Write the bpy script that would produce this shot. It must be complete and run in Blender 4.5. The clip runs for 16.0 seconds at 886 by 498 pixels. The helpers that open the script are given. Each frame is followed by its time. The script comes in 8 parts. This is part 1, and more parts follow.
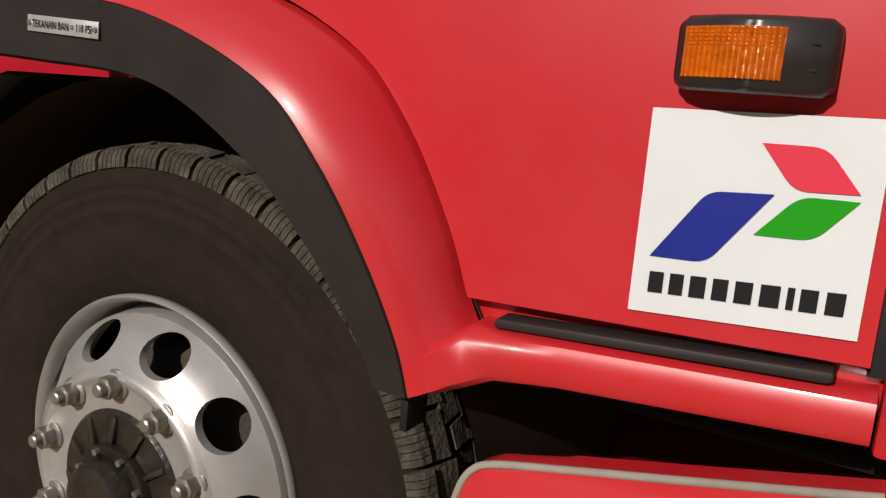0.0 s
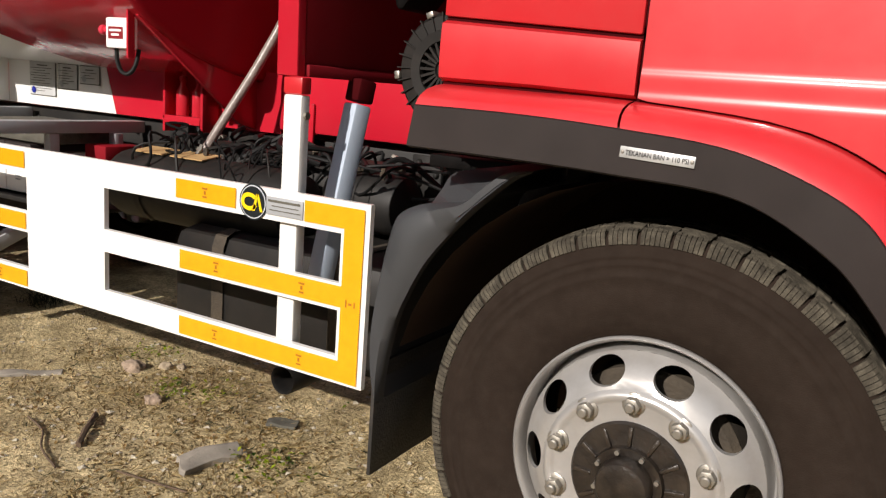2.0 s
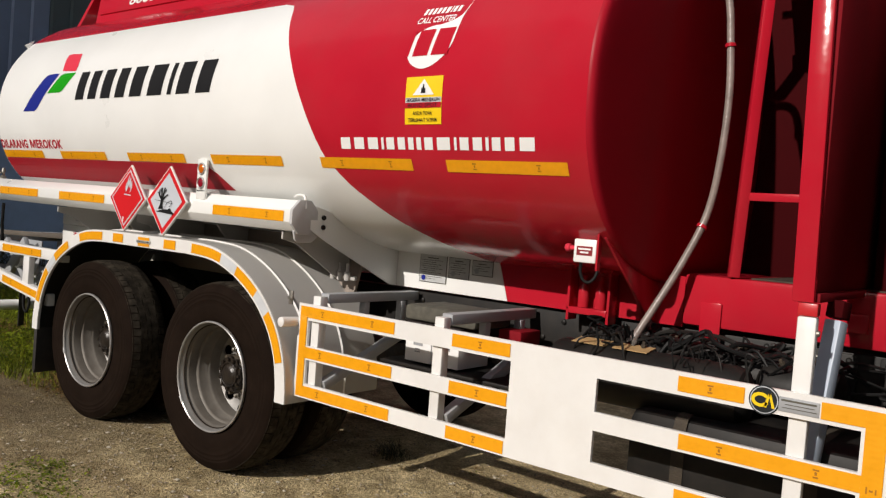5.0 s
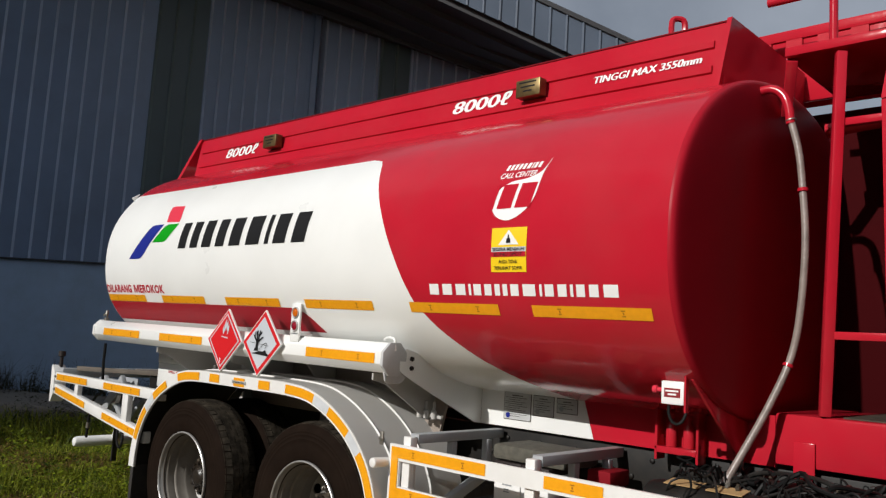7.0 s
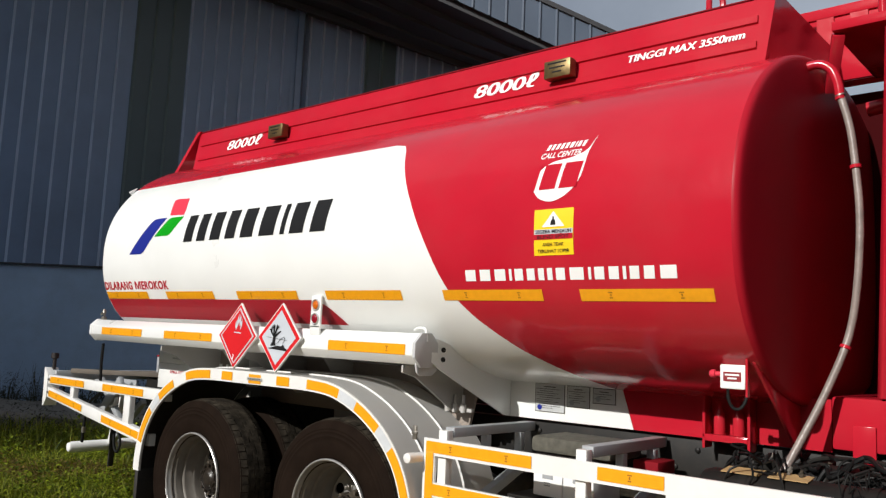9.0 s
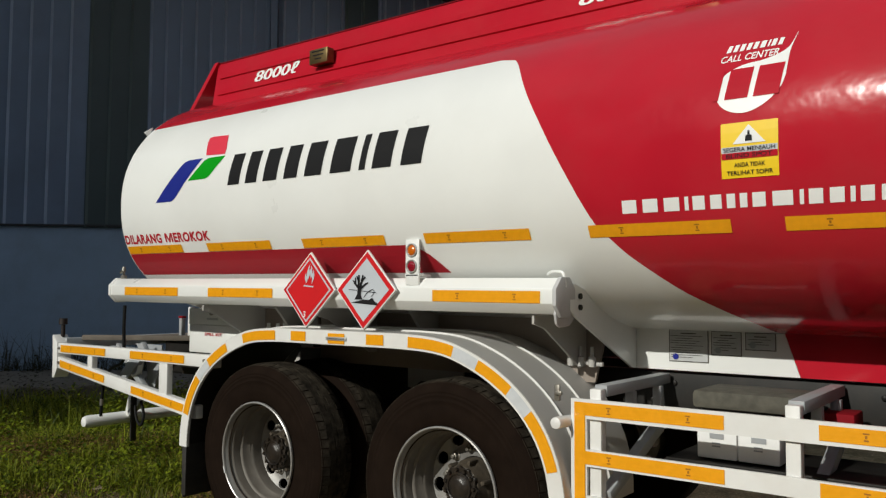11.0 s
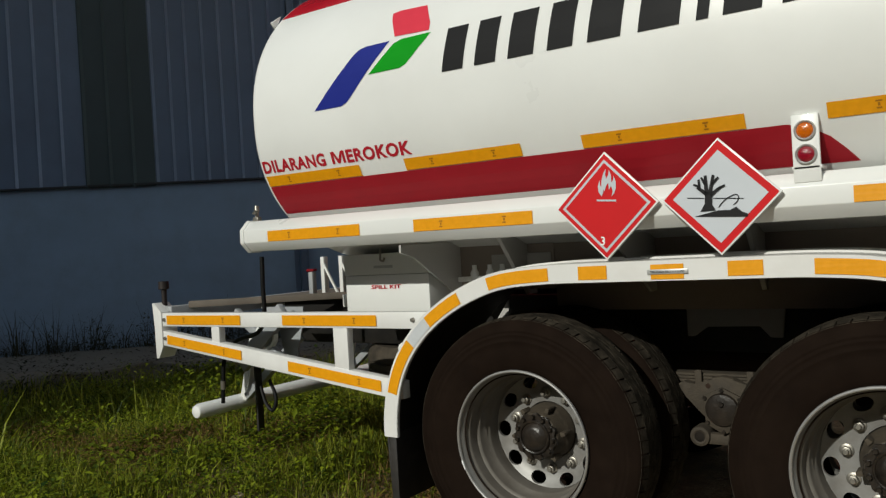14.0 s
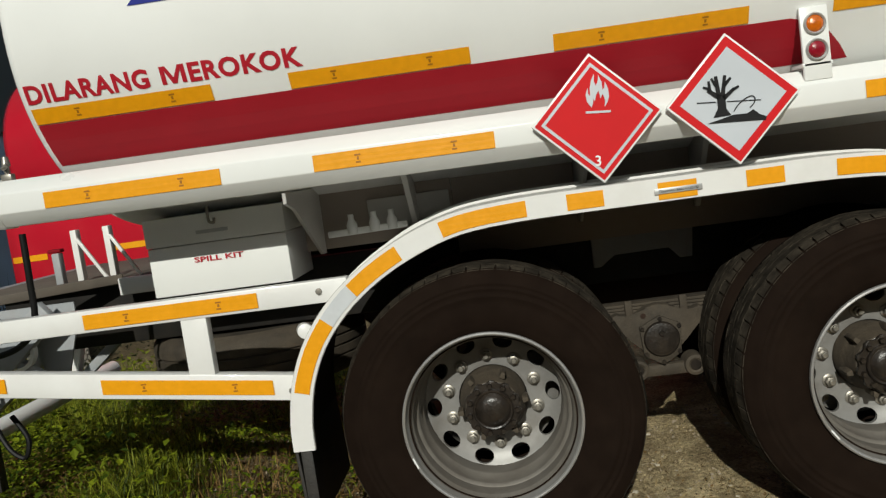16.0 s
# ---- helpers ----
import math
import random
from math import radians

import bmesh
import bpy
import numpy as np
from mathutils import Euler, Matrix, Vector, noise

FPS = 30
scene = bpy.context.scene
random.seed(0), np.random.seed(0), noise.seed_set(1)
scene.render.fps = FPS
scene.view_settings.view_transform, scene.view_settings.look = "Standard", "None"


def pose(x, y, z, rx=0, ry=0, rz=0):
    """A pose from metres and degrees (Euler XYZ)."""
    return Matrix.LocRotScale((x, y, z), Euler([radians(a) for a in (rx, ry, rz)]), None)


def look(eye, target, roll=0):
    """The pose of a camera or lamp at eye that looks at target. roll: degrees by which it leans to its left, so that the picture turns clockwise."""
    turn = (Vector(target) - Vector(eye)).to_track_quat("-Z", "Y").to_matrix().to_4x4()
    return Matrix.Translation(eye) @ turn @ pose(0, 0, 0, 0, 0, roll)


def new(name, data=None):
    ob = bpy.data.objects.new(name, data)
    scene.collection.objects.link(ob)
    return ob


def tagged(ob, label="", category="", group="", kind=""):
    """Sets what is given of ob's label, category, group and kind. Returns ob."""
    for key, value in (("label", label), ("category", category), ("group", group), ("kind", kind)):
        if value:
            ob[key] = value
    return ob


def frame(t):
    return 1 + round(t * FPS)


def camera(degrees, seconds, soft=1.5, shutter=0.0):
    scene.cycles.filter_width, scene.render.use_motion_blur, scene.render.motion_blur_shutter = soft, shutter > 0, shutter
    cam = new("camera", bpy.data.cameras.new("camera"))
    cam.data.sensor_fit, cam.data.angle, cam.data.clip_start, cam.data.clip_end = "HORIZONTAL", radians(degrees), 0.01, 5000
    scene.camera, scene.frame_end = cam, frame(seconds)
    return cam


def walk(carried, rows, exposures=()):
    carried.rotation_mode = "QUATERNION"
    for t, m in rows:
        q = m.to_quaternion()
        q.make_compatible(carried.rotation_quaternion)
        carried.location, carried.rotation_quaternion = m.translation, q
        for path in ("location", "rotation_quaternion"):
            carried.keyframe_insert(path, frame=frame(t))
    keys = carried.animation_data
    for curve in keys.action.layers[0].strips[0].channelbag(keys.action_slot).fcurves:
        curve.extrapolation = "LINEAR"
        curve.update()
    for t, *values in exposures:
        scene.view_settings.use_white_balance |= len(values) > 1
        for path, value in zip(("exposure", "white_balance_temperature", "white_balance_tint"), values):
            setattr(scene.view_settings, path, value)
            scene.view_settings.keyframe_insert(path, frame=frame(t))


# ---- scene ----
cam = camera(58.2, 16.0, 1.3)
PATH = [
    (0, (0.947, -0.781, 1.159), (0.009, 0.944, 0.779), 4.6),
    (0.5, (0.739, -0.915, 1.177), (-0.176, 0.82, 0.787), 3.2),
    (1, (0.607, -1.071, 1.208), (-0.324, 0.66, 0.833), 2.7),
    (1.5, (0.507, -1.345, 1.274), (-0.431, 0.379, 0.889), 2.7),
    (2, (0.396, -1.569, 1.298), (-0.569, 0.138, 0.905), 4.4),
    (2.5, (0.207, -1.816, 1.329), (-0.82, -0.133, 0.989), 2.3),
    (2.6, (0.178, -1.861, 1.352), (-0.869, -0.187, 1.034), 1.8),
    (2.7, (0.152, -1.877, 1.354), (-0.926, -0.214, 1.088), 2.0),
    (3, (0.098, -2.072, 1.362), (-1.011, -0.419, 1.172), 2.0),
    (3.5, (0.019, -2.337, 1.383), (-1.11, -0.697, 1.199), 2.5),
    (4, (-0.128, -2.504, 1.397), (-1.262, -0.866, 1.218), 3.9),
    (4.5, (-0.273, -2.608, 1.427), (-1.461, -1.004, 1.305), 3.2),
    (5, (-0.316, -2.72, 1.466), (-1.553, -1.15, 1.401), 4.4),
    (5.2, (-0.312, -2.746, 1.474), (-1.57, -1.192, 1.43), 4.6),
    (7.3, (-0.266, -2.937, 1.567), (-1.637, -1.504, 1.823), 3.5),
    (7.5, (-0.247, -2.938, 1.551), (-1.613, -1.502, 1.823), 3.4),
    (8, (-0.243, -3.001, 1.515), (-1.594, -1.553, 1.794), 3.2),
    (8.5, (-0.383, -3.023, 1.507), (-1.731, -1.567, 1.757), 2.9),
    (8.7, (-0.478, -3.002, 1.495), (-1.816, -1.535, 1.74), 2.8),
    (10.8, (-1.568, -3.069, 1.453), (-2.777, -1.481, 1.579), 0.2),
    (11, (-1.684, -3.063, 1.45), (-2.902, -1.481, 1.564), 0.3),
    (11.5, (-1.973, -3.103, 1.418), (-3.219, -1.54, 1.48), 0.8),
    (12, (-2.285, -3.099, 1.388), (-3.541, -1.542, 1.416), 0.5),
    (12.5, (-2.634, -2.985, 1.374), (-3.894, -1.432, 1.371), -0.3),
    (13, (-2.975, -2.963, 1.346), (-4.22, -1.397, 1.333), -0.5),
    (13.5, (-3.326, -2.981, 1.36), (-4.509, -1.369, 1.341), -2.6),
    (14, (-3.717, -2.911, 1.346), (-4.851, -1.263, 1.345), -3.4),
    (14.5, (-4.13, -2.876, 1.344), (-5.117, -1.137, 1.328), -6.0),
    (15, (-4.49, -2.847, 1.372), (-5.198, -0.979, 1.279), -6.1),
    (15.5, (-4.897, -2.714, 1.383), (-5.312, -0.763, 1.241), -6.9),
    (16, (-5.246, -2.652, 1.382), (-5.407, -0.668, 1.183), -8.0),
]
walk(cam, [(t, look(eye, target, roll)) for t, eye, target, roll in PATH], exposures=[
    (t, stops, kelvin, tint) for t, stops, kelvin, tint in (
        (0, -0.46, 6850, 16), (0.5, 0.05, 6850, 14), (1.0, 0.33, 6850, 12), (1.5, 0.32, 6850, 13), (2.2, 0.06, 6850, 14), (3.0, -0.05, 6850, 14), (4.0, -0.25, 6850, 14), (5.2, -0.44, 6850, 13),
        (7.3, -0.42, 6450, 10), (7.6, -0.36, 6450, 10), (8.0, -0.14, 6450, 10), (8.7, -0.14, 6450, 10), (9.8, -0.42, 6500, 7), (11.0, -0.72, 6600, 5), (11.5, -0.74, 6600, 4), (12.5, -0.76, 6600, 4),
        (13.5, -0.74, 6600, 3), (14.5, -0.90, 6600, 3), (15.0, -0.60, 6600, 3), (15.5, -0.70, 6600, 3), (16, -0.62, 6600, 3))])

# ---- world and sun ----
SUN = Vector((-0.08, -1.0, 0.54)).normalized()
world = bpy.data.worlds.new("sky")
scene.world = world
world.use_nodes = True
wn = world.node_tree.nodes
sky = wn.new("ShaderNodeTexSky")
sky.sky_type, sky.sun_disc = "NISHITA", False
sky.sun_elevation = math.asin(SUN.z)
sky.sun_rotation = math.atan2(SUN.x, SUN.y)
sky.air_density, sky.dust_density = 1.0, 4.0
wn["Background"].inputs["Strength"].default_value = 0.050
# thin drifting cloud over the clear sky
sky_at = wn.new("ShaderNodeTexCoord")
cloud = wn.new("ShaderNodeTexNoise")
cloud.inputs["Scale"].default_value, cloud.inputs["Detail"].default_value, cloud.inputs["Roughness"].default_value = 2.2, 7.0, 0.55
cloud_ramp = wn.new("ShaderNodeMapRange")
cloud_ramp.inputs["From Min"].default_value, cloud_ramp.inputs["From Max"].default_value, cloud_ramp.inputs["To Min"].default_value, cloud_ramp.inputs["To Max"].default_value = 0.36, 0.66, 0.40, 0.78
cloud_mix = wn.new("ShaderNodeMix")
cloud_mix.data_type = "RGBA"
cloud_mix.inputs["B"].default_value = (10.5, 11.6, 13.4, 1)
wl = world.node_tree.links
wl.new(sky_at.outputs["Generated"], cloud.inputs["Vector"])
wl.new(cloud.outputs["Fac"], cloud_ramp.inputs["Value"])
wl.new(cloud_ramp.outputs["Result"], cloud_mix.inputs["Factor"])
wl.new(sky.outputs["Color"], cloud_mix.inputs["A"])
wl.new(cloud_mix.outputs["Result"], wn["Background"].inputs["Color"])
sun_data = bpy.data.lights.new("sun", "SUN")
sun_data.energy, sun_data.angle, sun_data.color = 5.0, radians(0.55), (1.0, 0.972, 0.925)
sun = new("sun", sun_data)
sun.rotation_mode = "QUATERNION"
sun.rotation_quaternion = SUN.to_track_quat("Z", "Y")
sun.location = (0, -20, 12)


# ---- materials ----
def material(name, color, rough=0.5, metal=0.0, coat=0.0, vary=0.08, scale=6.0, bump=0.0, bump_scale=60.0, dirt=None, dirt_amount=0.0, dirt_scale=3.0, spec=0.5, random=0.0, depth=0.004):
    """A painted, metal or plastic surface with broad and fine variation and optional dirt."""
    m = bpy.data.materials.new(name)
    m.use_nodes = True
    nt = m.node_tree
    n, l = nt.nodes, nt.links
    p = n["Principled BSDF"]
    p.inputs["Metallic"].default_value = metal
    p.inputs["Coat Weight"].default_value = coat
    p.inputs["Coat Roughness"].default_value = 0.06
    p.inputs["Specular IOR Level"].default_value = spec
    co = n.new("ShaderNodeTexCoord")
    big = n.new("ShaderNodeTexNoise")
    big.inputs["Scale"].default_value, big.inputs["Detail"].default_value = scale, 6.0
    l.new(co.outputs["Object"], big.inputs["Vector"])
    fine = n.new("ShaderNodeTexNoise")
    fine.inputs["Scale"].default_value, fine.inputs["Detail"].default_value = bump_scale, 4.0
    l.new(co.outputs["Object"], fine.inputs["Vector"])
    ramp = n.new("ShaderNodeValToRGB")
    lo, hi = 1 - vary, 1 + vary
    ramp.color_ramp.elements[0].position, ramp.color_ramp.elements[1].position = 0.3, 0.7
    ramp.color_ramp.elements[0].color = (*[min(1, c * lo) for c in color], 1)
    ramp.color_ramp.elements[1].color = (*[min(1, c * hi) for c in color], 1)
    l.new(big.outputs["Fac"], ramp.inputs["Fac"])
    out = ramp.outputs["Color"]
    if dirt:
        spot = n.new("ShaderNodeTexNoise")
        spot.inputs["Scale"].default_value, spot.inputs["Detail"].default_value, spot.inputs["Roughness"].default_value = dirt_scale, 10.0, 0.68
        l.new(co.outputs["Object"], spot.inputs["Vector"])
        mask = n.new("ShaderNodeMapRange")
        mask.inputs["From Min"].default_value, mask.inputs["From Max"].default_value = 0.35, 0.78
        mask.interpolation_type = "SMOOTHSTEP"
        mask.inputs["To Max"].default_value = dirt_amount
        l.new(spot.outputs["Fac"], mask.inputs["Value"])
        mix = n.new("ShaderNodeMix")
        mix.data_type = "RGBA"
        mix.inputs["B"].default_value = (*dirt, 1)
        l.new(mask.outputs["Result"], mix.inputs["Factor"])
        l.new(out, mix.inputs["A"])
        out = mix.outputs["Result"]
    if random:
        info = n.new("ShaderNodeObjectInfo")
        hsv = n.new("ShaderNodeHueSaturation")
        val = n.new("ShaderNodeMapRange")
        val.inputs["To Min"].default_value, val.inputs["To Max"].default_value = 1 - random, 1 + random
        l.new(info.outputs["Random"], val.inputs["Value"])
        l.new(val.outputs["Result"], hsv.inputs["Value"])
        l.new(out, hsv.inputs["Color"])
        out = hsv.outputs["Color"]
    l.new(out, p.inputs["Base Color"])
    rr = n.new("ShaderNodeMapRange")
    rr.inputs["To Min"].default_value, rr.inputs["To Max"].default_value = max(0.02, rough - 0.08), min(1, rough + 0.08)
    l.new(big.outputs["Fac"], rr.inputs["Value"])
    l.new(rr.outputs["Result"], p.inputs["Roughness"])
    if bump:
        b = n.new("ShaderNodeBump")
        b.inputs["Strength"].default_value, b.inputs["Distance"].default_value = bump, depth
        l.new(fine.outputs["Fac"], b.inputs["Height"])
        l.new(b.outputs["Normal"], p.inputs["Normal"])
    return m


RED = material("red_paint", (0.465, 0.011, 0.026), 0.15, coat=0.0, spec=0.34, vary=0.05, scale=3, bump=0.5, bump_scale=3.0, depth=0.016, dirt=(0.35, 0.12, 0.10), dirt_amount=0.10, dirt_scale=2)
CABRED = material("cab_red_paint", (0.510, 0.015, 0.021), 0.36, coat=0.5, vary=0.04, scale=3, dirt=(0.5, 0.22, 0.18), dirt_amount=0.08, dirt_scale=4)
# near-black red for recess surfaces, their shade put into the colour
SHADERED = material("shade_dark_red", (0.040, 0.002, 0.003), 0.8, vary=0.1, scale=3, spec=0.05)
# matt, darkened copy of the red, for dull parts and the shaded bulkhead
MATTSHADERED = material("matt_shaded_red", (0.20, 0.006, 0.012), 0.75, vary=0.1, scale=4, spec=0.12, dirt=(0.10, 0.03, 0.03), dirt_amount=0.15, dirt_scale=3)
# tank red again, darker and duller to keep the shaded front head dark
HEADRED = material("shaded_head_red", (0.36, 0.008, 0.020), 0.42, vary=0.05, scale=3, spec=0.12)
WORDRED = material("red_lettering", (0.42, 0.012, 0.025), 0.5, vary=0.05, spec=0.3)
STRIPE = material("dark_red_decal", (0.34, 0.012, 0.022), 0.45, spec=0.2, vary=0.05)
WHITE = material("white_paint", (0.82, 0.825, 0.805), 0.30, coat=0.4, vary=0.03, scale=2, bump=0.35, bump_scale=3.0, depth=0.006, dirt=(0.50, 0.46, 0.40), dirt_amount=0.07, dirt_scale=1.2)
GUARD = material("white_guard_paint", (0.76, 0.755, 0.735), 0.40, coat=0.3, vary=0.03, scale=4, dirt=(0.45, 0.38, 0.30), dirt_amount=0.16, dirt_scale=5)
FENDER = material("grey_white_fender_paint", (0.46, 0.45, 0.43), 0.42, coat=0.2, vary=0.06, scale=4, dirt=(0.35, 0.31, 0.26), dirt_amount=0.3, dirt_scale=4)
GREYTUBE = material("grey_steel_paint", (0.34, 0.36, 0.38), 0.5, vary=0.08, scale=8, dirt=(0.22, 0.18, 0.14), dirt_amount=0.4, dirt_scale=8)
BLUEGREY = material("blue_grey_paint", (0.40, 0.47, 0.56), 0.45, vary=0.05)
PLASTIC = material("black_plastic", (0.0190, 0.0133, 0.0122), 0.6, vary=0.15, scale=9, spec=0.35, bump=0.07, bump_scale=700, dirt=(0.050, 0.041, 0.037), dirt_amount=0.16, dirt_scale=6)
# darker rubber for the rear tyres
BLACKRUBBER = material("rear_tyre_rubber", (0.0108, 0.0066, 0.0046), 0.8, vary=0.2, scale=7, bump=0.3, bump_scale=350, dirt=(0.021, 0.0135, 0.0095), dirt_amount=0.4, dirt_scale=9, spec=0.04)
RUBBER = material("tyre_rubber", (0.0225, 0.0158, 0.0122), 0.8, vary=0.12, scale=12, bump=0.3, bump_scale=300, dirt=(0.058, 0.047, 0.038), dirt_amount=0.16, dirt_scale=34, spec=0.035)
TREAD = material("dusty_tread_rubber", (0.046, 0.040, 0.031), 0.9, vary=0.35, scale=40, bump=0.9, bump_scale=160, dirt=(0.165, 0.145, 0.108), dirt_amount=0.65, dirt_scale=32, spec=0.15)
DARKTREAD = material("dark_tread_rubber", (0.020, 0.0165, 0.0125), 0.9, vary=0.3, scale=30, bump=0.6, bump_scale=160, dirt=(0.105, 0.087, 0.064), dirt_amount=0.62, dirt_scale=18, spec=0.1)
DUCT = material("black_duct_plastic", (0.0035, 0.003, 0.003), 0.6, spec=0.08, vary=0.2, scale=12, dirt=(0.02, 0.017, 0.015), dirt_amount=0.3, dirt_scale=10)
WELL = material("black_wheel_well", (0.036, 0.023, 0.0175), 0.9, vary=0.2, spec=0.05)
SLATE = material("dark_slate", (0.090, 0.085, 0.068), 0.9, vary=0.25, scale=25, bump=0.5, bump_scale=80)
SOOT = material("gloss_black_plastic", (0.022, 0.018, 0.017), 0.32, vary=0.2, scale=30)
FLAP = material("mudflap_rubber", (0.018, 0.017, 0.016), 0.6, vary=0.2, scale=10, bump=0.5, bump_scale=120, dirt=(0.09, 0.075, 0.06), dirt_amount=0.3, dirt_scale=12)
REARSILVER = material("dull_silver_wheel_paint", (0.265, 0.26, 0.25), 0.48, metal=0.35, vary=0.08, scale=10, bump=0.03, bump_scale=200, dirt=(0.13, 0.105, 0.08), dirt_amount=0.55, dirt_scale=7)
# inner rim colour, darkened for the shadow the rim throws inside
BARREL = material("shaded_rim_barrel_paint", (0.17, 0.155, 0.135), 0.6, metal=0.2, vary=0.12, scale=9, dirt=(0.075, 0.058, 0.042), dirt_amount=0.5, dirt_scale=7)
SILVER = material("silver_wheel_paint", (0.46, 0.45, 0.435), 0.34, metal=0.5, vary=0.06, scale=10, bump=0.02, bump_scale=200, dirt=(0.22, 0.18, 0.14), dirt_amount=0.35, dirt_scale=9)
STEEL = material("zinc_steel", (0.36, 0.34, 0.30), 0.42, metal=0.8, vary=0.12, scale=60, dirt=(0.16, 0.12, 0.09), dirt_amount=0.4, dirt_scale=60)
GREASE = material("greasy_hub_metal", (0.014, 0.011, 0.009), 0.34, metal=0.0, spec=0.45, vary=0.3, scale=25, bump=0.4, bump_scale=90, dirt=(0.055, 0.040, 0.027), dirt_amount=0.5, dirt_scale=14)
DUSTY = material("dusty_metal", (0.040, 0.031, 0.021), 0.8, vary=0.3, scale=14, bump=0.6, bump_scale=110, dirt=(0.105, 0.081, 0.053), dirt_amount=0.5, dirt_scale=9)
CHASSIS = material("black_chassis_paint", (0.010, 0.0095, 0.009), 0.55, vary=0.2, scale=8, spec=0.3, dirt=(0.042, 0.033, 0.025), dirt_amount=0.35, dirt_scale=9)
CABLE = material("black_cable", (0.007, 0.007, 0.007), 0.55, vary=0.2, spec=0.2)
TAPE = material("yellow_reflective_tape", (0.80, 0.335, 0.006), 0.35, coat=0.3, vary=0.05, scale=40, bump=0.15, bump_scale=500)
MUDGUARD = material("slate_grey_plastic", (0.037, 0.039, 0.042), 0.5, vary=0.08, scale=6, bump=0.04, bump_scale=500, dirt=(0.06, 0.053, 0.048), dirt_amount=0.12, dirt_scale=5)
CLEANER = material("dusty_black_plastic", (0.011, 0.0092, 0.008), 0.6, spec=0.25, vary=0.15, scale=14, dirt=(0.040, 0.031, 0.024), dirt_amount=0.35, dirt_scale=12)
BELLOWS = material("dusty_bellows_rubber", (0.014, 0.012, 0.0105), 0.6, spec=0.3, vary=0.2, scale=18, dirt=(0.065, 0.052, 0.042), dirt_amount=0.45, dirt_scale=14)
CAPGREY = material("pale_grey_cap_paint", (0.50, 0.50, 0.51), 0.45, vary=0.05, scale=6, dirt=(0.3, 0.27, 0.23), dirt_amount=0.2, dirt_scale=8)
SILVERTAPE = material("white_reflective_tape", (0.56, 0.58, 0.60), 0.4, vary=0.05, scale=30)
nt = TAPE.node_tree
wave = nt.nodes.new("ShaderNodeTexWave")
wave.bands_direction = "Z"
wave.inputs["Scale"].default_value, wave.inputs["Distortion"].default_value = 18.0, 1.5
ridge = nt.nodes.new("ShaderNodeBump")
ridge.inputs["Strength"].default_value, ridge.inputs["Distance"].default_value = 0.04, 0.003
co = nt.nodes.new("ShaderNodeTexCoord")
nt.links.new(co.outputs["Object"], wave.inputs["Vector"])
nt.links.new(wave.outputs["Fac"], ridge.inputs["Height"])
nt.links.new(ridge.outputs["Normal"], nt.nodes["Principled BSDF"].inputs["Normal"])
INK = material("black_print", (0.009, 0.009, 0.010), 0.6, vary=0.1, spec=0.2)
BROWNINK = material("brown_print", (0.34, 0.13, 0.008), 0.5, vary=0.1)
BLUE = material("blue_decal", (0.014, 0.024, 0.23), 0.42, spec=0.2, vary=0.05)
GREEN = material("green_decal", (0.003, 0.29, 0.006), 0.42, spec=0.2, vary=0.05)
REDDECAL = material("red_decal", (0.66, 0.040, 0.070), 0.42, spec=0.2, vary=0.05)
SIGNRED = material("sign_red", (0.56, 0.012, 0.016), 0.6, vary=0.05, spec=0.15)
SIGNGREY = material("sign_silver_grey", (0.50, 0.53, 0.57), 0.4, vary=0.04)
WHITEDECAL = material("white_decal", (0.82, 0.82, 0.81), 0.35, vary=0.03)
STICKER = material("white_sticker", (0.66, 0.69, 0.70), 0.4, vary=0.03)
YELLOW = material("yellow_decal", (0.86, 0.58, 0.01), 0.4, vary=0.05)
ALUPLATE = material("aluminium_plate", (0.52, 0.52, 0.51), 0.45, metal=0.5, vary=0.1, scale=30)
GREYLABEL = material("grey_label", (0.50, 0.51, 0.51), 0.5, vary=0.06, scale=20)
BRONZE = material("brass_plate", (0.16, 0.11, 0.045), 0.4, metal=0.7, vary=0.2, scale=30)
AMBER = material("amber_lens", (0.56, 0.12, 0.004), 0.12, coat=0.9, vary=0.15, scale=60, bump=0.6, bump_scale=160)
REDLENS = material("red_lens", (0.26, 0.006, 0.018), 0.12, coat=0.9, vary=0.2, scale=60, bump=0.5, bump_scale=160)
CLEARHOSE = material("clear_reinforced_hose", (0.24, 0.195, 0.175), 0.35, vary=0.2, scale=14, bump=0.5, bump_scale=80)
KRAFT = material("tan_label", (0.42, 0.27, 0.12), 0.7, vary=0.12, scale=20)
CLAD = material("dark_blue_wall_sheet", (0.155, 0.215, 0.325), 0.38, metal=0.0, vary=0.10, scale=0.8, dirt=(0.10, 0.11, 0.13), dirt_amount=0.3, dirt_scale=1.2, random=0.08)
FASCIA = material("dark_roof_edge_sheet", (0.075, 0.098, 0.135), 0.45, vary=0.12, scale=1.0, random=0.06)
# paler rib colours: the light caught by the wall ribs, painted on
CLADRIB = material("lit_blue_rib_paint", (0.33, 0.42, 0.57), 0.45, vary=0.15, scale=1.5, random=0.08)
DARKRIB = material("lit_dark_rib", (0.10, 0.145, 0.15), 0.45, vary=0.15, scale=1.5)
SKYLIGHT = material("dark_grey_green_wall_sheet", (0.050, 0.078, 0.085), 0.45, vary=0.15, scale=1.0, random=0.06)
MASONRY = material("blue_grey_wall_paint", (0.32, 0.44, 0.60), 0.8, vary=0.10, scale=0.7, bump=0.2, bump_scale=30, dirt=(0.16, 0.18, 0.20), dirt_amount=0.4, dirt_scale=0.8)
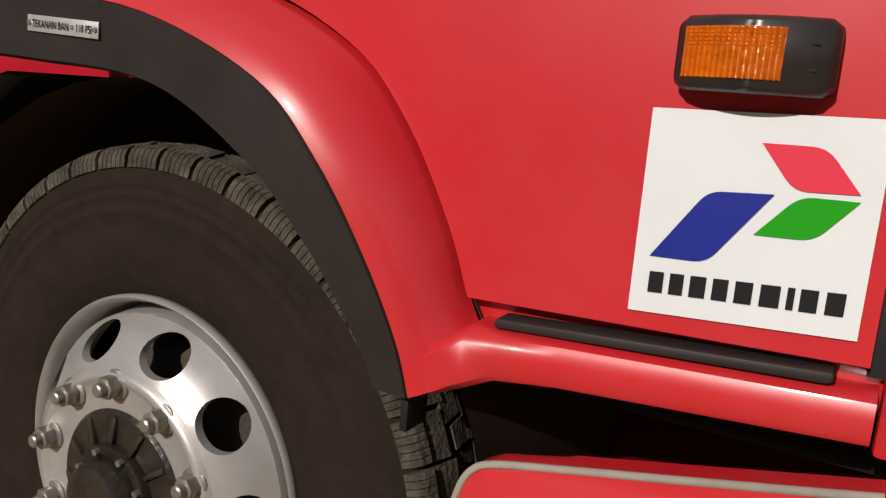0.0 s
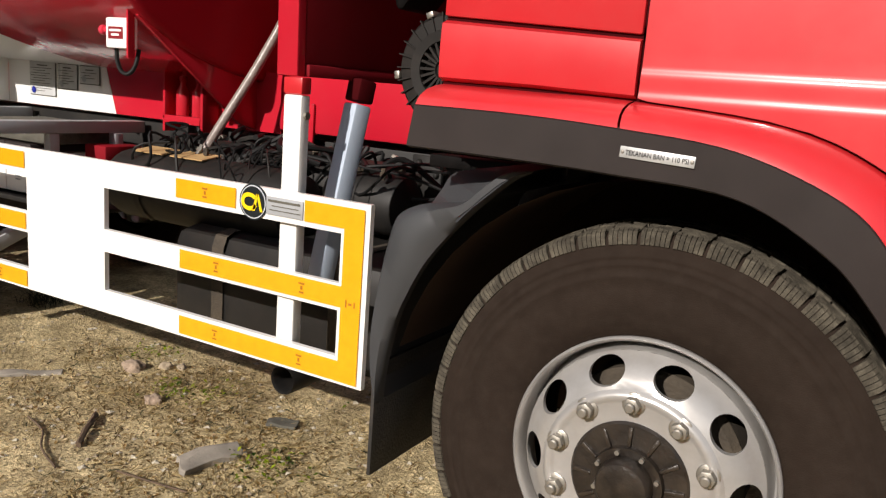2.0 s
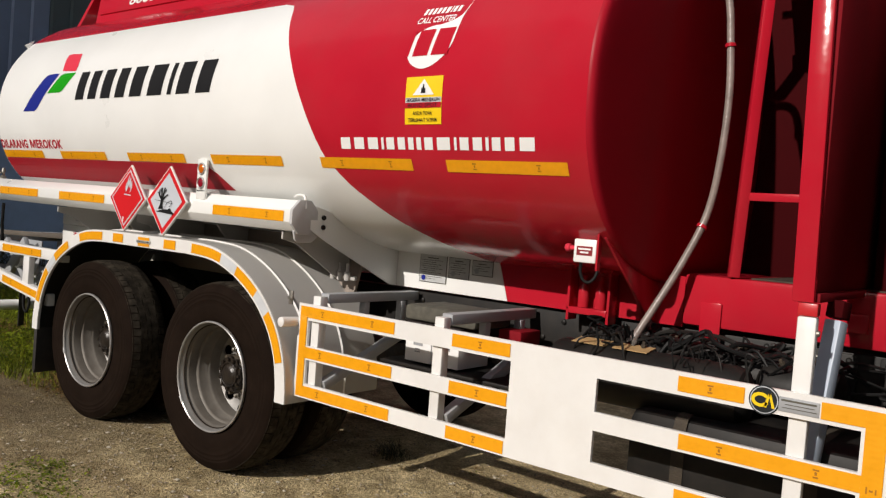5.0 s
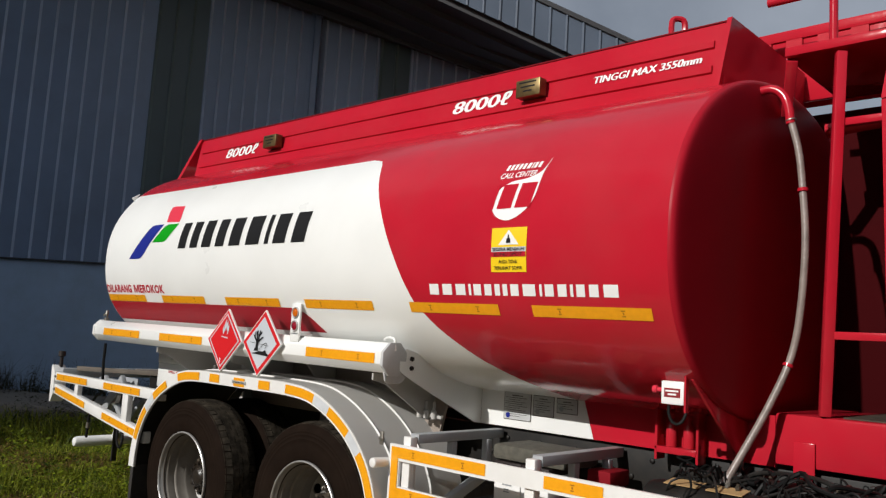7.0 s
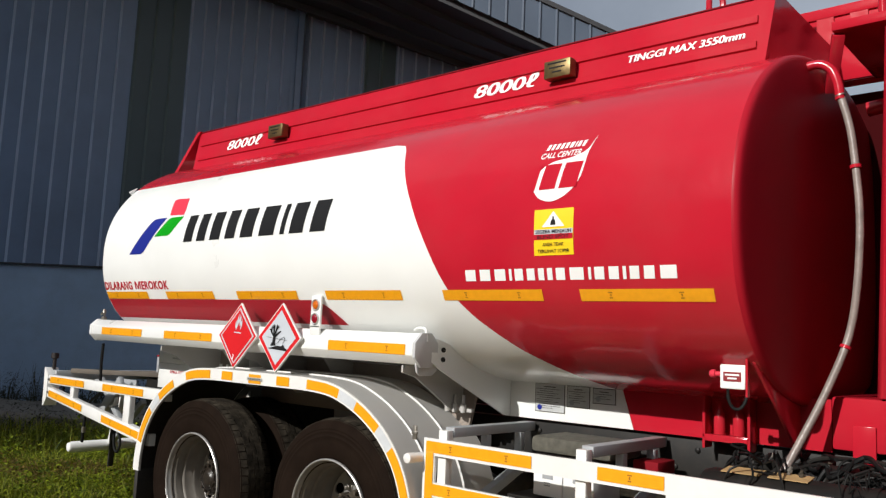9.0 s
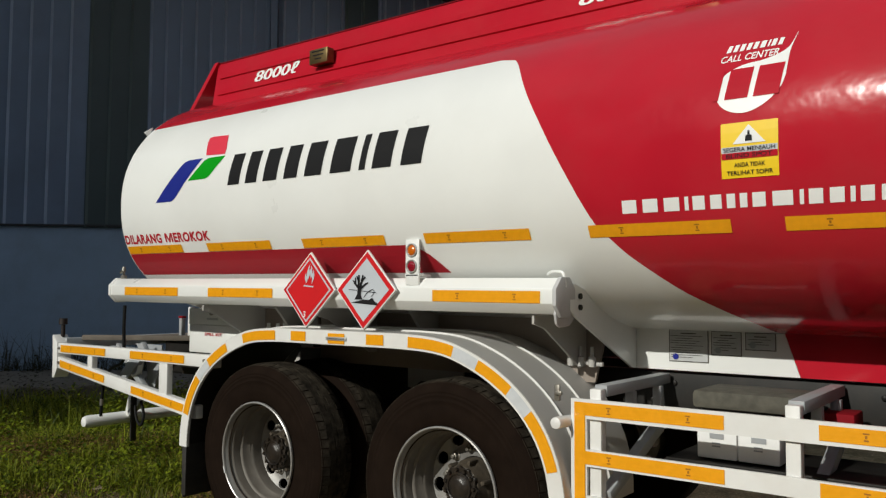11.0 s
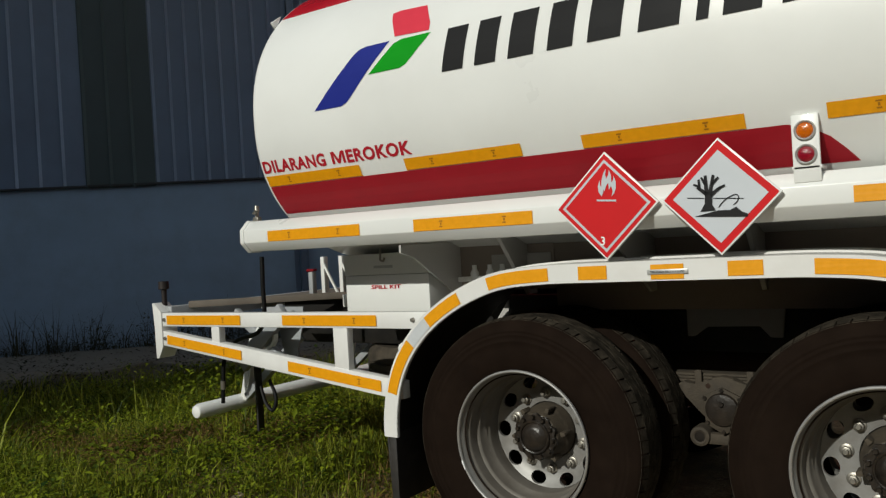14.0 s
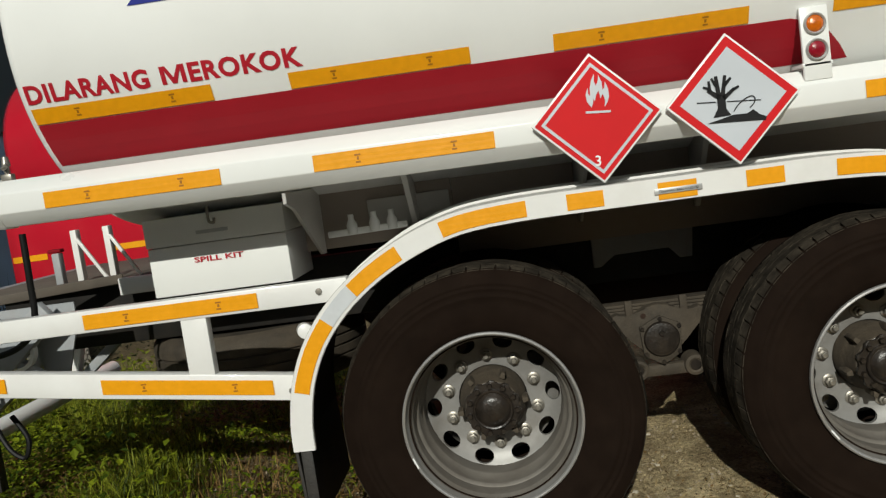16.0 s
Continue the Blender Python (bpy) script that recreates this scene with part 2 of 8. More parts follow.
CONCRETE = material("weathered_concrete", (0.23, 0.21, 0.18), 0.9, vary=0.2, scale=3, bump=0.6, bump_scale=40, dirt=(0.06, 0.06, 0.04), dirt_amount=0.6, dirt_scale=3)
PINKSTONE = material("pinkish_stone", (0.30, 0.225, 0.165), 0.95, vary=0.35, scale=25, bump=1.0, bump_scale=45, depth=0.01)
TWIG = material("dry_twig", (0.10, 0.065, 0.04), 0.85, vary=0.3, scale=30, bump=0.5, bump_scale=120)
DECKDUST = material("dusty_deck_steel", (0.125, 0.105, 0.085), 0.8, vary=0.2, scale=9, bump=0.3, bump_scale=60, dirt=(0.11, 0.085, 0.06), dirt_amount=0.4, dirt_scale=6)
SHADEPAINT = material("dusty_shaded_paint", (0.29, 0.245, 0.21), 0.7, vary=0.12, scale=5, dirt=(0.18, 0.14, 0.105), dirt_amount=0.4, dirt_scale=5)
CHIP = material("pale_stone_chips", (0.50, 0.445, 0.345), 0.9, vary=0.2, scale=30, bump=0.4, bump_scale=90, random=0.2)
STONE = material("grey_stone", (0.33, 0.265, 0.185), 0.9, vary=0.25, scale=20, bump=0.6, bump_scale=90, random=0.2)
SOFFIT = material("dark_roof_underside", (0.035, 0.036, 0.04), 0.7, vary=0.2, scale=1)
CARDBOARD = material("weathered_board", (0.27, 0.24, 0.20), 0.9, vary=0.2, scale=12, bump=0.4, bump_scale=60)


def ground_material():
    """Dry trodden earth: broad patches, gravel speckle and relief."""
    m = bpy.data.materials.new("dry_earth")
    m.use_nodes = True
    n, l = m.node_tree.nodes, m.node_tree.links
    p = n["Principled BSDF"]
    p.inputs["Roughness"].default_value = 0.95
    p.inputs["Specular IOR Level"].default_value = 0.2
    co = n.new("ShaderNodeTexCoord")

    def noise_node(scale, detail, rough=0.6):
        t = n.new("ShaderNodeTexNoise")
        t.inputs["Scale"].default_value, t.inputs["Detail"].default_value, t.inputs["Roughness"].default_value = scale, detail, rough
        l.new(co.outputs["Object"], t.inputs["Vector"])
        return t

    broad, mid, fine = noise_node(1.3, 8, 0.66), noise_node(5.5, 9, 0.72), noise_node(60, 6, 0.7)
    ramp = n.new("ShaderNodeValToRGB")
    e = ramp.color_ramp.elements
    e[0].position, e[0].color = 0.32, (0.385, 0.302, 0.170, 1)
    e[1].position, e[1].color = 0.66, (0.65, 0.545, 0.345, 1)
    l.new(broad.outputs["Fac"], ramp.inputs["Fac"])
    r2 = n.new("ShaderNodeValToRGB")
    e = r2.color_ramp.elements
    e[0].position, e[0].color = 0.36, (0.60, 0.57, 0.52, 1)
    e[1].position, e[1].color = 0.66, (1.36, 1.35, 1.32, 1)
    l.new(mid.outputs["Fac"], r2.inputs["Fac"])
    mul = n.new("ShaderNodeMix")
    mul.data_type, mul.blend_type = "RGBA", "MULTIPLY"
    mul.inputs["Factor"].default_value = 1.0
    l.new(ramp.outputs["Color"], mul.inputs["A"])
    l.new(r2.outputs["Color"], mul.inputs["B"])
    cell = n.new("ShaderNodeTexVoronoi")
    cell.inputs["Scale"].default_value = 95
    l.new(co.outputs["Object"], cell.inputs["Vector"])
    r3 = n.new("ShaderNodeValToRGB")
    e = r3.color_ramp.elements
    e[0].position, e[0].color = 0.0, (0.60, 0.585, 0.55, 1)
    e[1].position, e[1].color = 1.0, (1.40, 1.38, 1.33, 1)
    l.new(cell.outputs["Color"], r3.inputs["Fac"])
    mul2 = n.new("ShaderNodeMix")
    mul2.data_type, mul2.blend_type = "RGBA", "MULTIPLY"
    mul2.inputs["Factor"].default_value = 1.0
    l.new(mul.outputs["Result"], mul2.inputs["A"])
    l.new(r3.outputs["Color"], mul2.inputs["B"])
    # soil turns darker towards the rear, where the weeds grow
    apart = n.new("ShaderNodeSeparateXYZ")
    l.new(co.outputs["Object"], apart.inputs["Vector"])
    wander = n.new("ShaderNodeMath")
    wander.operation = "MULTIPLY_ADD"
    wander.inputs[1].default_value = 2.2
    l.new(broad.outputs["Fac"], wander.inputs[0])
    l.new(apart.outputs["X"], wander.inputs[2])
    soil = n.new("ShaderNodeMapRange")
    soil.interpolation_type = "SMOOTHSTEP"
    soil.inputs["From Min"].default_value, soil.inputs["From Max"].default_value, soil.inputs["To Min"].default_value, soil.inputs["To Max"].default_value = -4.7, -2.7, 0.8, 0.0
    l.new(wander.outputs["Value"], soil.inputs["Value"])
    dark_soil = n.new("ShaderNodeMix")
    dark_soil.data_type = "RGBA"
    dark_soil.inputs["B"].default_value = (0.115, 0.085, 0.050, 1)
    l.new(soil.outputs["Result"], dark_soil.inputs["Factor"])
    l.new(mul2.outputs["Result"], dark_soil.inputs["A"])
    l.new(dark_soil.outputs["Result"], p.inputs["Base Color"])
    add = n.new("ShaderNodeMath")
    add.operation = "MULTIPLY_ADD"
    add.inputs[1].default_value = 2.0
    l.new(mid.outputs["Fac"], add.inputs[0])
    l.new(fine.outputs["Fac"], add.inputs[2])
    b = n.new("ShaderNodeBump")
    b.inputs["Strength"].default_value, b.inputs["Distance"].default_value = 0.9, 0.022
    l.new(add.outputs["Value"], b.inputs["Height"])
    l.new(b.outputs["Normal"], p.inputs["Normal"])
    return m


def leaf_material(name, a, b):
    """Leaves or blades whose colour differs from one to the next."""
    m = bpy.data.materials.new(name)
    m.use_nodes = True
    n, l = m.node_tree.nodes, m.node_tree.links
    p = n["Principled BSDF"]
    p.inputs["Roughness"].default_value = 0.6
    p.inputs["Specular IOR Level"].default_value = 0.3
    g = n.new("ShaderNodeNewGeometry")
    ramp = n.new("ShaderNodeValToRGB")
    ramp.color_ramp.elements[0].color, ramp.color_ramp.elements[1].color = (*a, 1), (*b, 1)
    l.new(g.outputs["Random Per Island"], ramp.inputs["Fac"])
    l.new(ramp.outputs["Color"], p.inputs["Base Color"])
    t = n.new("ShaderNodeBsdfTranslucent")
    l.new(ramp.outputs["Color"], t.inputs["Color"])
    mix = n.new("ShaderNodeMixShader")
    mix.inputs["Fac"].default_value = 0.3
    l.new(p.outputs["BSDF"], mix.inputs[1])
    l.new(t.outputs["BSDF"], mix.inputs[2])
    l.new(mix.outputs["Shader"], n["Material Output"].inputs["Surface"])
    return m


EARTH = ground_material()
GRASS = leaf_material("green_grass", (0.026, 0.048, 0.004), (0.33, 0.36, 0.028))
DRYGRASS = leaf_material("dry_grass", (0.16, 0.105, 0.040), (0.42, 0.32, 0.15))
WEED = leaf_material("weed_leaves", (0.016, 0.045, 0.003), (0.28, 0.34, 0.016))
BROWNLEAF = leaf_material("brown_dead_leaves", (0.07, 0.040, 0.014), (0.30, 0.185, 0.065))
STALK = leaf_material("dark_weed_stalks", (0.022, 0.027, 0.012), (0.06, 0.058, 0.028))


# ---- mesh helpers ----
def part(name, bm, mats, parent, label="", smooth=40, at=None):
    """Links a bmesh (or a ready mesh) as one mesh object under a thing or a part."""
    if isinstance(bm, bmesh.types.BMesh):
        me = bpy.data.meshes.new(name)
        bmesh.ops.recalc_face_normals(bm, faces=bm.faces[:])
        bm.to_mesh(me)
        bm.free()
        for m in mats if isinstance(mats, (list, tuple)) else [mats]:
            me.materials.append(m)
        if smooth:
            me.polygons.foreach_set("use_smooth", [True] * len(me.polygons))
            me.set_sharp_from_angle(angle=radians(smooth))
    else:
        me = bm
    ob = new(name, me)
    if parent is not None:
        ob.parent = parent
    if at is not None:
        ob.matrix_basis = at
    if label:
        tagged(ob, label)
    return ob


def thing(name, label, category, group="", at=(0, 0, 0), kind=""):
    ob = new(name)
    ob.location = at
    return tagged(ob, label, category, group, kind)


def B():
    return bmesh.new()


def box(bm, x0, x1, y0, y1, z0, z1, bevel=0.0, mat=0, m=None):
    vs = [bm.verts.new((x, y, z)) for x in (x0, x1) for y in (y0, y1) for z in (z0, z1)]
    fs = [bm.faces.new([vs[i] for i in f]) for f in ((0, 1, 3, 2), (4, 6, 7, 5), (0, 4, 5, 1), (2, 3, 7, 6), (0, 2, 6, 4), (1, 5, 7, 3))]
    for f in fs:
        f.material_index = mat
    if m is not None:
        for v in vs:
            v.co = m @ v.co
    if bevel:
        es = {e for f in fs for e in f.edges}
        r = bmesh.ops.bevel(bm, geom=list(es), offset=bevel, segments=2, affect="EDGES", profile=0.5)
        for f in r["faces"]:
            f.material_index = mat
    return bm


def bar(bm, a, b, w, h, bevel=0.0, up=(0, 0, 1), mat=0):
    """A square bar from a to b, w wide and h high."""
    a, b = Vector(a), Vector(b)
    d = b - a
    q = d.to_track_quat("X", "Z")
    m = Matrix.Translation(a) @ q.to_matrix().to_4x4()
    return box(bm, 0, d.length, -w / 2, w / 2, -h / 2, h / 2, bevel, mat, m)


def prism(bm, pts, axis, a, b, mat=0, bevel=0.0):
    """A polygon pushed along an axis from a to b. pts: for y (x, z), for x (y, z), for z (x, y)."""
    def at(p, s):
        return {"y": (p[0], s, p[1]), "x": (s, p[0], p[1]), "z": (p[0], p[1], s)}[axis]
    lo = [bm.verts.new(at(p, a)) for p in pts]
    hi = [bm.verts.new(at(p, b)) for p in pts]
    fs = [bm.faces.new(lo), bm.faces.new(hi[::-1])]
    for i in range(len(pts)):
        j = (i + 1) % len(pts)
        fs.append(bm.faces.new((lo[i], hi[i], hi[j], lo[j])))
    for f in fs:
        f.material_index = mat
    if bevel:
        r = bmesh.ops.bevel(bm, geom=list({e for f in fs for e in f.edges}), offset=bevel, segments=2, affect="EDGES", profile=0.5)
        for f in r["faces"]:
            f.material_index = mat
    return bm


def spline(pts, steps=8, closed=False):
    """A smooth run through points of any dimension."""
    p = [np.array(q, float) for q in pts]
    n, out = len(p), []
    for i in range(n if closed else n - 1):
        g = lambda k: p[k % n] if closed else p[min(max(k, 0), n - 1)]
        a, b, c, d = g(i - 1), g(i), g(i + 1), g(i + 2)
        for s in range(steps):
            t = s / steps
            out.append(0.5 * (2 * b + (c - a) * t + (2 * a - 5 * b + 4 * c - d) * t * t + (3 * b - a - 3 * c + d) * t ** 3))
    if not closed:
        out.append(p[-1])
    return out


def sweep(bm, pts, r, n=10, mat=0, cap=True):
    """A round tube along points; r may be a number or a list."""
    pts = [Vector(p) for p in pts]
    rings, side = [], None
    for i, p in enumerate(pts):
        t = (pts[min(i + 1, len(pts) - 1)] - pts[max(i - 1, 0)]).normalized()
        if side is None:
            side = t.orthogonal().normalized()
        side = (side - t * side.dot(t)).normalized()
        up = t.cross(side)
        rr = r[i] if isinstance(r, (list, tuple)) else r
        rings.append([bm.verts.new(p + rr * (math.cos(2 * math.pi * k / n) * side + math.sin(2 * math.pi * k / n) * up)) for k in range(n)])
    for a, b in zip(rings, rings[1:]):
        for k in range(n):
            bm.faces.new((a[k], a[(k + 1) % n], b[(k + 1) % n], b[k])).material_index = mat
    if cap:
        bm.faces.new(rings[0][::-1]).material_index = mat
        bm.faces.new(rings[-1]).material_index = mat
    return bm


def lathe(bm, prof, n=64, mat=0, c=(0, 0, 0), axis="y"):
    """Turns a profile of (radius, along) about an axis."""
    rings = []
    for r, y in prof:
        if r < 1e-6:
            co = (0, y, 0) if axis == "y" else ((y, 0, 0) if axis == "x" else (0, 0, y))
            rings.append([bm.verts.new(Vector(c) + Vector(co))])
            continue
        ring = []
        for k in range(n):
            a = 2 * math.pi * k / n
            u, v = r * math.cos(a), r * math.sin(a)
            co = (u, y, v) if axis == "y" else ((y, u, v) if axis == "x" else (u, v, y))
            ring.append(bm.verts.new(Vector(c) + Vector(co)))
        rings.append(ring)
    for a, b in zip(rings, rings[1:]):
        for k in range(n):
            j = (k + 1) % n
            if len(a) == 1 and len(b) == 1:
                continue
            if len(a) == 1:
                f = bm.faces.new((a[0], b[k], b[j]))
            elif len(b) == 1:
                f = bm.faces.new((a[k], b[0], a[j]))
            else:
                f = bm.faces.new((a[k], b[k], b[j], a[j]))
            f.material_index = mat
    return bm


def loft(bm, rows, mats=None, close=False):
    """A skin over rows of points."""
    vs = [[bm.verts.new(tuple(p)) for p in row] for row in rows]
    for i, (a, b) in enumerate(zip(vs, vs[1:])):
        for k in range(len(a) if close else len(a) - 1):
            j = (k + 1) % len(a)
            f = bm.faces.new((a[k], a[j], b[j], b[k]))
            if mats:
                f.material_index = mats[i]
    return vs


def text_mesh(body, height, bold=0.0, shear=0.0, width=None, spacing=1.0):
    """The flat outline of a word: its lower left at 0, 0; x along, y up. Scaled to a cap height, and to a width if given."""
    cu = bpy.data.curves.new("word", "FONT")
    cu.body, cu.size, cu.offset, cu.shear, cu.resolution_u, cu.space_character = body, 1.0, bold, shear, 3, spacing
    ob = new("word", cu)
    bpy.context.view_layer.update()
    me = bpy.data.meshes.new_from_object(ob.evaluated_get(bpy.context.evaluated_depsgraph_get()))
    bpy.data.objects.remove(ob)
    bpy.data.curves.remove(cu)
    bm = bmesh.new()
    bm.from_mesh(me)
    bpy.data.meshes.remove(me)
    xs = [v.co.x for v in bm.verts]
    bmesh.ops.triangulate(bm, faces=bm.faces[:])
    x0, w = min(xs), max(xs) - min(xs)
    sy = height / 0.70
    sx = width / w if width else sy
    for v in bm.verts:
        v.co = Vector(((v.co.x - x0) * sx, v.co.y * sy, 0))
    return bm


def heavy_text(body, height, width, bold, shear=0.0):
    """A word in a heavier face: copies of it side by side, hair-thin layers apart."""
    bm = B()
    for k, s in enumerate((-1, -0.33, 0.33, 1)):
        add2(bm, text_mesh(body, height, 0.0, shear, width - 2 * bold), bold + s * bold, 0, k)
    return bm


def add_at(bm, dx, dy):
    for v in bm.verts:
        v.co.x += dx
        v.co.y += dy
    return bm


def poly2(bm, pts, mat=0):
    """A flat polygon in x, y of a drawing."""
    f = bm.faces.new([bm.verts.new((p[0], p[1], 0)) for p in pts])
    f.material_index = mat
    return bm


def rect2(bm, x0, x1, y0, y1, mat=0):
    return poly2(bm, [(x0, y0), (x1, y0), (x1, y1), (x0, y1)], mat)


def add2(bm, other, dx, dy, mat=0):
    """Adds a drawing to another at an offset."""
    me = bpy.data.meshes.new("tmp")
    for v in other.verts:
        v.co.x += dx
        v.co.y += dy
    for f in other.faces:
        f.material_index = mat
    other.to_mesh(me)
    other.free()
    bm.from_mesh(me)
    bpy.data.meshes.remove(me)
    return bm


def stand(bm, y, mat_layers=0.0):
    """Stands a drawing up in the plane y, facing -y; each material lies a little before the one below."""
    mats = {}
    for f in bm.faces:
        for v in f.verts:
            mats[v] = f.material_index
    for v in bm.verts:
        v.co = Vector((v.co.x, y - mat_layers * mats.get(v, 0), v.co.y))
    return bm


# ---- tank form ----
TA, TB, TY, TZ, TN = 1.21, 0.87, 1.122, 2.06, 2.1
TB2, TN2 = 0.79, 2.4  # the flatter lower half
TX0, TX1, WHITE_TOP = -1.772, -6.775, 2.595
TILT = Matrix.Translation((-4.2, 0, 1.72)) @ Matrix.Rotation(radians(0.40), 4, "Y") @ Matrix.Translation((4.2, 0, -1.72))  # the tank lies a little high at the rear


def tank_y(z):
    b, n = (TB, TN) if z > TZ else (TB2, TN2)
    k = min(1.0, abs(z - TZ) / b)
    return TY - TA * (1 - k ** n) ** (1 / n)


def on_tank(bm, lift=0.0022, layer=0.0015):
    """Lays a drawing (x, z) on the tank's near flank."""
    zs = [v.co.y for v in bm.verts]
    z = min(zs)
    step = 0.035
    k = math.ceil(z / step) * step
    while k < max(zs):
        bmesh.ops.bisect_plane(bm, geom=bm.verts[:] + bm.edges[:] + bm.faces[:], plane_co=(0, k, 0), plane_no=(0, 1, 0))
        k += step
    mats = {}
    for f in bm.faces:
        for v in f.verts:
            mats[v] = f.material_index
    for v in bm.verts:
        v.co = Vector((v.co.x, tank_y(v.co.y) - lift - layer * mats.get(v, 0), v.co.y))
    return bm


def tape(name, x0, x1, z0, z1, y, parent, marks=2, tank=False, slope=0.0):
    """One strip of yellow reflective tape with its small printed marks."""
    bm = B()
    w = x1 - x0
    sl = lambda x: slope * (x - x0)
    poly2(bm, [(x0, z0), (x1, z0 + sl(x1)), (x1, z1 + sl(x1)), (x0, z1)])
    for i in range(marks):
        cx = x0 + w * ((0.25, 0.78)[i] if marks == 2 else 0.5)
        cz = (z0 + z1) / 2 + sl(cx)
        h = (z1 - z0) * 0.5
        for dz, ww, hh in ((h * 0.42, 0.020, 0.005), (0.0, 0.007, h * 0.38), (-h * 0.45, 0.016, 0.005)):
            rect2(bm, cx - ww / 2, cx + ww / 2, cz + dz - hh / 2, cz + dz + hh / 2, 1)
    if tank:
        on_tank(bm, 0.0030, 0.0010)
    else:
        stand(bm, y, 0.0015)
    return part(name, bm, [TAPE, BROWNINK], parent, smooth=0)


# ---- ground ----
def ground_height(x, y):
    h = 0.018 * noise.noise((x * 0.7, y * 0.7, 0)) + 0.010 * noise.noise((x * 2.3, y * 2.3, 3)) + 0.006 * noise.noise((x * 7, y * 7, 5))
    return h - 0.012


def make_ground():
    bm = B()
    xs = [-400, -120, -50, -30, -22] + [-18 + 0.1 * i for i in range(0, 221)] + [6, 10, 20, 50, 120, 400]
    ys = [-400, -120, -50, -20, -10, -6] + [-4 + 0.1 * i for i in range(0, 121)] + [10, 14, 20, 40, 120, 400]
    grid = [[bm.verts.new((x, y, ground_height(x, y) if -19 < x < 5 and -5 < y < 9 else -0.012)) for x in xs] for y in ys]
    for a, b in zip(grid, grid[1:]):
        for i in range(len(xs) - 1):
            bm.faces.new((a[i], a[i + 1], b[i + 1], b[i]))
    return tagged(part("ground", bm, EARTH, None, "dry trodden earth with gravel and patches of weeds"), category="ground", kind="structure")


make_ground()

# ---- the warehouse behind ----
WD, WN, W0 = Vector((0.7447, 0.6674, 0)), Vector((0.6674, -0.7447, 0)), Vector((-15.073, 4.085, 0))
WALL = Matrix.Translation(W0) @ Matrix(((WD.x, WN.x, 0, 0), (WD.y, WN.y, 0, 0), (0, 0, 1, 0), (0, 0, 0, 1)))
# in the wall's own frame: x along it, y out of it towards the yard, z up


def roof_z(u):
    return 8.69 - 0.303 * u


def edge_z(u):
    """The top of the roof's edge sheet."""
    return 8.50 - 0.425 * (u - 4.0) if u > 4 else 8.50 - 0.303 * (u - 4.0)


def warehouse():
    bm = B()
    prism(bm, [(-16, -0.1), (16, -0.1), (16, 2.68), (-16, 2.68)], "y", -0.25, 0.0)
    wall = part("wall_warehouse", bm, MASONRY, None, "painted blue-grey lower wall of a warehouse in shade", at=WALL)
    tagged(wall, category="wall", kind="structure")
    def sheet(u0, width, dark, pitch):
        bm = B()
        prof, u = [], 0.0
        while u < width - 0.08:
            prof += [(u, 0.0), (u + 0.008, 0.030), (u + 0.026, 0.034), (u + 0.062, 0.0)]
            u += pitch
        prof.append((width, 0.0))
        z0 = 2.58 if dark else 2.63
        rows = []
        for lift in (0, 1):
            rows.append([(u0 + p[0], 0.045 + p[1], z0 if lift == 0 else min(roof_z(u0 + p[0]), roof_z(-9))) for p in prof])
        loft(bm, rows)
        # one slope of each rib takes the paler, light-catching colour
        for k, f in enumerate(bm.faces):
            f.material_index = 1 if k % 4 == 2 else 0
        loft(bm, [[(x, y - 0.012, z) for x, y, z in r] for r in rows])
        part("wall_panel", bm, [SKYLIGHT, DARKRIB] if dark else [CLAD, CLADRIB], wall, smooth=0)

    for i in range(-14, 15):
        if i == 4:
            sheet(4.12, 0.34, False, 0.2575)
            sheet(4.46, 0.60, True, 0.30)
            sheet(5.06, 0.09, False, 0.2575)
        else:
            sheet(i * 1.03, 1.03, i in (0, -7), 0.34333 if i <= 0 else 0.2575)
    bm = B()
    box(bm, 3.17, 3.29, 0.09, 0.22, 0, 9.0, 0.01)
    box(bm, 3.07, 3.15, 0.085, 0.13, 0, 9.0, 0.006)
    part("downpipe", bm, CLAD, wall)
    bm = B()
    box(bm, -16, 16, 0.0, 0.075, 2.60, 2.63)
    part("flashing", bm, SOFFIT, wall)
    # roof with a deep overhang over the gable, its edge sheet and purlins
    a, b = -9.0, 20.0
    us = [a, -4.0, 0.0, 4.0, 8.0, 12.0, 16.0, b]
    out_y = lambda y: min(1.0, max(0.0, y / 2.75))
    under = lambda u, y: roof_z(u) * (1 - out_y(y)) + (edge_z(u) - 0.60) * out_y(y)
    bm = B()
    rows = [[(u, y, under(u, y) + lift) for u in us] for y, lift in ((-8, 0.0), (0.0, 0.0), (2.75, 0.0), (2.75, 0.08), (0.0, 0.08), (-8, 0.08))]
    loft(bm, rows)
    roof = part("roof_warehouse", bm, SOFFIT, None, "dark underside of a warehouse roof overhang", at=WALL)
    tagged(roof, category="roof", kind="structure")
    for k in range(5):
        y = 0.4 + 0.55 * k
        bm = B()
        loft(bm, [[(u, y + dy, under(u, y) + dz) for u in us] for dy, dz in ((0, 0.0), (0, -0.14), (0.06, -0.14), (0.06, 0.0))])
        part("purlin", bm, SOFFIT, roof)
    n = int((b - a) / 0.27)
    for s in range(n):
        u = a + 0.27 * s
        bm = B()
        top = lambda x: edge_z(x)
        prof = ((0.0, 0.0), (0.010, 0.022), (0.030, 0.026), (0.058, 0.0), (0.27, 0.0))
        loft(bm, [[(u + du, 2.76 + dy, top(u + du) - 0.66) for du, dy in prof], [(u + du, 2.76 + dy, top(u + du)) for du, dy in prof]])
        part("fascia_sheet", bm, FASCIA, roof, smooth=0)
    bm = B()
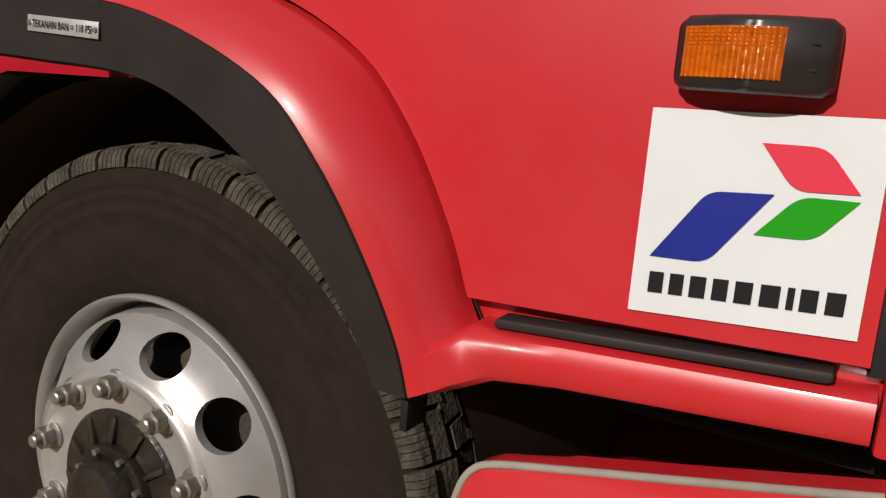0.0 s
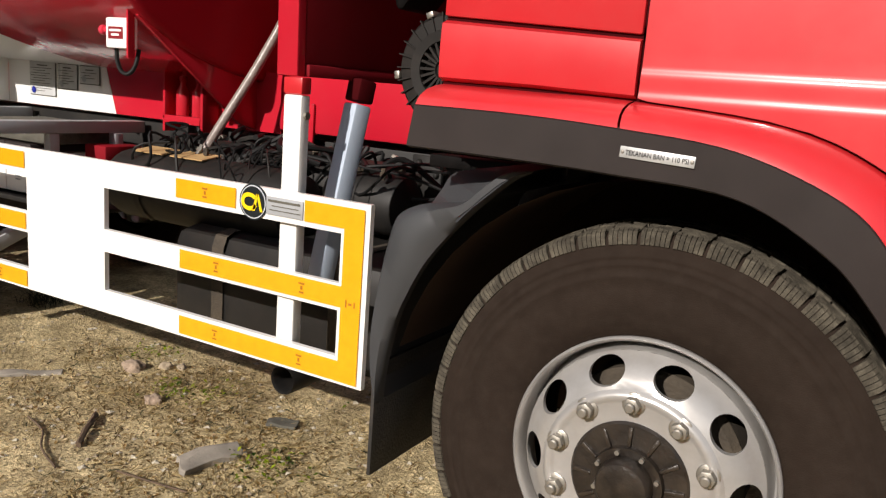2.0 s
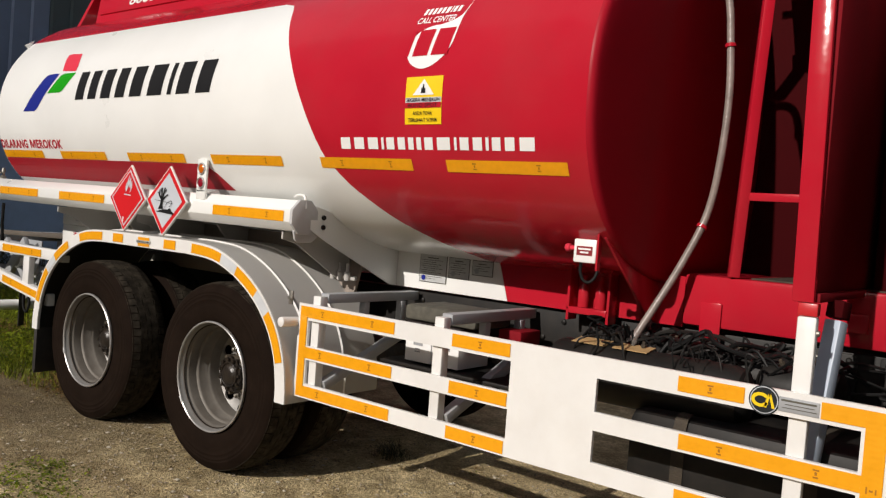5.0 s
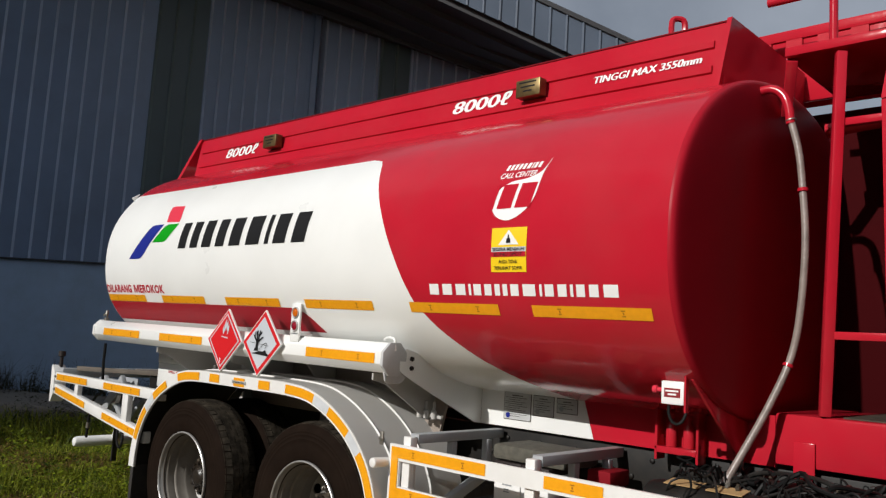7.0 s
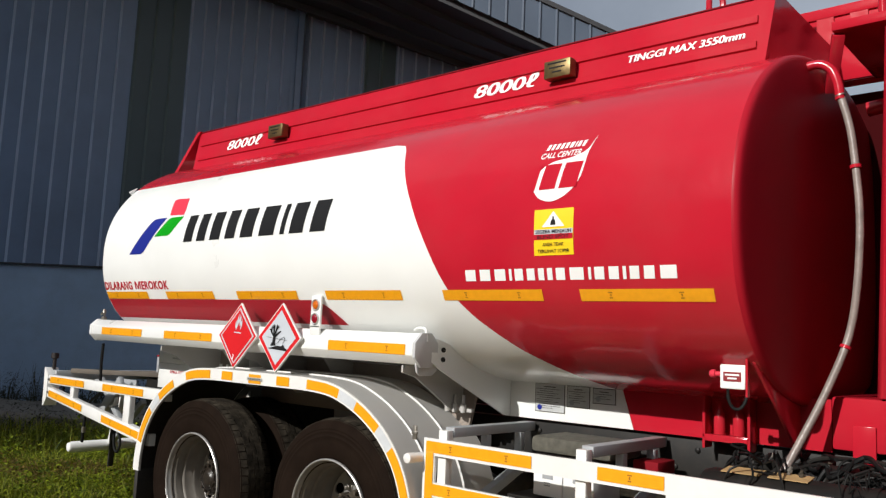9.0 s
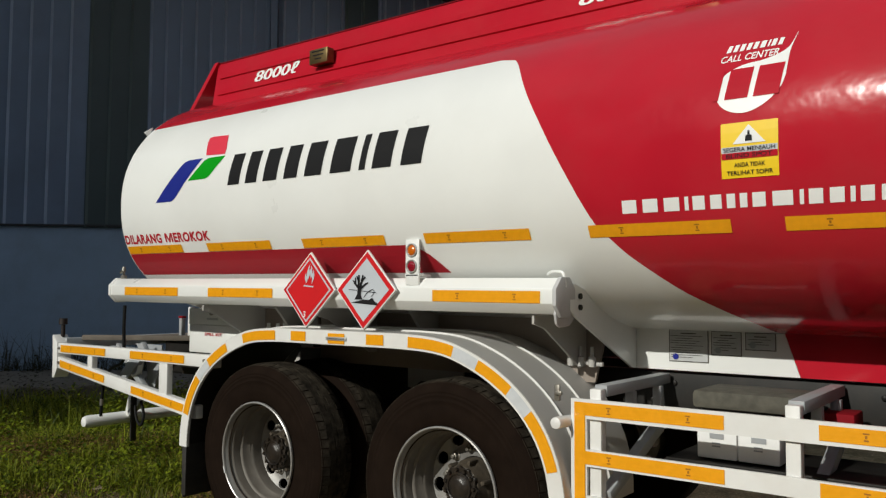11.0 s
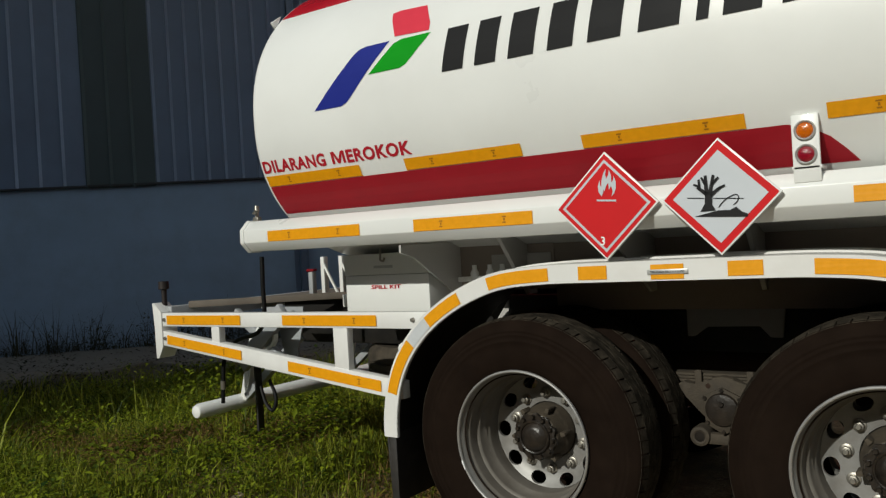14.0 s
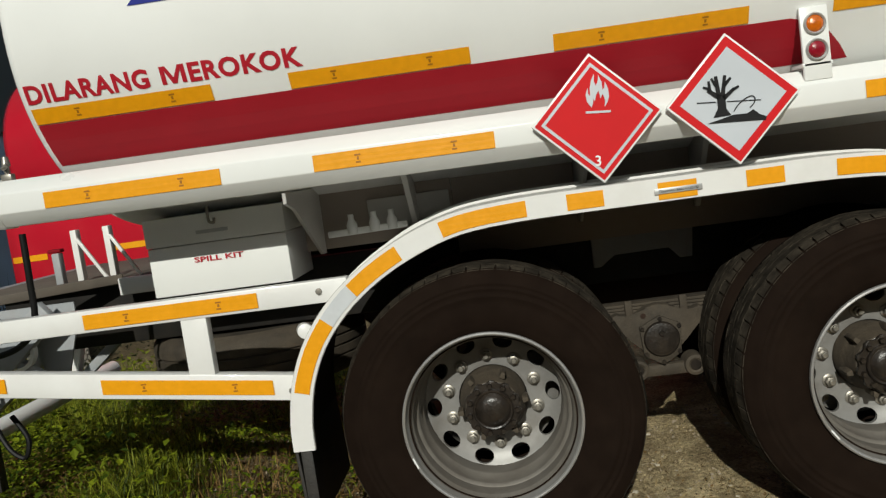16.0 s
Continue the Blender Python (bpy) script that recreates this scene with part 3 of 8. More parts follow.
    loft(bm, [[(u, y, edge_z(u) + dz) for u in us] for y, dz in ((2.70, -0.05), (2.70, 0.03), (2.80, 0.03), (2.80, -0.05))])
    part("fascia_cap", bm, SOFFIT, roof, smooth=0)
    return wall


warehouse()

# unseen tall block added across the yard to keep the warehouse in shade
bm = B()
box(bm, -40, -12.2, -26, -10, 0, 17.5, 0.05)
tagged(part("building_across", bm, MASONRY, None, "unseen tall block added to shade the warehouse"), category="building", kind="structure")

# unseen walls added behind the camera and ahead of the truck, cutting fill light
bm = B()
box(bm, -12.2, 14, -15.3, -15, -0.2, 6.6, 0.02)
tagged(part("wall_yard", bm, CONCRETE, None, "plain unseen wall added behind the camera to cut sky light"), category="wall", kind="structure")
bm = B()
box(bm, 14, 14.3, -15, 30, -0.2, 3.6, 0.02)
tagged(part("wall_yard_east", bm, CONCRETE, None, "plain unseen wall added ahead of the truck to cut sky light"), category="wall", kind="structure")

# concrete slab along the warehouse
bm = B()
box(bm, -16, 4.6, 1.1, 3.5, -0.1, 0.22, 0.03)
bmesh.ops.subdivide_edges(bm, edges=bm.edges[:], cuts=40, use_grid_fill=True)
for v in bm.verts:
    rim = max(0.0, (v.co.y - 2.6) / 0.9)
    v.co += Vector((0.05 * noise.noise(v.co * 2), rim * (0.55 * noise.noise(v.co * 1.1) + 0.20 * noise.noise(v.co * 4)), 0.05 * noise.noise(v.co * 2) + rim * 0.10 * noise.noise(v.co * 5)))
tagged(part("pavement", bm, CONCRETE, None, "broken weathered concrete apron beside the warehouse", at=WALL), category="pavement", kind="structure")

# ---- the tanker ----
truck = thing("tanker_truck", "red and white fuel tanker truck parked on dry earth", "truck")

FRONT_X, AXLE2_X, AXLE3_X = 0.0, -4.014, -5.372
FRONT_Z, REAR_Z = 0.528, 0.514

# wheels
meshes = {}


def tread_mesh(R, width, key):
    """Blocks of a worn road tread: five zigzag ribs cut by cross grooves."""
    if key in meshes:
        return meshes[key]
    bm = B()
    deep = key == "tread_front"
    rng0 = random.Random(5)
    N = 46 if deep else 66
    y0, y1 = 0.028, width - 0.028
    edges = [y0, y0 + 0.050, y0 + 0.055, y0 + 0.097, y0 + 0.102, y1 - 0.102, y1 - 0.097, y1 - 0.055, y1 - 0.050, y1]
    ribs = [(edges[0], edges[1], True), (edges[2], edges[3], False), (edges[4], edges[5], False), (edges[6], edges[7], False), (edges[8], edges[9], True)]
    for ri, (a, b, shoulder) in enumerate(ribs):
        for k in range(N):
            t0 = 2 * math.pi * (k + 0.5 * (ri % 2)) / N
            gap = (0.095 if shoulder else 0.08) if deep else ((0.15 if k % 3 else 0.09) if shoulder else 0.016)
            t1 = t0 + 2 * math.pi / N * (1 - gap)
            z = (0.006 if deep else 0.0022) * (1 if k % 2 else -1)
            subs = 2 if deep and not shoulder else 1
            if ri == 0 and deep:
                for s in range(6):
                    vs = []
                    for q in (s / 6 + 0.012, (s + 1) / 6 - 0.012):
                        t = t0 + (t1 - t0) * q
                        for y, r in ((0.021, 0.486), (0.0106, 0.490), (0.0132, 0.506), (0.0205, R - 0.011), (0.034, R - 0.005)):
                            vs.append(bm.verts.new((r * math.cos(t), y, r * math.sin(t))))
                    for f in ((0, 1, 6, 5), (1, 2, 7, 6), (2, 3, 8, 7), (3, 4, 9, 8), (0, 4, 3, 2, 1), (5, 6, 7, 8, 9)):
                        bm.faces.new([vs[i] for i in f])
            for s in range(subs):
                ta = t0 + (t1 - t0) * s / subs
                tb = t0 + (t1 - t0) * (s + (0.94 if s < subs - 1 else 1.0)) / subs
                ro, ri_ = R + (rng0.uniform(-0.0022, 0.0012) if deep else 0.0), R - 0.014
                sh = 0.012 if shoulder else 0.0
                ya, yb = a + z * (not shoulder or ri == 4), b + z * (not shoulder or ri == 0)
                vs = []
                for t in (ta, tb):
                    sk = 0.010 * (1 if ri % 2 else -1)
                    for y, r in ((ya, ri_), (yb, ri_), (yb, ro - (sh if ri == 4 else 0)), (ya, ro - (sh if ri == 0 else 0))):
                        tt = t + sk * (y - ya) / max(1e-4, yb - ya)
                        vs.append(bm.verts.new((r * math.cos(tt), y, r * math.sin(tt))))
                for f in ((0, 1, 2, 3), (7, 6, 5, 4), (3, 2, 6, 7), (0, 3, 7, 4), (1, 5, 6, 2)):
                    bm.faces.new([vs[i] for i in f])
    me = bpy.data.meshes.new("tread")
    bmesh.ops.recalc_face_normals(bm, faces=bm.faces[:])
    bm.to_mesh(me)
    bm.free()
    me.materials.append(TREAD if deep else DARKTREAD)
    meshes[key] = me
    return me


def tyre_mesh(R, width, key, mat):
    if key in meshes:
        return meshes[key]
    half = [(0.280, 0.034), (0.292, 0.030), (0.300, 0.018), (0.312, 0.016), (0.318, 0.011), (0.330, 0.009), (0.345, 0.004), (0.37, 0.000), (0.395, 0.0005), (0.42, 0.003),
            (0.424, 0.0005), (0.428, 0.0035), (0.445, 0.006), (0.449, 0.003), (0.453, 0.007), (0.462, 0.0085), (0.466, 0.0055), (0.470, 0.0095), (0.480, 0.011), (0.482, 0.013), (0.497, 0.017), (0.505, 0.024), (R - 0.007, 0.032)]
    prof = half + [(r, width - y) for r, y in half[::-1]]
    bm = B()
    lathe(bm, prof, 120)
    me = bpy.data.meshes.new("tyre")
    bmesh.ops.recalc_face_normals(bm, faces=bm.faces[:])
    bm.to_mesh(me)
    bm.free()
    me.materials.append(mat)
    me.polygons.foreach_set("use_smooth", [True] * len(me.polygons))
    meshes[key] = me
    return me


def disc_with_holes(bm, r0, r1, y_of, count, er, et, n=24, phase=0.0):
    """A ring of a wheel disc with oval hand holes that have depth."""
    rc, rh = (r0 + r1) / 2, (r1 - r0) / 2
    th = math.pi / count
    for k in range(count):
        t0 = 2 * math.pi * (k + phase) / count
        outer, inner, deep = [], [], []
        for i in range(n):
            a = 2 * math.pi * i / n
            c, s = math.cos(a), math.sin(a)
            m = max(abs(c), abs(s))
            for lst, rr, tt in ((outer, rc + rh * c / m, t0 + th * s / m), (inner, rc + er * c, t0 + et / rc * s)):
                lst.append(bm.verts.new((rr * math.cos(tt), y_of(rr), rr * math.sin(tt))))
            p = inner[-1].co
            deep.append(bm.verts.new((p.x, p.y + 0.014, p.z)))
        for i in range(n):
            j = (i + 1) % n
            bm.faces.new((outer[i], outer[j], inner[j], inner[i]))
            bm.faces.new((inner[i], inner[j], deep[j], deep[i]))


def ready(key, bm, mat):
    """Keeps a mesh that several wheels share."""
    me = bpy.data.meshes.new(key)
    bmesh.ops.recalc_face_normals(bm, faces=bm.faces[:])
    bm.to_mesh(me)
    bm.free()
    me.materials.append(mat)
    me.polygons.foreach_set("use_smooth", [True] * len(me.polygons))
    me.set_sharp_from_angle(angle=radians(35))
    meshes[key] = me


def nut_mesh():
    if "nut" in meshes:
        return meshes["nut"]
    bm = B()
    lathe(bm, [(0.0, 0.0), (0.0245, 0.0), (0.0245, -0.004), (0.021, -0.006), (0.0, -0.006)], 20)
    hexa = [(0.0185 * math.cos(math.pi / 3 * k), 0.0185 * math.sin(math.pi / 3 * k)) for k in range(6)]
    prism(bm, hexa, "y", -0.026, -0.005, bevel=0.002)
    lathe(bm, [(0.0, -0.024), (0.0105, -0.024), (0.0105, -0.037), (0.008, -0.039), (0.0, -0.039)], 14)
    me = bpy.data.meshes.new("lug_nut")
    bmesh.ops.recalc_face_normals(bm, faces=bm.faces[:])
    bm.to_mesh(me)
    bm.free()
    me.materials.append(STEEL)
    me.polygons.foreach_set("use_smooth", [True] * len(me.polygons))
    me.set_sharp_from_angle(angle=radians(35))
    meshes["nut"] = me
    return me


def wheel(kind, at, parent, turn=0.0, label=""):
    """A truck wheel whose outer face looks to -y, built about its centre."""
    R, width = 0.528 if kind == "front" else 0.530, 0.285
    key = "rim_" + kind
    if key not in meshes:
        bm = B()
        if kind == "front":
            lathe(bm, [(0.290, 0.075), (0.292, 0.034), (0.2955, 0.010), (0.299, 0.001), (0.304, -0.004), (0.3085, 0.0), (0.308, 0.012), (0.300, 0.022), (0.296, 0.035)], 96)
            yo = lambda r: 0.030 - 0.090 * (1 - ((r - 0.178) / 0.112) ** 2) if r > 0.178 else -0.060
            lathe(bm, [(0.290, 0.075), (0.284, 0.072), (0.2790, yo(0.2760) + 0.022), (0.2775, yo(0.2760) + 0.006), (0.2760, yo(0.2760))], 96)
            disc_with_holes(bm, 0.204, 0.2760, yo, 10, 0.0300, 0.0430)
            lathe(bm, [(0.204, yo(0.204)), (0.199, yo(0.199) - 0.003), (0.194, -0.0640), (0.187, -0.0645), (0.180, -0.0600), (0.172, -0.0565), (0.14, -0.056), (0.128, -0.055), (0.126, -0.025)], 96)
        else:
            lathe(bm, [(0.251, 0.252), (0.252, 0.216), (0.2525, 0.190), (0.255, 0.178), (0.262, 0.172), (0.263, 0.120), (0.265, 0.112), (0.275, 0.106), (0.277, 0.060), (0.279, 0.052), (0.2885, 0.044), (0.290, 0.026), (0.297, 0.018), (0.2985, 0.006), (0.303, -0.003), (0.3085, 0.001), (0.308, 0.012), (0.300, 0.022), (0.296, 0.035)], 96)
            yo = lambda r: 0.274 - 0.026 * max(0.0, (r - 0.19) / 0.06) ** 1.5
            lathe(bm, [(0.251, 0.252), (0.250, yo(0.250))], 96)
            disc_with_holes(bm, 0.192, 0.250, yo, 10, 0.0265, 0.036, phase=0.5)
            lathe(bm, [(0.192, yo(0.192)), (0.186, 0.275), (0.14, 0.275), (0.128, 0.277), (0.126, 0.30)], 96)
        if kind == "front":
            for v in bm.verts:
                v.co = Vector((v.co.x * 0.95, v.co.y, v.co.z * 0.95))
        me = bpy.data.meshes.new("wheel")
        bmesh.ops.remove_doubles(bm, verts=bm.verts[:], dist=0.0004)
        bmesh.ops.recalc_face_normals(bm, faces=bm.faces[:])
        bm.to_mesh(me)
        bm.free()
        me.materials.append(SILVER if kind == "front" else REARSILVER)
        if kind == "rear":
            # faces inside the barrel take the shadow-dark paint
            me.materials.append(BARREL)
            for f in me.polygons:
                f.material_index = 1 if math.hypot(f.center.x, f.center.z) > 0.2495 and f.center.y > 0.035 else 0
        me.polygons.foreach_set("use_smooth", [True] * len(me.polygons))
        me.set_sharp_from_angle(angle=radians(50))
        meshes[key] = me
    w = part("wheel", meshes[key], None, parent, label or "silver steel truck wheel with oval hand holes", at=at @ pose(0, 0, 0, 0, turn, 0))
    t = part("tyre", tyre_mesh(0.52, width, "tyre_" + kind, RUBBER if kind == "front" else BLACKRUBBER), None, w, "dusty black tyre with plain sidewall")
    if kind == "front":
        t.location.y = -0.015
    if kind == "rear":
        t.scale = (1.0135, 1, 1.0135)
    part("tread", tread_mesh(R, width, "tread_" + kind), None, w, "worn grey tread blocks", at=pose(0, -0.015, 0) if kind == "front" else None)
    yb = -0.056 if kind == "front" else 0.2745
    for k in range(10):
        a = 2 * math.pi * (k + (0.0 if kind == "front" else 0.5)) / 10 + math.radians(90)
        part("lug_nut", nut_mesh(), None, w, at=pose(0.1675 * math.cos(a), yb, 0.1675 * math.sin(a), 0, 37 * k, 0))
    hk = "hub_" + kind
    if hk not in meshes:
        bm = B()
        if kind == "front":
            lathe(bm, [(0.127, 0.02), (0.127, -0.002), (0.122, -0.007), (0.078, -0.010), (0.076, -0.024), (0.064, -0.024), (0.058, -0.022), (0.056, -0.052), (0.052, -0.058), (0.040, -0.061), (0.0, -0.060)], 60)
        else:
            lathe(bm, [(0.124, 0.33), (0.122, 0.235), (0.116, 0.222), (0.108, 0.205), (0.104, 0.170), (0.098, 0.156), (0.080, 0.152), (0.0, 0.152)], 60)
        me = bpy.data.meshes.new("hub")
        bmesh.ops.recalc_face_normals(bm, faces=bm.faces[:])
        bm.to_mesh(me)
        bm.free()
        me.materials.append(GREASE if kind == "front" else DUSTY)
        me.polygons.foreach_set("use_smooth", [True] * len(me.polygons))
        me.set_sharp_from_angle(angle=radians(35))
        meshes[hk] = me
    part("hub", meshes[hk], None, w, "greasy dark hub", at=pose(0, -0.055, 0) if kind == "front" else None)
    if kind == "front":
        part("brake_drum", lathe(B(), [(0.05, 0.035), (0.20, 0.035), (0.215, 0.05), (0.215, 0.20), (0.05, 0.20)], 48), DUSTY, w, "dusty brown brake drum")
        for k in range(12):
            bm = B()
            prism(bm, [(0.078, -0.0035), (0.078, 0.0035), (0.118, 0.0050), (0.118, -0.0050)], "y", -0.019, -0.006, bevel=0.002)
            for v in bm.verts:
                if v.co.x > 0.11 and v.co.y < -0.012:
                    v.co.y += 0.007
            part("hub_rib", bm, GREASE, w, at=pose(0, -0.055, 0, 0, 30 * k, 0))
        for k in range(8):
            a = 2 * math.pi * k / 8 + 0.3
            part("hub_bolt", lathe(B(), [(0, -0.032), (0.0055, -0.032), (0.0055, -0.022)], 6), STEEL, w, at=pose(0.068 * math.cos(a), -0.055, 0.068 * math.sin(a)))
    if kind == "rear":
        # added ring in brighter silver, for the highlight on the rim lip
        if "rim_edge" not in meshes:
            ready("rim_edge", lathe(B(), [(0.2975, 0.005), (0.2995, -0.002), (0.3035, -0.0050), (0.3085, -0.0015), (0.3100, 0.006), (0.3095, 0.010)], 96), SILVER)
        part("rim_edge", meshes["rim_edge"], None, w, "ring in brighter silver for the rim's highlight")
        if "hub_bolt" not in meshes:
            bm = lathe(B(), [(0, 0.140), (0.0105, 0.140), (0.0105, 0.128), (0.0085, 0.124), (0, 0.124)], 6)
            ready("hub_bolt", bm, GREASE)
            bm = B()
            rim_pts = []
            for k in range(44):
                a = 2 * math.pi * k / 44
                r = 0.103 if k % 4 in (0, 1) else 0.092
                rim_pts.append((r * math.cos(a), r * math.sin(a)))
            prism(bm, rim_pts, "y", 0.139, 0.154, bevel=0.002)
            ready("hub_flange", bm, GREASE)
            ready("hub_cap", lathe(B(), [(0.073, 0.140), (0.072, 0.128), (0.068, 0.124), (0.063, 0.126), (0.061, 0.132), (0.058, 0.130), (0.050, 0.120), (0.034, 0.114), (0.0, 0.112)], 48), GREASE)
            ready("hub_lug", prism(B(), [(-0.011, 0.108), (-0.007, 0.130), (0.007, 0.130), (0.011, 0.108)], "y", 0.165, 0.235, bevel=0.003), DUSTY)
        part("hub_flange", meshes["hub_flange"], None, w, "oily notched flange of the hub")
        part("hub_cap", meshes["hub_cap"], None, w, "glossy dark hub cap")
        for k in range(11):
            a = 2 * math.pi * (k + 0.3) / 11
            part("hub_bolt", meshes["hub_bolt"], None, w, at=pose(0.0855 * math.cos(a), 0, 0.0855 * math.sin(a)))
        for k in range(6):
            part("hub_lug", meshes["hub_lug"], None, w, at=pose(0, 0, 0, 0, 60 * k + 8, 0))
    return w


wheel("front", pose(FRONT_X + 0.005, 0.040, FRONT_Z), truck, -3)
wheel("front", pose(FRONT_X + 0.005, 2.18, FRONT_Z, 0, 0, 180), truck, 20)
for i, x in enumerate((AXLE2_X, AXLE3_X)):
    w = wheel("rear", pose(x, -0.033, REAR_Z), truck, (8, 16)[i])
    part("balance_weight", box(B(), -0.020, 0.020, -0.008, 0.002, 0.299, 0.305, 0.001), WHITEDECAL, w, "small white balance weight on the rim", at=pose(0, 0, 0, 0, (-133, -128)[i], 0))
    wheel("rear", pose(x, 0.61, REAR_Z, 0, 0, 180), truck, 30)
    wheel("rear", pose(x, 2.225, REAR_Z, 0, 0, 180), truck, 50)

# ---- tank ----
phis = sorted([2 * math.pi * k / 112 for k in range(112)] + [math.asin(((WHITE_TOP - TZ) / TB) ** (TN / 2)), math.pi - math.asin(((WHITE_TOP - TZ) / TB) ** (TN / 2))])


def tank_ring(s=1.0):
    out = []
    for a in phis:
        c, d = math.cos(a), math.sin(a)
        b, n = (TB, TN) if d > 0 else (TB2, TN2)
        out.append((TY - TA * s * math.copysign(abs(c) ** (2 / n), c), TZ + b * s * math.copysign(abs(d) ** (2 / n), d)))
    return out


def paint_line(z):
    """Where white meets red along the flank, by height."""
    zs = [1.19, 1.33, 1.475, 1.62, 1.75, 1.95, 2.2, 2.50, 2.55, 2.58, WHITE_TOP]
    xs = [-2.62, -2.70, -2.92, -3.09, -3.21, -3.315, -3.455, -3.645, -3.68, -3.715, -3.80]
    return float(np.interp(z, zs, xs))


ring = tank_ring()
rows, cols = [], 14
for y, z in ring:
    xb = paint_line(z)
    rows.append([(TX0 + (xb - TX0) * i / cols, y, z) for i in range(cols + 1)] + [(xb + (TX1 - xb) * i / cols, y, z) for i in range(1, cols + 1)])
bm = B()
vs = [[bm.verts.new(p) for p in r] for r in rows]
for i in range(len(vs)):
    a, b = vs[i], vs[(i + 1) % len(vs)]
    zc = (ring[i][1] + ring[(i + 1) % len(vs)][1]) / 2
    for k in range(2 * cols):
        f = bm.faces.new((a[k], a[k + 1], b[k + 1], b[k]))
        f.material_index = 1 if k >= cols and zc < WHITE_TOP else 0
tank = part("tank", bm, [RED, WHITE], truck, "oval tank painted white at the rear and deep red in front", smooth=60, at=TILT)
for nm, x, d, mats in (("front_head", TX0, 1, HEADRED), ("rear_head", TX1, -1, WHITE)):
    bm = B()
    prof = [(1.0, 0.0), (0.999, 0.008), (0.996, 0.016), (0.991, 0.022), (0.984, 0.026), (0.972, 0.029), (0.94, 0.033), (0.88, 0.039), (0.78, 0.047), (0.6, 0.056), (0.35, 0.063), (0.12, 0.066)]
    rr = [[(x + d * dx, y, z) for y, z in tank_ring(s)] for s, dx in prof]
    v = loft(bm, rr, close=True)
    bm.faces.new(v[-1])
    part(nm, bm, mats, tank, "dished tank end", smooth=60)
part("rim_tab", prism(B(), [(0.084, 2.556), (0.150, 2.600), (0.112, 2.528)], "x", -6.815, -6.795, bevel=0.002), WHITE, tank, "small white pointed tab on the rear rim", at=TILT)
# coaming along the top
bm = B()
prism(bm, [(0.585, 2.80), (0.640, 3.175), (0.664, 3.175), (0.61, 2.80)], "x", -6.72, -1.87)
coaming = part("coaming", bm, RED, tank, "red overturn guard along the tank top")
part("coaming_lip", box(B(), -6.72, -1.87, 0.634, 0.672, 3.177, 3.186, 0.003), MATTSHADERED, coaming)
for z in (2.945, 3.075):
    yy = 0.585 + (z - 2.80) * 0.147
    part("coaming_rib", prism(B(), [(yy - 0.002, z - 0.030), (yy - 0.016, z - 0.022), (yy - 0.014, z + 0.010), (yy + 0.004, z + 0.016)], "x", -6.66, -1.93), RED, coaming)
bm = B()
prism(bm, [(1.635, 2.80), (1.58, 3.175), (1.556, 3.175), (1.61, 2.80)], "x", -6.72, -1.87)
part("coaming", bm, RED, tank)
for x0, x1, xb0, xb1 in ((-1.87, -1.845, -1.905, -1.88), (-6.745, -6.70, -6.99, -6.94)):
    bm = B()
    v = [bm.verts.new(p) for p in ((xb0, 0.545, 2.78), (xb1, 0.545, 2.78), (xb1, 1.675, 2.78), (xb0, 1.675, 2.78), (x0, 0.622, 3.19), (x1, 0.622, 3.19), (x1, 1.598, 3.19), (x0, 1.598, 3.19))]
    for f in ((0, 1, 2, 3), (4, 7, 6, 5), (0, 4, 5, 1), (1, 5, 6, 2), (2, 6, 7, 3), (3, 7, 4, 0)):
        bm.faces.new([v[i] for i in f])
    part("coaming_end", bm, RED, tank)
bm = B()
sweep(bm, spline([(-2.20, 0.70, 3.17), (-2.20, 0.70, 3.27), (-2.18, 0.72, 3.29), (-2.15, 0.74, 3.27), (-2.15, 0.74, 3.17)], 4), 0.016, 8)
part("lifting_hook", bm, RED, tank)

# markings on the tank
def bar_row(name, x, z, h, widths, gap, slant, place, mat, parent, label="", slope=0.0):
    """Plain slanted bars in place of a row of lettering, one part each."""
    for w in widths:
        a, b = x + 0.08 * w, x + 0.86 * w
        d = slope * (b - a)
        zz = z
        z += slope * (w + gap)
        part(name, place(poly2(B(), [(a, zz), (b, zz + d), (b + slant * h, zz + d + h), (a + slant * h, zz + h)])), mat, parent, label, smooth=0)
        x += w + gap


def brand_mark(x, z, w, h):
    """Three leaning plain shapes: blue, green and red."""
    P = lambda a, b: (x + a * w, z + b * h)
    blue, green, red = B(), B(), B()
    poly2(blue, [P(0.0, 0.0), P(0.25, 0.0), P(0.295, 0.03), P(0.335, 0.08), P(0.66, 0.64), P(0.46, 0.64), P(0.40, 0.62), P(0.355, 0.57)])
    poly2(green, [P(0.50, 0.30), P(0.76, 0.30), P(0.81, 0.33), P(0.85, 0.39), P(1.0, 0.63), P(0.76, 0.63), P(0.70, 0.60)])
    poly2(red, [P(0.70, 0.68), P(0.98, 0.66), P(0.98, 0.75), P(0.92, 0.98), P(0.70, 1.0), P(0.635, 0.985), P(0.645, 0.90)])
    return blue, green, red


for bm, m, nm in zip(brand_mark(-6.36, 2.025, 0.68, 0.405), (BLUE, GREEN, REDDECAL), ("blue_mark", "green_mark", "red_mark")):
    part(nm, on_tank(bm), m, tank, nm.replace("_", " ") + " shape on the white tank", smooth=0)
bar_row("brand_bar", -5.625, 2.088, 0.188, (0.135, 0.13, 0.15, 0.14, 0.17, 0.195, 0.055, 0.165, 0.17), 0.028, 0.14, on_tank, INK, tank, "black slanted block")
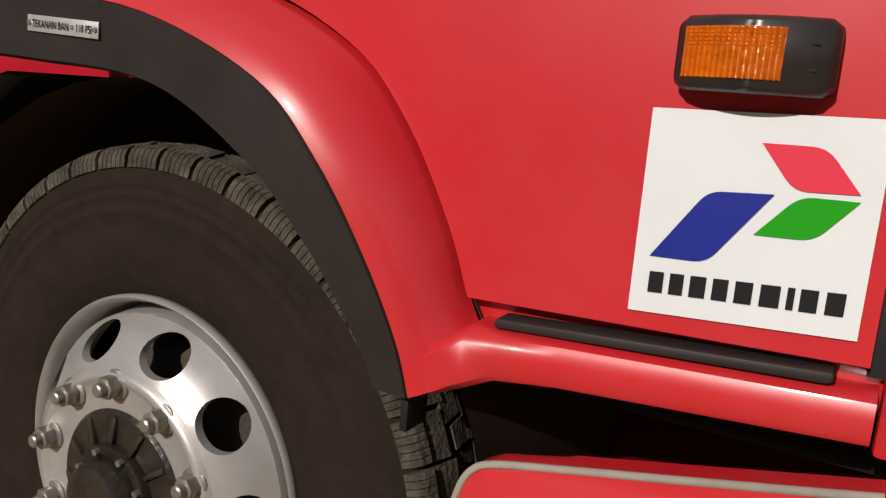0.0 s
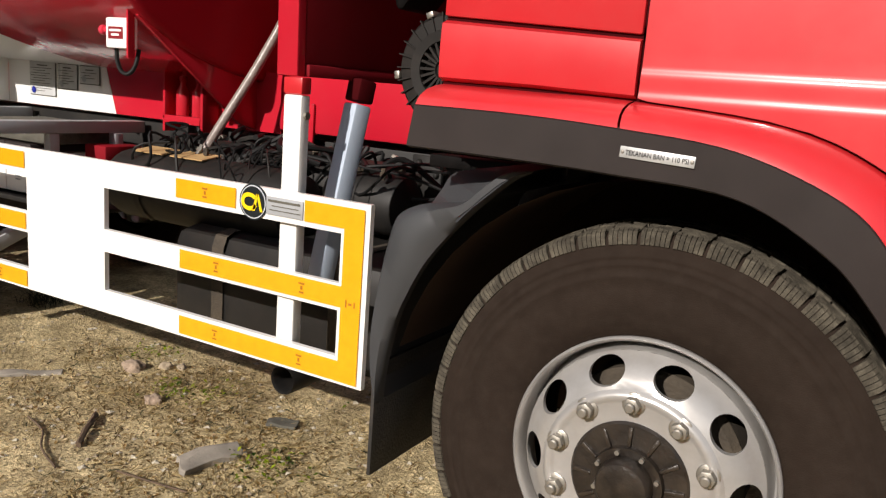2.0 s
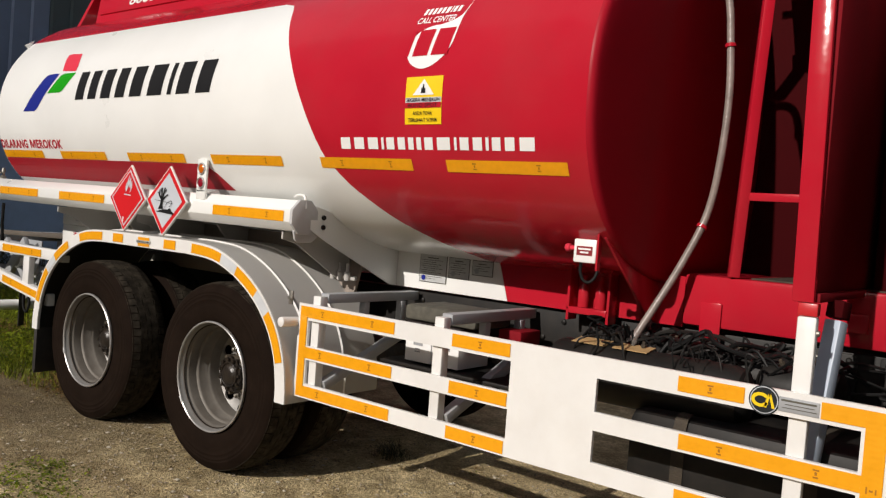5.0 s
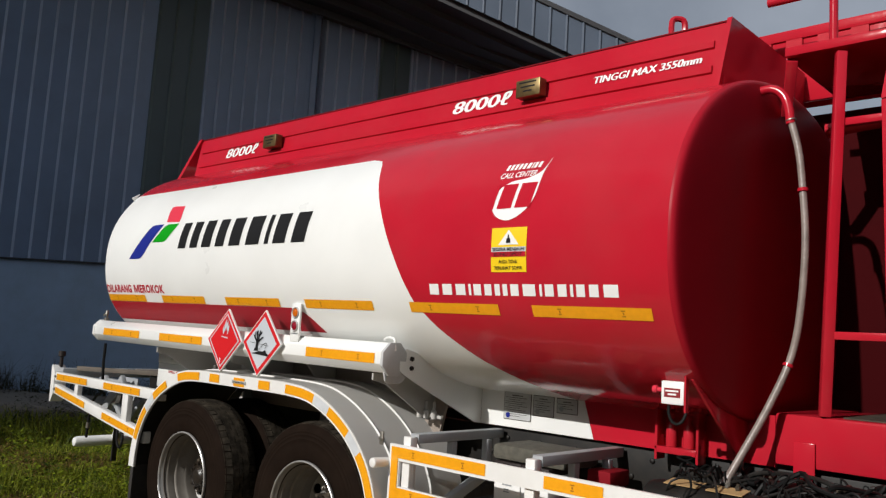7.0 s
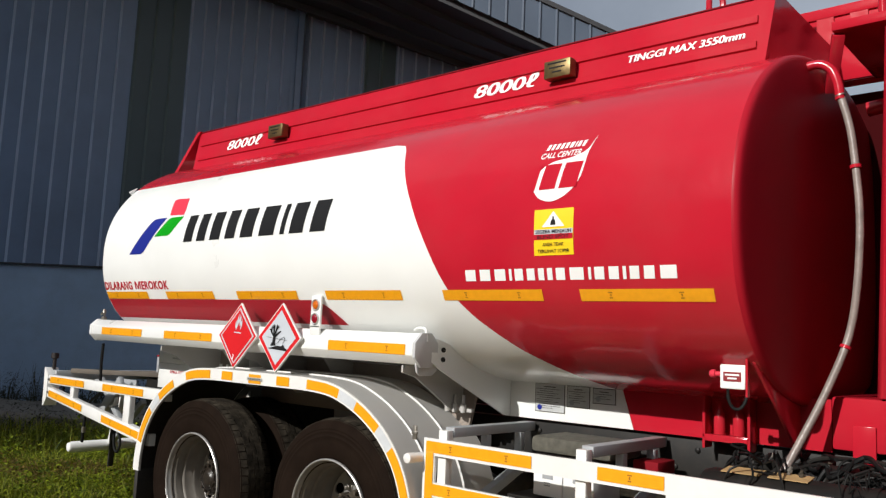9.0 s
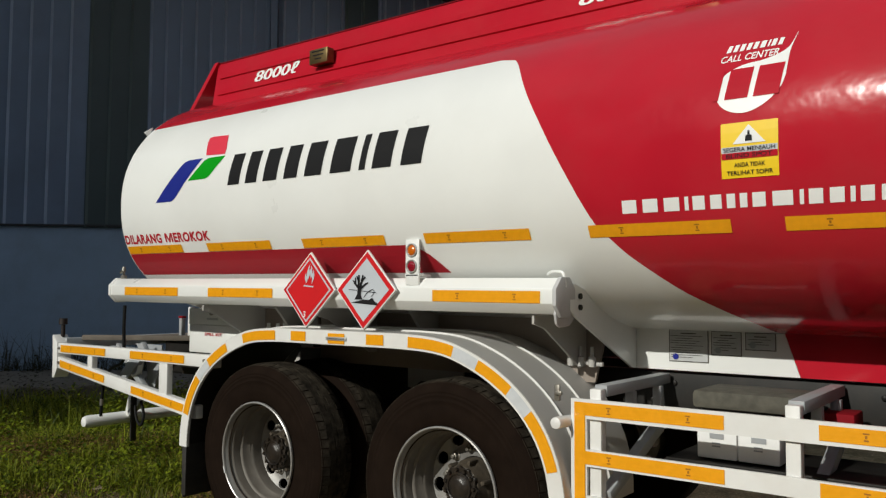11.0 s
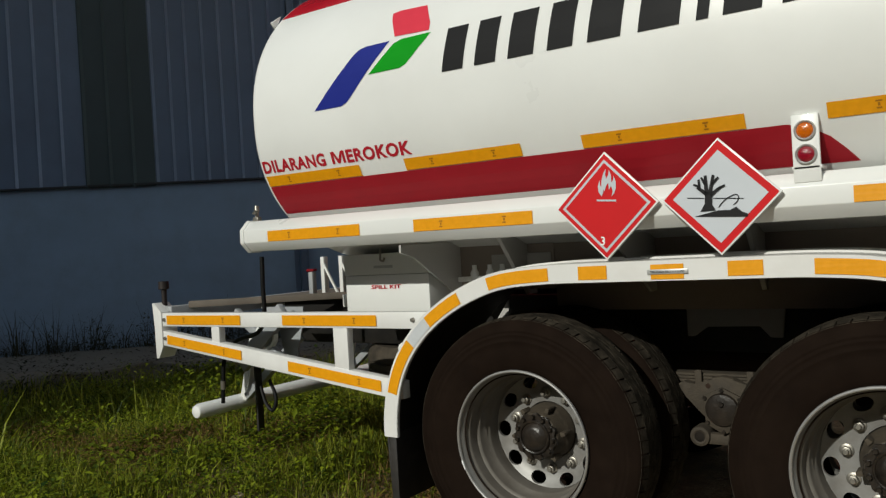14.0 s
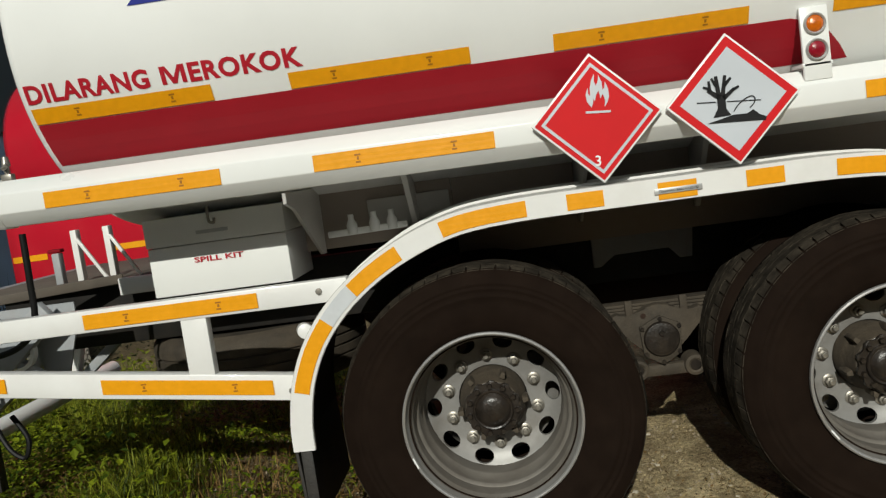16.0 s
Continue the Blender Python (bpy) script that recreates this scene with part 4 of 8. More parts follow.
bar_row("address_bar", -3.085, 1.790, 0.052, (0.08, 0.08, 0.08, 0.02, 0.06, 0.055, 0.04, 0.035, 0.06, 0.09, 0.018, 0.06, 0.06, 0.02, 0.055, 0.06, 0.09), 0.0085, 0.05, on_tank, WHITEDECAL, tank, "white bar")
def letter_m(w, h, stem):
    """A bold capital M as one outline."""
    c = w / 2
    return [(0, 0), (0, h), (stem * 1.25, h), (c, h * 0.34), (w - stem * 1.25, h), (w, h), (w, 0), (w - stem * 0.92, 0), (w - stem * 0.92, h * 0.74), (c + stem * 0.42, 0), (c - stem * 0.42, 0), (stem * 0.92, h * 0.74), (stem * 0.92, 0)]


for k, (word, x, w) in enumerate((("DILARANG", -6.772, 0.428), ("M", -6.302, 0.084), ("EROKOK", -6.207, 0.380))):
    bm = poly2(B(), letter_m(w, 0.0565, 0.0165)) if word == "M" else text_mesh(word, 0.056, 0.034, 0.0, w, 1.08)
    part("warning_words", on_tank(add_at(bm, x, 1.768)), WORDRED, tank, "red words DILARANG MEROKOK", smooth=0)
# dark red band low on the rear flank
bm = poly2(B(), [(-6.772, 1.560), (-4.062, 1.560), (-4.095, 1.60), (-4.14, 1.645), (-4.20, 1.680), (-4.27, 1.697), (-6.772, 1.697)])
part("lower_band", on_tank(bm, 0.0016), STRIPE, tank, "dark red band with a pointed front end", smooth=0)
for x0, x1 in ((-6.772, -6.148), (-5.885, -5.285), (-5.015, -4.40), (-4.140, -3.535), (-3.245, -2.650), (-2.455, -1.858)):
    tape("reflective_tape", x0, x1, 1.700, 1.750, 0, tank, tank=True)
# call sign: white leaf, bars for its number
bm = poly2(B(), [tuple(p) for p in spline([(-2.41, 2.44), (-2.43, 2.36), (-2.445, 2.24), (-2.50, 2.17), (-2.58, 2.137), (-2.655, 2.16), (-2.69, 2.22), (-2.665, 2.29), (-2.60, 2.328), (-2.515, 2.340), (-2.440, 2.372)], 5, True)])
part("white_leaf", on_tank(bm), WHITEDECAL, tank, "white leaf-shaped sticker", smooth=0)
for x, w in ((-2.700, 0.022), (-2.655, 0.085), (-2.550, 0.090)):
    bm = poly2(B(), [(x, 2.195), (x + w, 2.195), (x + w + 0.018, 2.315), (x + 0.018, 2.315)])
    part("number_bar", on_tank(bm, 0.0042), RED, tank, "red slanted bar", smooth=0)
bar_row("brand_bar", -2.668, 2.392, 0.030, (0.02, 0.02, 0.02, 0.02, 0.02, 0.024, 0.008, 0.02, 0.02), 0.0045, 0.25, on_tank, WHITEDECAL, tank, "small white bar")
bm = B()
add2(bm, text_mesh("CALL CENTER", 0.028, 0.015, 0.25, 0.212), -2.682, 2.350)
part("call_words", on_tank(bm), WHITEDECAL, tank, "white words CALL CENTER", smooth=0)
# blind spot warning
bm = rect2(B(), -2.665, -2.460, 1.897, 2.102)
rect2(bm, -2.663, -2.462, 1.990, 2.012, 1)
rect2(bm, -2.663, -2.462, 1.967, 1.990, 2)
part("warning_sticker", on_tank(bm, 0.0022, 0.0012), [YELLOW, SIGNGREY, RED], tank, "yellow blind spot warning sticker", smooth=0)
bm = poly2(B(), [(-2.622, 2.022), (-2.503, 2.022), (-2.563, 2.092)])
part("warning_triangle", on_tank(bm, 0.0040), WHITEDECAL, tank, "white warning triangle", smooth=0)
bm = poly2(B(), [(-2.576, 2.030), (-2.550, 2.030), (-2.552, 2.050), (-2.559, 2.054), (-2.559, 2.068), (-2.567, 2.068), (-2.567, 2.054), (-2.574, 2.050)])
part("warning_mark", on_tank(bm, 0.0055), INK, tank, smooth=0)
for word, w, x, z in (("SEGERA MENJAUH", 0.185, -2.655, 1.994), ("BLIND SPOT", 0.165, -2.645, 1.971), ("ANDA TIDAK", 0.11, -2.617, 1.937), ("TERLIHAT SOPIR", 0.165, -2.645, 1.908)):
    part("warning_words", on_tank(add2(B(), text_mesh(word, 0.0155, 0.008, 0, w), x, z), 0.0060), INK, tank, "black words " + word, smooth=0)
# words and plates on the coaming
CO = lambda z: 0.585 + (z - 2.80) * 0.147 - 0.004


def on_coaming(bm):
    mats = {}
    for f in bm.faces:
        for v in f.verts:
            mats[v] = f.material_index
    for v in bm.verts:
        v.co = Vector((v.co.x, CO(v.co.y) - 0.0004 * mats.get(v, 0), v.co.y))
    return bm


bm = add_at(heavy_text("8000ℓ", 0.078, 0.47, 0.006, 0.2), -3.63, 2.964)
part("capacity_words", on_coaming(bm), [WHITEDECAL] * 4, coaming, "white figures 8000 litres", smooth=0)
bm = add_at(heavy_text("8000ℓ", 0.078, 0.47, 0.006, 0.2), -6.25, 2.964)
part("capacity_words", on_coaming(bm), [WHITEDECAL] * 4, coaming, "white figures 8000 litres", smooth=0)
bm = add_at(heavy_text("TINGGI MAX 3550mm", 0.040, 0.615, 0.003, 0.2), -2.60, 2.985)
part("height_words", on_coaming(bm), [WHITEDECAL] * 4, coaming, "white words TINGGI MAX 3550mm", smooth=0)
for x in (-3.075, -5.60):
    bm = box(B(), x, x + 0.17, 0.535, 0.60, 2.962, 3.062, 0.006)
    p = part("capacity_plate", bm, BRONZE, coaming, "small brass plate in a frame")
    for k, w in enumerate((0.12, 0.10, 0.06)):
        part("print_bar", stand(rect2(B(), x + 0.085 - w / 2, x + 0.085 + w / 2, 3.04 - 0.025 * k, 3.048 - 0.025 * k), 0.5335), INK, coaming, smooth=0)

# skirt and sub-frame below the tank
SK = 0.755
bm = B()
prism(bm, [(-2.60, 1.085), (-1.66, 1.085), (-1.66, 1.31), (-2.675, 1.31)], "y", SK, SK + 0.02)
part("skirt", bm, RED, truck, "red steel skirt under the tank")
bm = B()
prism(bm, [(-3.38, 1.085), (-2.602, 1.085), (-2.677, 1.31), (-3.38, 1.31)], "y", SK, SK + 0.02)
part("skirt", bm, WHITE, truck, "white steel skirt under the tank")
bm = B()
box(bm, -1.655, -0.808, 0.735, 1.46, 1.10, 1.325, 0.012)
part("front_box", bm, RED, truck, "red steel box carrying the ladder")
bm = B()
prism(bm, [(-1.57, 1.05), (-1.48, 1.05), (-1.48, 1.21), (-1.57, 1.21)], "y", 0.722, 0.733, bevel=0.003)
part("bracket", bm, RED, truck)
bm = B()
prism(bm, [(-0.99, 1.16), (-0.91, 1.16), (-0.91, 1.235), (-0.99, 1.235)], "y", 0.715, 0.733, bevel=0.003)
part("bracket", bm, RED, truck)
bm = B()
box(bm, -1.38, -0.86, 0.77, 1.40, 1.326, 1.332)
part("tread_plate", bm, DUSTY, truck)
# printed plates on the skirt
for x0, x1, z0, z1 in ((-3.208, -3.012, 1.128, 1.286), (-3.000, -2.856, 1.167, 1.283), (-2.840, -2.702, 1.198, 1.281)):
    p = part("data_plate", stand(rect2(B(), x0, x1, z0, z1), SK - 0.0035), SLATE, truck, "white printed data plate with a dark border", smooth=0)
    part("plate_face", stand(rect2(B(), x0 + 0.004, x1 - 0.004, z0 + 0.004, z1 - 0.004), SK - 0.0055), GREYLABEL, p, smooth=0)
    w = x1 - x0
    for k in range(int((z1 - z0 - 0.03) / 0.0115)):
        zz = z1 - 0.022 - 0.0115 * k
        ind = 0.012 if k else w * 0.3
        part("print_bar", stand(rect2(B(), x0 + ind + 0.02 * (k % 3 == 2), x1 - ind - w * (0.25, 0.08, 0.33, 0.14)[k % 4] * (k > 0), zz, zz + (0.0026 if k else 0.005)), SK - 0.0075), SLATE, p, smooth=0)
    part("round_mark", stand(poly2(B(), [(x0 + 0.035 + 0.015 * math.cos(math.pi * i / 10), z0 + 0.025 + 0.015 * math.sin(math.pi * i / 10)) for i in range(20)]), SK - 0.009), BLUE if w > 0.19 else GREYTUBE, p, smooth=0)
# rear sub-frame walls under the tank: pale sides, their shade put into the paint
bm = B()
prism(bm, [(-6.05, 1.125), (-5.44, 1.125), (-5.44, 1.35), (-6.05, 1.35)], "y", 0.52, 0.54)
part("sub_frame_side", bm, SHADEPAINT, truck, "dusty steel side under the tank, shade in its paint")
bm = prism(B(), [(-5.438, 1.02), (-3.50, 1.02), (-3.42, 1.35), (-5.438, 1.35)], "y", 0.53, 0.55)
part("sub_frame_side", bm, SHADEPAINT, truck, "dusty steel side under the tank, shade in its paint")
for x in (-3.62, -4.5, -5.6):
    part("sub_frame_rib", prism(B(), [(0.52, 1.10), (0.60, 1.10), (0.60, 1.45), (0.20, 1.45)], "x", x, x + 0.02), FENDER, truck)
gus = part("gusset", prism(B(), [(0.10, 1.50), (0.06, 1.44), (0.06, 1.38), (0.16, 1.33), (0.70, 1.09), (0.754, 1.085), (0.754, 1.31), (0.45, 1.36), (0.22, 1.47)], "x", -3.392, -3.380), WHITE, truck, "white gusset plate with bolts")
for y, z in ((0.145, 1.445), (0.145, 1.395)):
    part("gusset_bolt", lathe(B(), [(0, 0.0), (0.013, 0.0), (0.013, 0.01), (0, 0.01)], 8, axis="x"), CHASSIS, gus, at=pose(-3.380, y, z))

# cross plate of the front saddle, slanting in under the tank
part("saddle_plate", prism(B(), [(0.20, 1.50), (0.205, 1.455), (0.66, 1.115), (0.752, 1.09), (1.45, 1.09), (1.45, 1.50)], "x", -1.80, -1.785, bevel=0.003), RED, truck, "red cross plate of the front tank saddle")

# chassis rails, cross members and axles
for y in (0.79, 1.36):
    bm = B()
    box(bm, -7.55, 0.9, y, y + 0.07, 0.80, 1.075, 0.006)
    part("chassis_rail", bm, CHASSIS, truck, "black chassis rail")
for x in (-0.6, -1.6, -2.6, -3.4, -6.2, -7.0):
    part("cross_member", box(B(), x - 0.05, x + 0.05, 0.86, 1.36, 0.84, 1.04), CHASSIS, truck)
for k in range(26):
    x = -0.55 - 0.115 * k
    bm = lathe(B(), [(0, 0.0), (0.013, 0.0), (0.013, -0.010), (0.009, -0.013), (0, -0.013)], 8, c=(x, 0.79, 1.02 if k % 2 else 0.93))
    part("rail_bolt", bm, CHASSIS, truck)
for x, z in ((AXLE2_X, REAR_Z), (AXLE3_X, REAR_Z), (FRONT_X, FRONT_Z)):
    bm = lathe(B(), [(0, 0.2), (0.075, 0.2), (0.075, 0.7), (0.16 if x else 0.075, 0.95), (0.16 if x else 0.075, 1.3), (0.075, 1.5), (0.075, 2.0), (0, 2.0)], 24, c=(x, 0, z))
    part("axle", bm, DUSTY, truck)
# bogie: leaf springs, trunnion and torque rod
spring = None
for k in range(4):
    hw = 0.60 - 0.05 * k
    bm = box(B(), -4.687 - hw, -4.687 + hw, 0.575 + 0.002 * (k % 2), 0.655, 0.724 - 0.0135 * k, 0.7355 - 0.0135 * k, 0.002)
    if spring is None:
        spring = part("leaf_spring", bm, DUSTY, truck, "dusty stacked leaf spring")
    else:
        part("leaf", bm, DUSTY, spring)
for x in (-4.796, -4.578):
    part("spring_clip", box(B(), x - 0.015, x + 0.015, 0.555, 0.572, 0.665, 0.752, 0.005), DUSTY, spring)
BX, BZ = -4.687, 0.600
bm = B()
prism(bm, [(BX - 0.195, 0.692), (BX - 0.16, 0.640), (BX - 0.10, 0.575), (BX - 0.06, 0.53), (BX + 0.06, 0.53), (BX + 0.10, 0.575), (BX + 0.16, 0.640), (BX + 0.195, 0.692), (BX + 0.16, 0.708), (BX + 0.12, 0.690), (BX + 0.085, 0.700), (BX + 0.045, 0.724), (BX, 0.732), (BX - 0.045, 0.724), (BX - 0.085, 0.700), (BX - 0.12, 0.690), (BX - 0.16, 0.708)], "y", 0.530, 0.60, bevel=0.006)
trunnion = part("trunnion", bm, DUSTY, truck, "dusty cast bogie trunnion bracket")
house = [(BX, 0.688), (BX - 0.082, 0.648), (BX - 0.074, 0.530), (BX, 0.486), (BX + 0.074, 0.530), (BX + 0.082, 0.648)]
part("hub_plate", prism(B(), house, "y", 0.512, 0.529, bevel=0.004), DUSTY, trunnion)
part("hub_cap", lathe(B(), [(0.0, 0.494), (0.045, 0.4945), (0.066, 0.499), (0.071, 0.506), (0.071, 0.5115)], 32, c=(BX, 0, BZ - 0.006)), GREASE, trunnion, "oily round hub cap")
part("cap_plug", lathe(B(), [(0, 0.483), (0.010, 0.483), (0.012, 0.4935)], 8, c=(BX, 0, BZ + 0.02)), GREASE, trunnion)
for x, z in house:
    x, z = BX + (x - BX) * 0.88, BZ - 0.006 + (z - BZ + 0.006) * 0.88
    part("plate_bolt", lathe(B(), [(0, 0.502), (0.0085, 0.502), (0.0085, 0.511)], 8, c=(x, 0, z)), GREASE, trunnion)
# flat black disc, the dark of a hole put on as colour
part("casting_hole", lathe(B(), [(0, 0.5285), (0.011, 0.5285)], 14, c=(BX - 0.06, 0, 0.690)), WELL, trunnion)
bm = bar(B(), (-4.79, 0.545, 0.462), (-4.565, 0.545, 0.462), 0.045, 0.05, 0.012)
rod = part("torque_rod", bm, DUSTY, truck, "dusty torque rod")
for x in (-4.79, -4.565):
    part("rod_eye", lathe(B(), [(0.022, 0.512), (0.030, 0.508), (0.041, 0.512), (0.044, 0.525), (0.044, 0.59), (0.03, 0.60)], 24, c=(x, 0, 0.472)), DUSTY, rod)
    part("eye_pin", lathe(B(), [(0, 0.516), (0.021, 0.516), (0.023, 0.53)], 16, c=(x, 0, 0.472)), GREASE, rod)
bm = prism(B(), [(-4.893, 1.075), (-4.893, 0.874), (-4.86, 0.874), (-4.80, 0.922), (-4.57, 0.925), (-4.53, 0.873), (-4.478, 0.873), (-4.457, 1.070)], "y", 0.752, 0.772, bevel=0.003)
# added black block, keeps the gap above the bogie dark
part("bogie_beam", box(B(), -5.35, -4.05, 0.95, 1.25, 0.50, 0.99, 0.02), WELL, truck, "black block added between the rails to close the view")
part("bogie_bracket", bm, GREYTUBE, truck, "dusty bracket plate on the chassis rail")

# ---- octagonal hose locker along the flank ----
oct_pts = lambda r: [(0.041 + r * math.cos(math.pi / 4 * k + math.pi / 8), 1.450 + r * math.sin(math.pi / 4 * k + math.pi / 8)) for k in range(8)]
bm = prism(B(), oct_pts(0.0875), "x", -6.962, -3.40, bevel=0.004)
locker = part("hose_locker", bm, WHITE, truck, "white octagonal hose tube along the tank", at=TILT)
bm = prism(B(), oct_pts(0.093), "x", -6.988, -6.958, bevel=0.005)
part("end_cap", bm, WHITE, locker)
bm = prism(B(), [(y - 0.020, z - 0.004) for y, z in oct_pts(0.0955)], "x", -3.398, -3.378, bevel=0.004)
part("end_cap", bm, CAPGREY, locker, "pale grey hinged end cap")
for x0, x1 in ((-6.78, -6.16), (-5.843, -5.24), (-4.072, -3.472)):
    tape("reflective_tape", x0, x1, 1.418, 1.472, -0.0425, locker)
# added plate, stops sun slipping through between tube and tank
part("tube_shelf", box(B(), -6.90, -3.43, 0.075, 0.235, 1.468, 1.476, 0.002), WHITE, locker, "white plate added between tube and tank to block sun")
for x in (-3.44,):
    bm = sweep(B(), spline([(x - 0.03, 0.02, 1.545), (x - 0.01, 0.02, 1.556), (x + 0.02, 0.02, 1.558), (x + 0.05, 0.02, 1.548), (x + 0.06, 0.02, 1.49)], 4), 0.007, 8)
    part("latch", bm, WHITE, locker)
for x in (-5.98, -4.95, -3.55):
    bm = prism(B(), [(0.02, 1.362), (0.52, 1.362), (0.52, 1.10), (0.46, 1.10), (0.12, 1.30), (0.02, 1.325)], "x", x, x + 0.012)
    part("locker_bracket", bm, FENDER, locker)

part("cap_tab", prism(B(), [(-0.030, 1.372), (-0.018, 1.330), (0.005, 1.314), (0.095, 1.318), (0.152, 1.360), (0.160, 1.395), (0.13, 1.45), (0.0, 1.45)], "x", -3.412, -3.400, bevel=0.003), CAPGREY, locker)

# twin side lamps on a white stem
bm = B()
box(bm, -4.252, -4.166, -0.035, -0.020, 1.495, 1.722, 0.004)
box(bm, -4.256, -4.162, -0.035, 0.06, 1.538, 1.550, 0.003)
stem = part("lamp_stem", bm, WHITE, truck, "white bracket with two round side lamps")
for z, m, nm in ((1.668, AMBER, "amber_lamp"), (1.588, REDLENS, "red_lamp")):
    bm = lathe(B(), [(0.0, -0.047), (0.016, -0.046), (0.024, -0.042), (0.0265, -0.039), (0.0265, -0.034)], 28, c=(-4.209, 0, z))
    lens = part(nm, bm, m, stem, nm.replace("_", " ") + " lens")
    bm = lathe(B(), [(0.0265, -0.034), (0.0265, -0.041), (0.031, -0.045), (0.0345, -0.041), (0.0345, -0.034)], 28, c=(-4.209, 0, z))
    part("bezel", bm, ALUPLATE, stem)

# hazard diamonds
def diamond(cx, cz, face, name, label):
    h = 0.207
    sq = lambda k: [(cx, cz - h * k), (cx + h * k, cz), (cx, cz + h * k), (cx - h * k, cz)]
    tilt = Matrix.Translation((0, -0.062, cz)) @ Matrix.Rotation(radians(-4), 4, "X") @ Matrix.Translation((0, 0.062, -cz))
    bm = prism(B(), sq(1.0), "y", -0.070, -0.056, bevel=0.002)
    bm.transform(tilt)
    plate = part(name, bm, WHITEDECAL, truck, label)
    layers = (("sign_face", 0.955, SIGNRED), ("sign_line", 0.855, SIGNGREY), ("sign_field", 0.79, SIGNRED)) if face == "fire" else (("sign_face", 0.955, SIGNRED), ("sign_field", 0.79, SIGNGREY))
    for k, (nm, s, m) in enumerate(layers):
        bm = stand(poly2(B(), sq(s)), -0.0715 - 0.0013 * k)
        bm.transform(tilt)
        part(nm, bm, m, plate, smooth=0)

    def symbol(nm, bm, m):
        turn = Matrix.Translation((cx, cz, 0)) @ Matrix.Rotation(radians(-5), 4, "Z") @ Matrix.Translation((-cx, -cz, 0))  # stuck on a little askew
        bm.transform(turn)
        stand(bm, -0.0765)
        bm.transform(tilt)
        part(nm, bm, m, plate, smooth=0)

    bm = B()
    if face == "fire":
        s = 0.066
        flame = [(-0.45, 0.0), (-0.72, 0.28), (-0.80, 0.62), (-0.66, 0.95), (-0.62, 0.66), (-0.50, 0.55), (-0.52, 0.92), (-0.42, 1.30), (-0.20, 1.62), (-0.24, 1.25), (-0.12, 1.02), (0.02, 1.28), (0.05, 1.55), (0.26, 1.20), (0.30, 0.82), (0.42, 0.92), (0.46, 1.22), (0.66, 0.85), (0.70, 0.48), (0.56, 0.18), (0.38, 0.0), (0.45, 0.30), (0.30, 0.62), (0.14, 0.42), (0.05, 0.80), (-0.12, 0.60), (-0.22, 0.30), (-0.30, 0.42), (-0.34, 0.2)]
        poly2(bm, [(cx + 0.006 + p[0] * s * 0.74, cz + 0.034 + p[1] * s) for p in flame])
        symbol("sign_bar", rect2(B(), cx - 0.034, cx + 0.044, cz + 0.016, cz + 0.023), SIGNGREY)
        symbol("sign_figure", add2(B(), text_mesh("3", 0.032, 0.015), cx - 0.010, cz - 0.150), WHITEDECAL)
        m = SIGNGREY
    else:
        P = lambda *pts: poly2(bm, [(cx + a, cz + b) for a, b in pts])
        P((-0.082, -0.074), (0.098, -0.070), (0.100, -0.060), (0.078, -0.052), (0.060, -0.036), (0.040, -0.048), (0.0, -0.050), (-0.040, -0.062))
        P((-0.062, -0.056), (-0.008, -0.050), (-0.022, -0.030), (-0.024, 0.014), (-0.050, 0.014), (-0.048, -0.028))
        for a, b, w in (((-0.040, 0.004), (-0.078, 0.030), 0.015), ((-0.070, 0.024), (-0.074, 0.058), 0.011), ((-0.044, 0.010), (-0.052, 0.072), 0.015), ((-0.050, 0.040), (-0.066, 0.066), 0.010), ((-0.032, 0.010), (-0.024, 0.074), 0.014), ((-0.028, 0.040), (-0.006, 0.066), 0.011), ((-0.030, 0.002), (0.004, 0.032), 0.014), ((-0.004, 0.026), (0.018, 0.038), 0.010), ((-0.074, 0.034), (-0.092, 0.040), 0.009)):
            d = Vector((b[0] - a[0], b[1] - a[1])).normalized()
            o = Vector((-d.y, d.x)) * w / 2
            P((a[0] - o.x, a[1] - o.y), (b[0] - o.x * .7, b[1] - o.y * .7), (b[0] + o.x * .7, b[1] + o.y * .7), (a[0] + o.x, a[1] + o.y))
        for a, b in ((-0.112, -0.052), (-0.020, 0.084)):
            P((a, -0.009), (b, -0.009), (b, -0.0065), (a, -0.0065))
        fish = spline([(0.0, -0.040), (0.016, -0.018), (0.036, -0.002), (0.056, 0.006), (0.066, -0.002), (0.062, -0.018), (0.050, -0.030)], 6)
        for a, b in zip(fish, fish[1:]):
            d = Vector((b[0] - a[0], b[1] - a[1])).normalized()
            o = Vector((-d.y, d.x)) * 0.0016
            P((a[0] - o.x, a[1] - o.y), (b[0] - o.x, b[1] - o.y), (b[0] + o.x, b[1] + o.y), (a[0] + o.x, a[1] + o.y))
        m = INK
    symbol("sign_symbol", bm, m)


diamond(-4.913, 1.471, "fire", "hazard_sign", "red diamond hazard sign with a flame and figure 3")
diamond(-4.489, 1.471, "env", "hazard_sign", "grey diamond hazard sign with a dead tree and red edge")

# ---- rear fender over both axles ----
FC = -4.695
half = [(1.362, 0.50), (1.358, 0.60), (1.328, 0.745), (1.262, 0.885), (1.158, 1.010), (1.03, 1.108), (0.88, 1.185), (0.71, 1.238), (0.50, 1.256), (0.25, 1.258)]
outer = [(FC - x, z) for x, z in half] + [(FC, 1.258)] + [(FC + x, z) for x, z in half[::-1]]
outer = [tuple(p) for p in spline(outer, 4)]


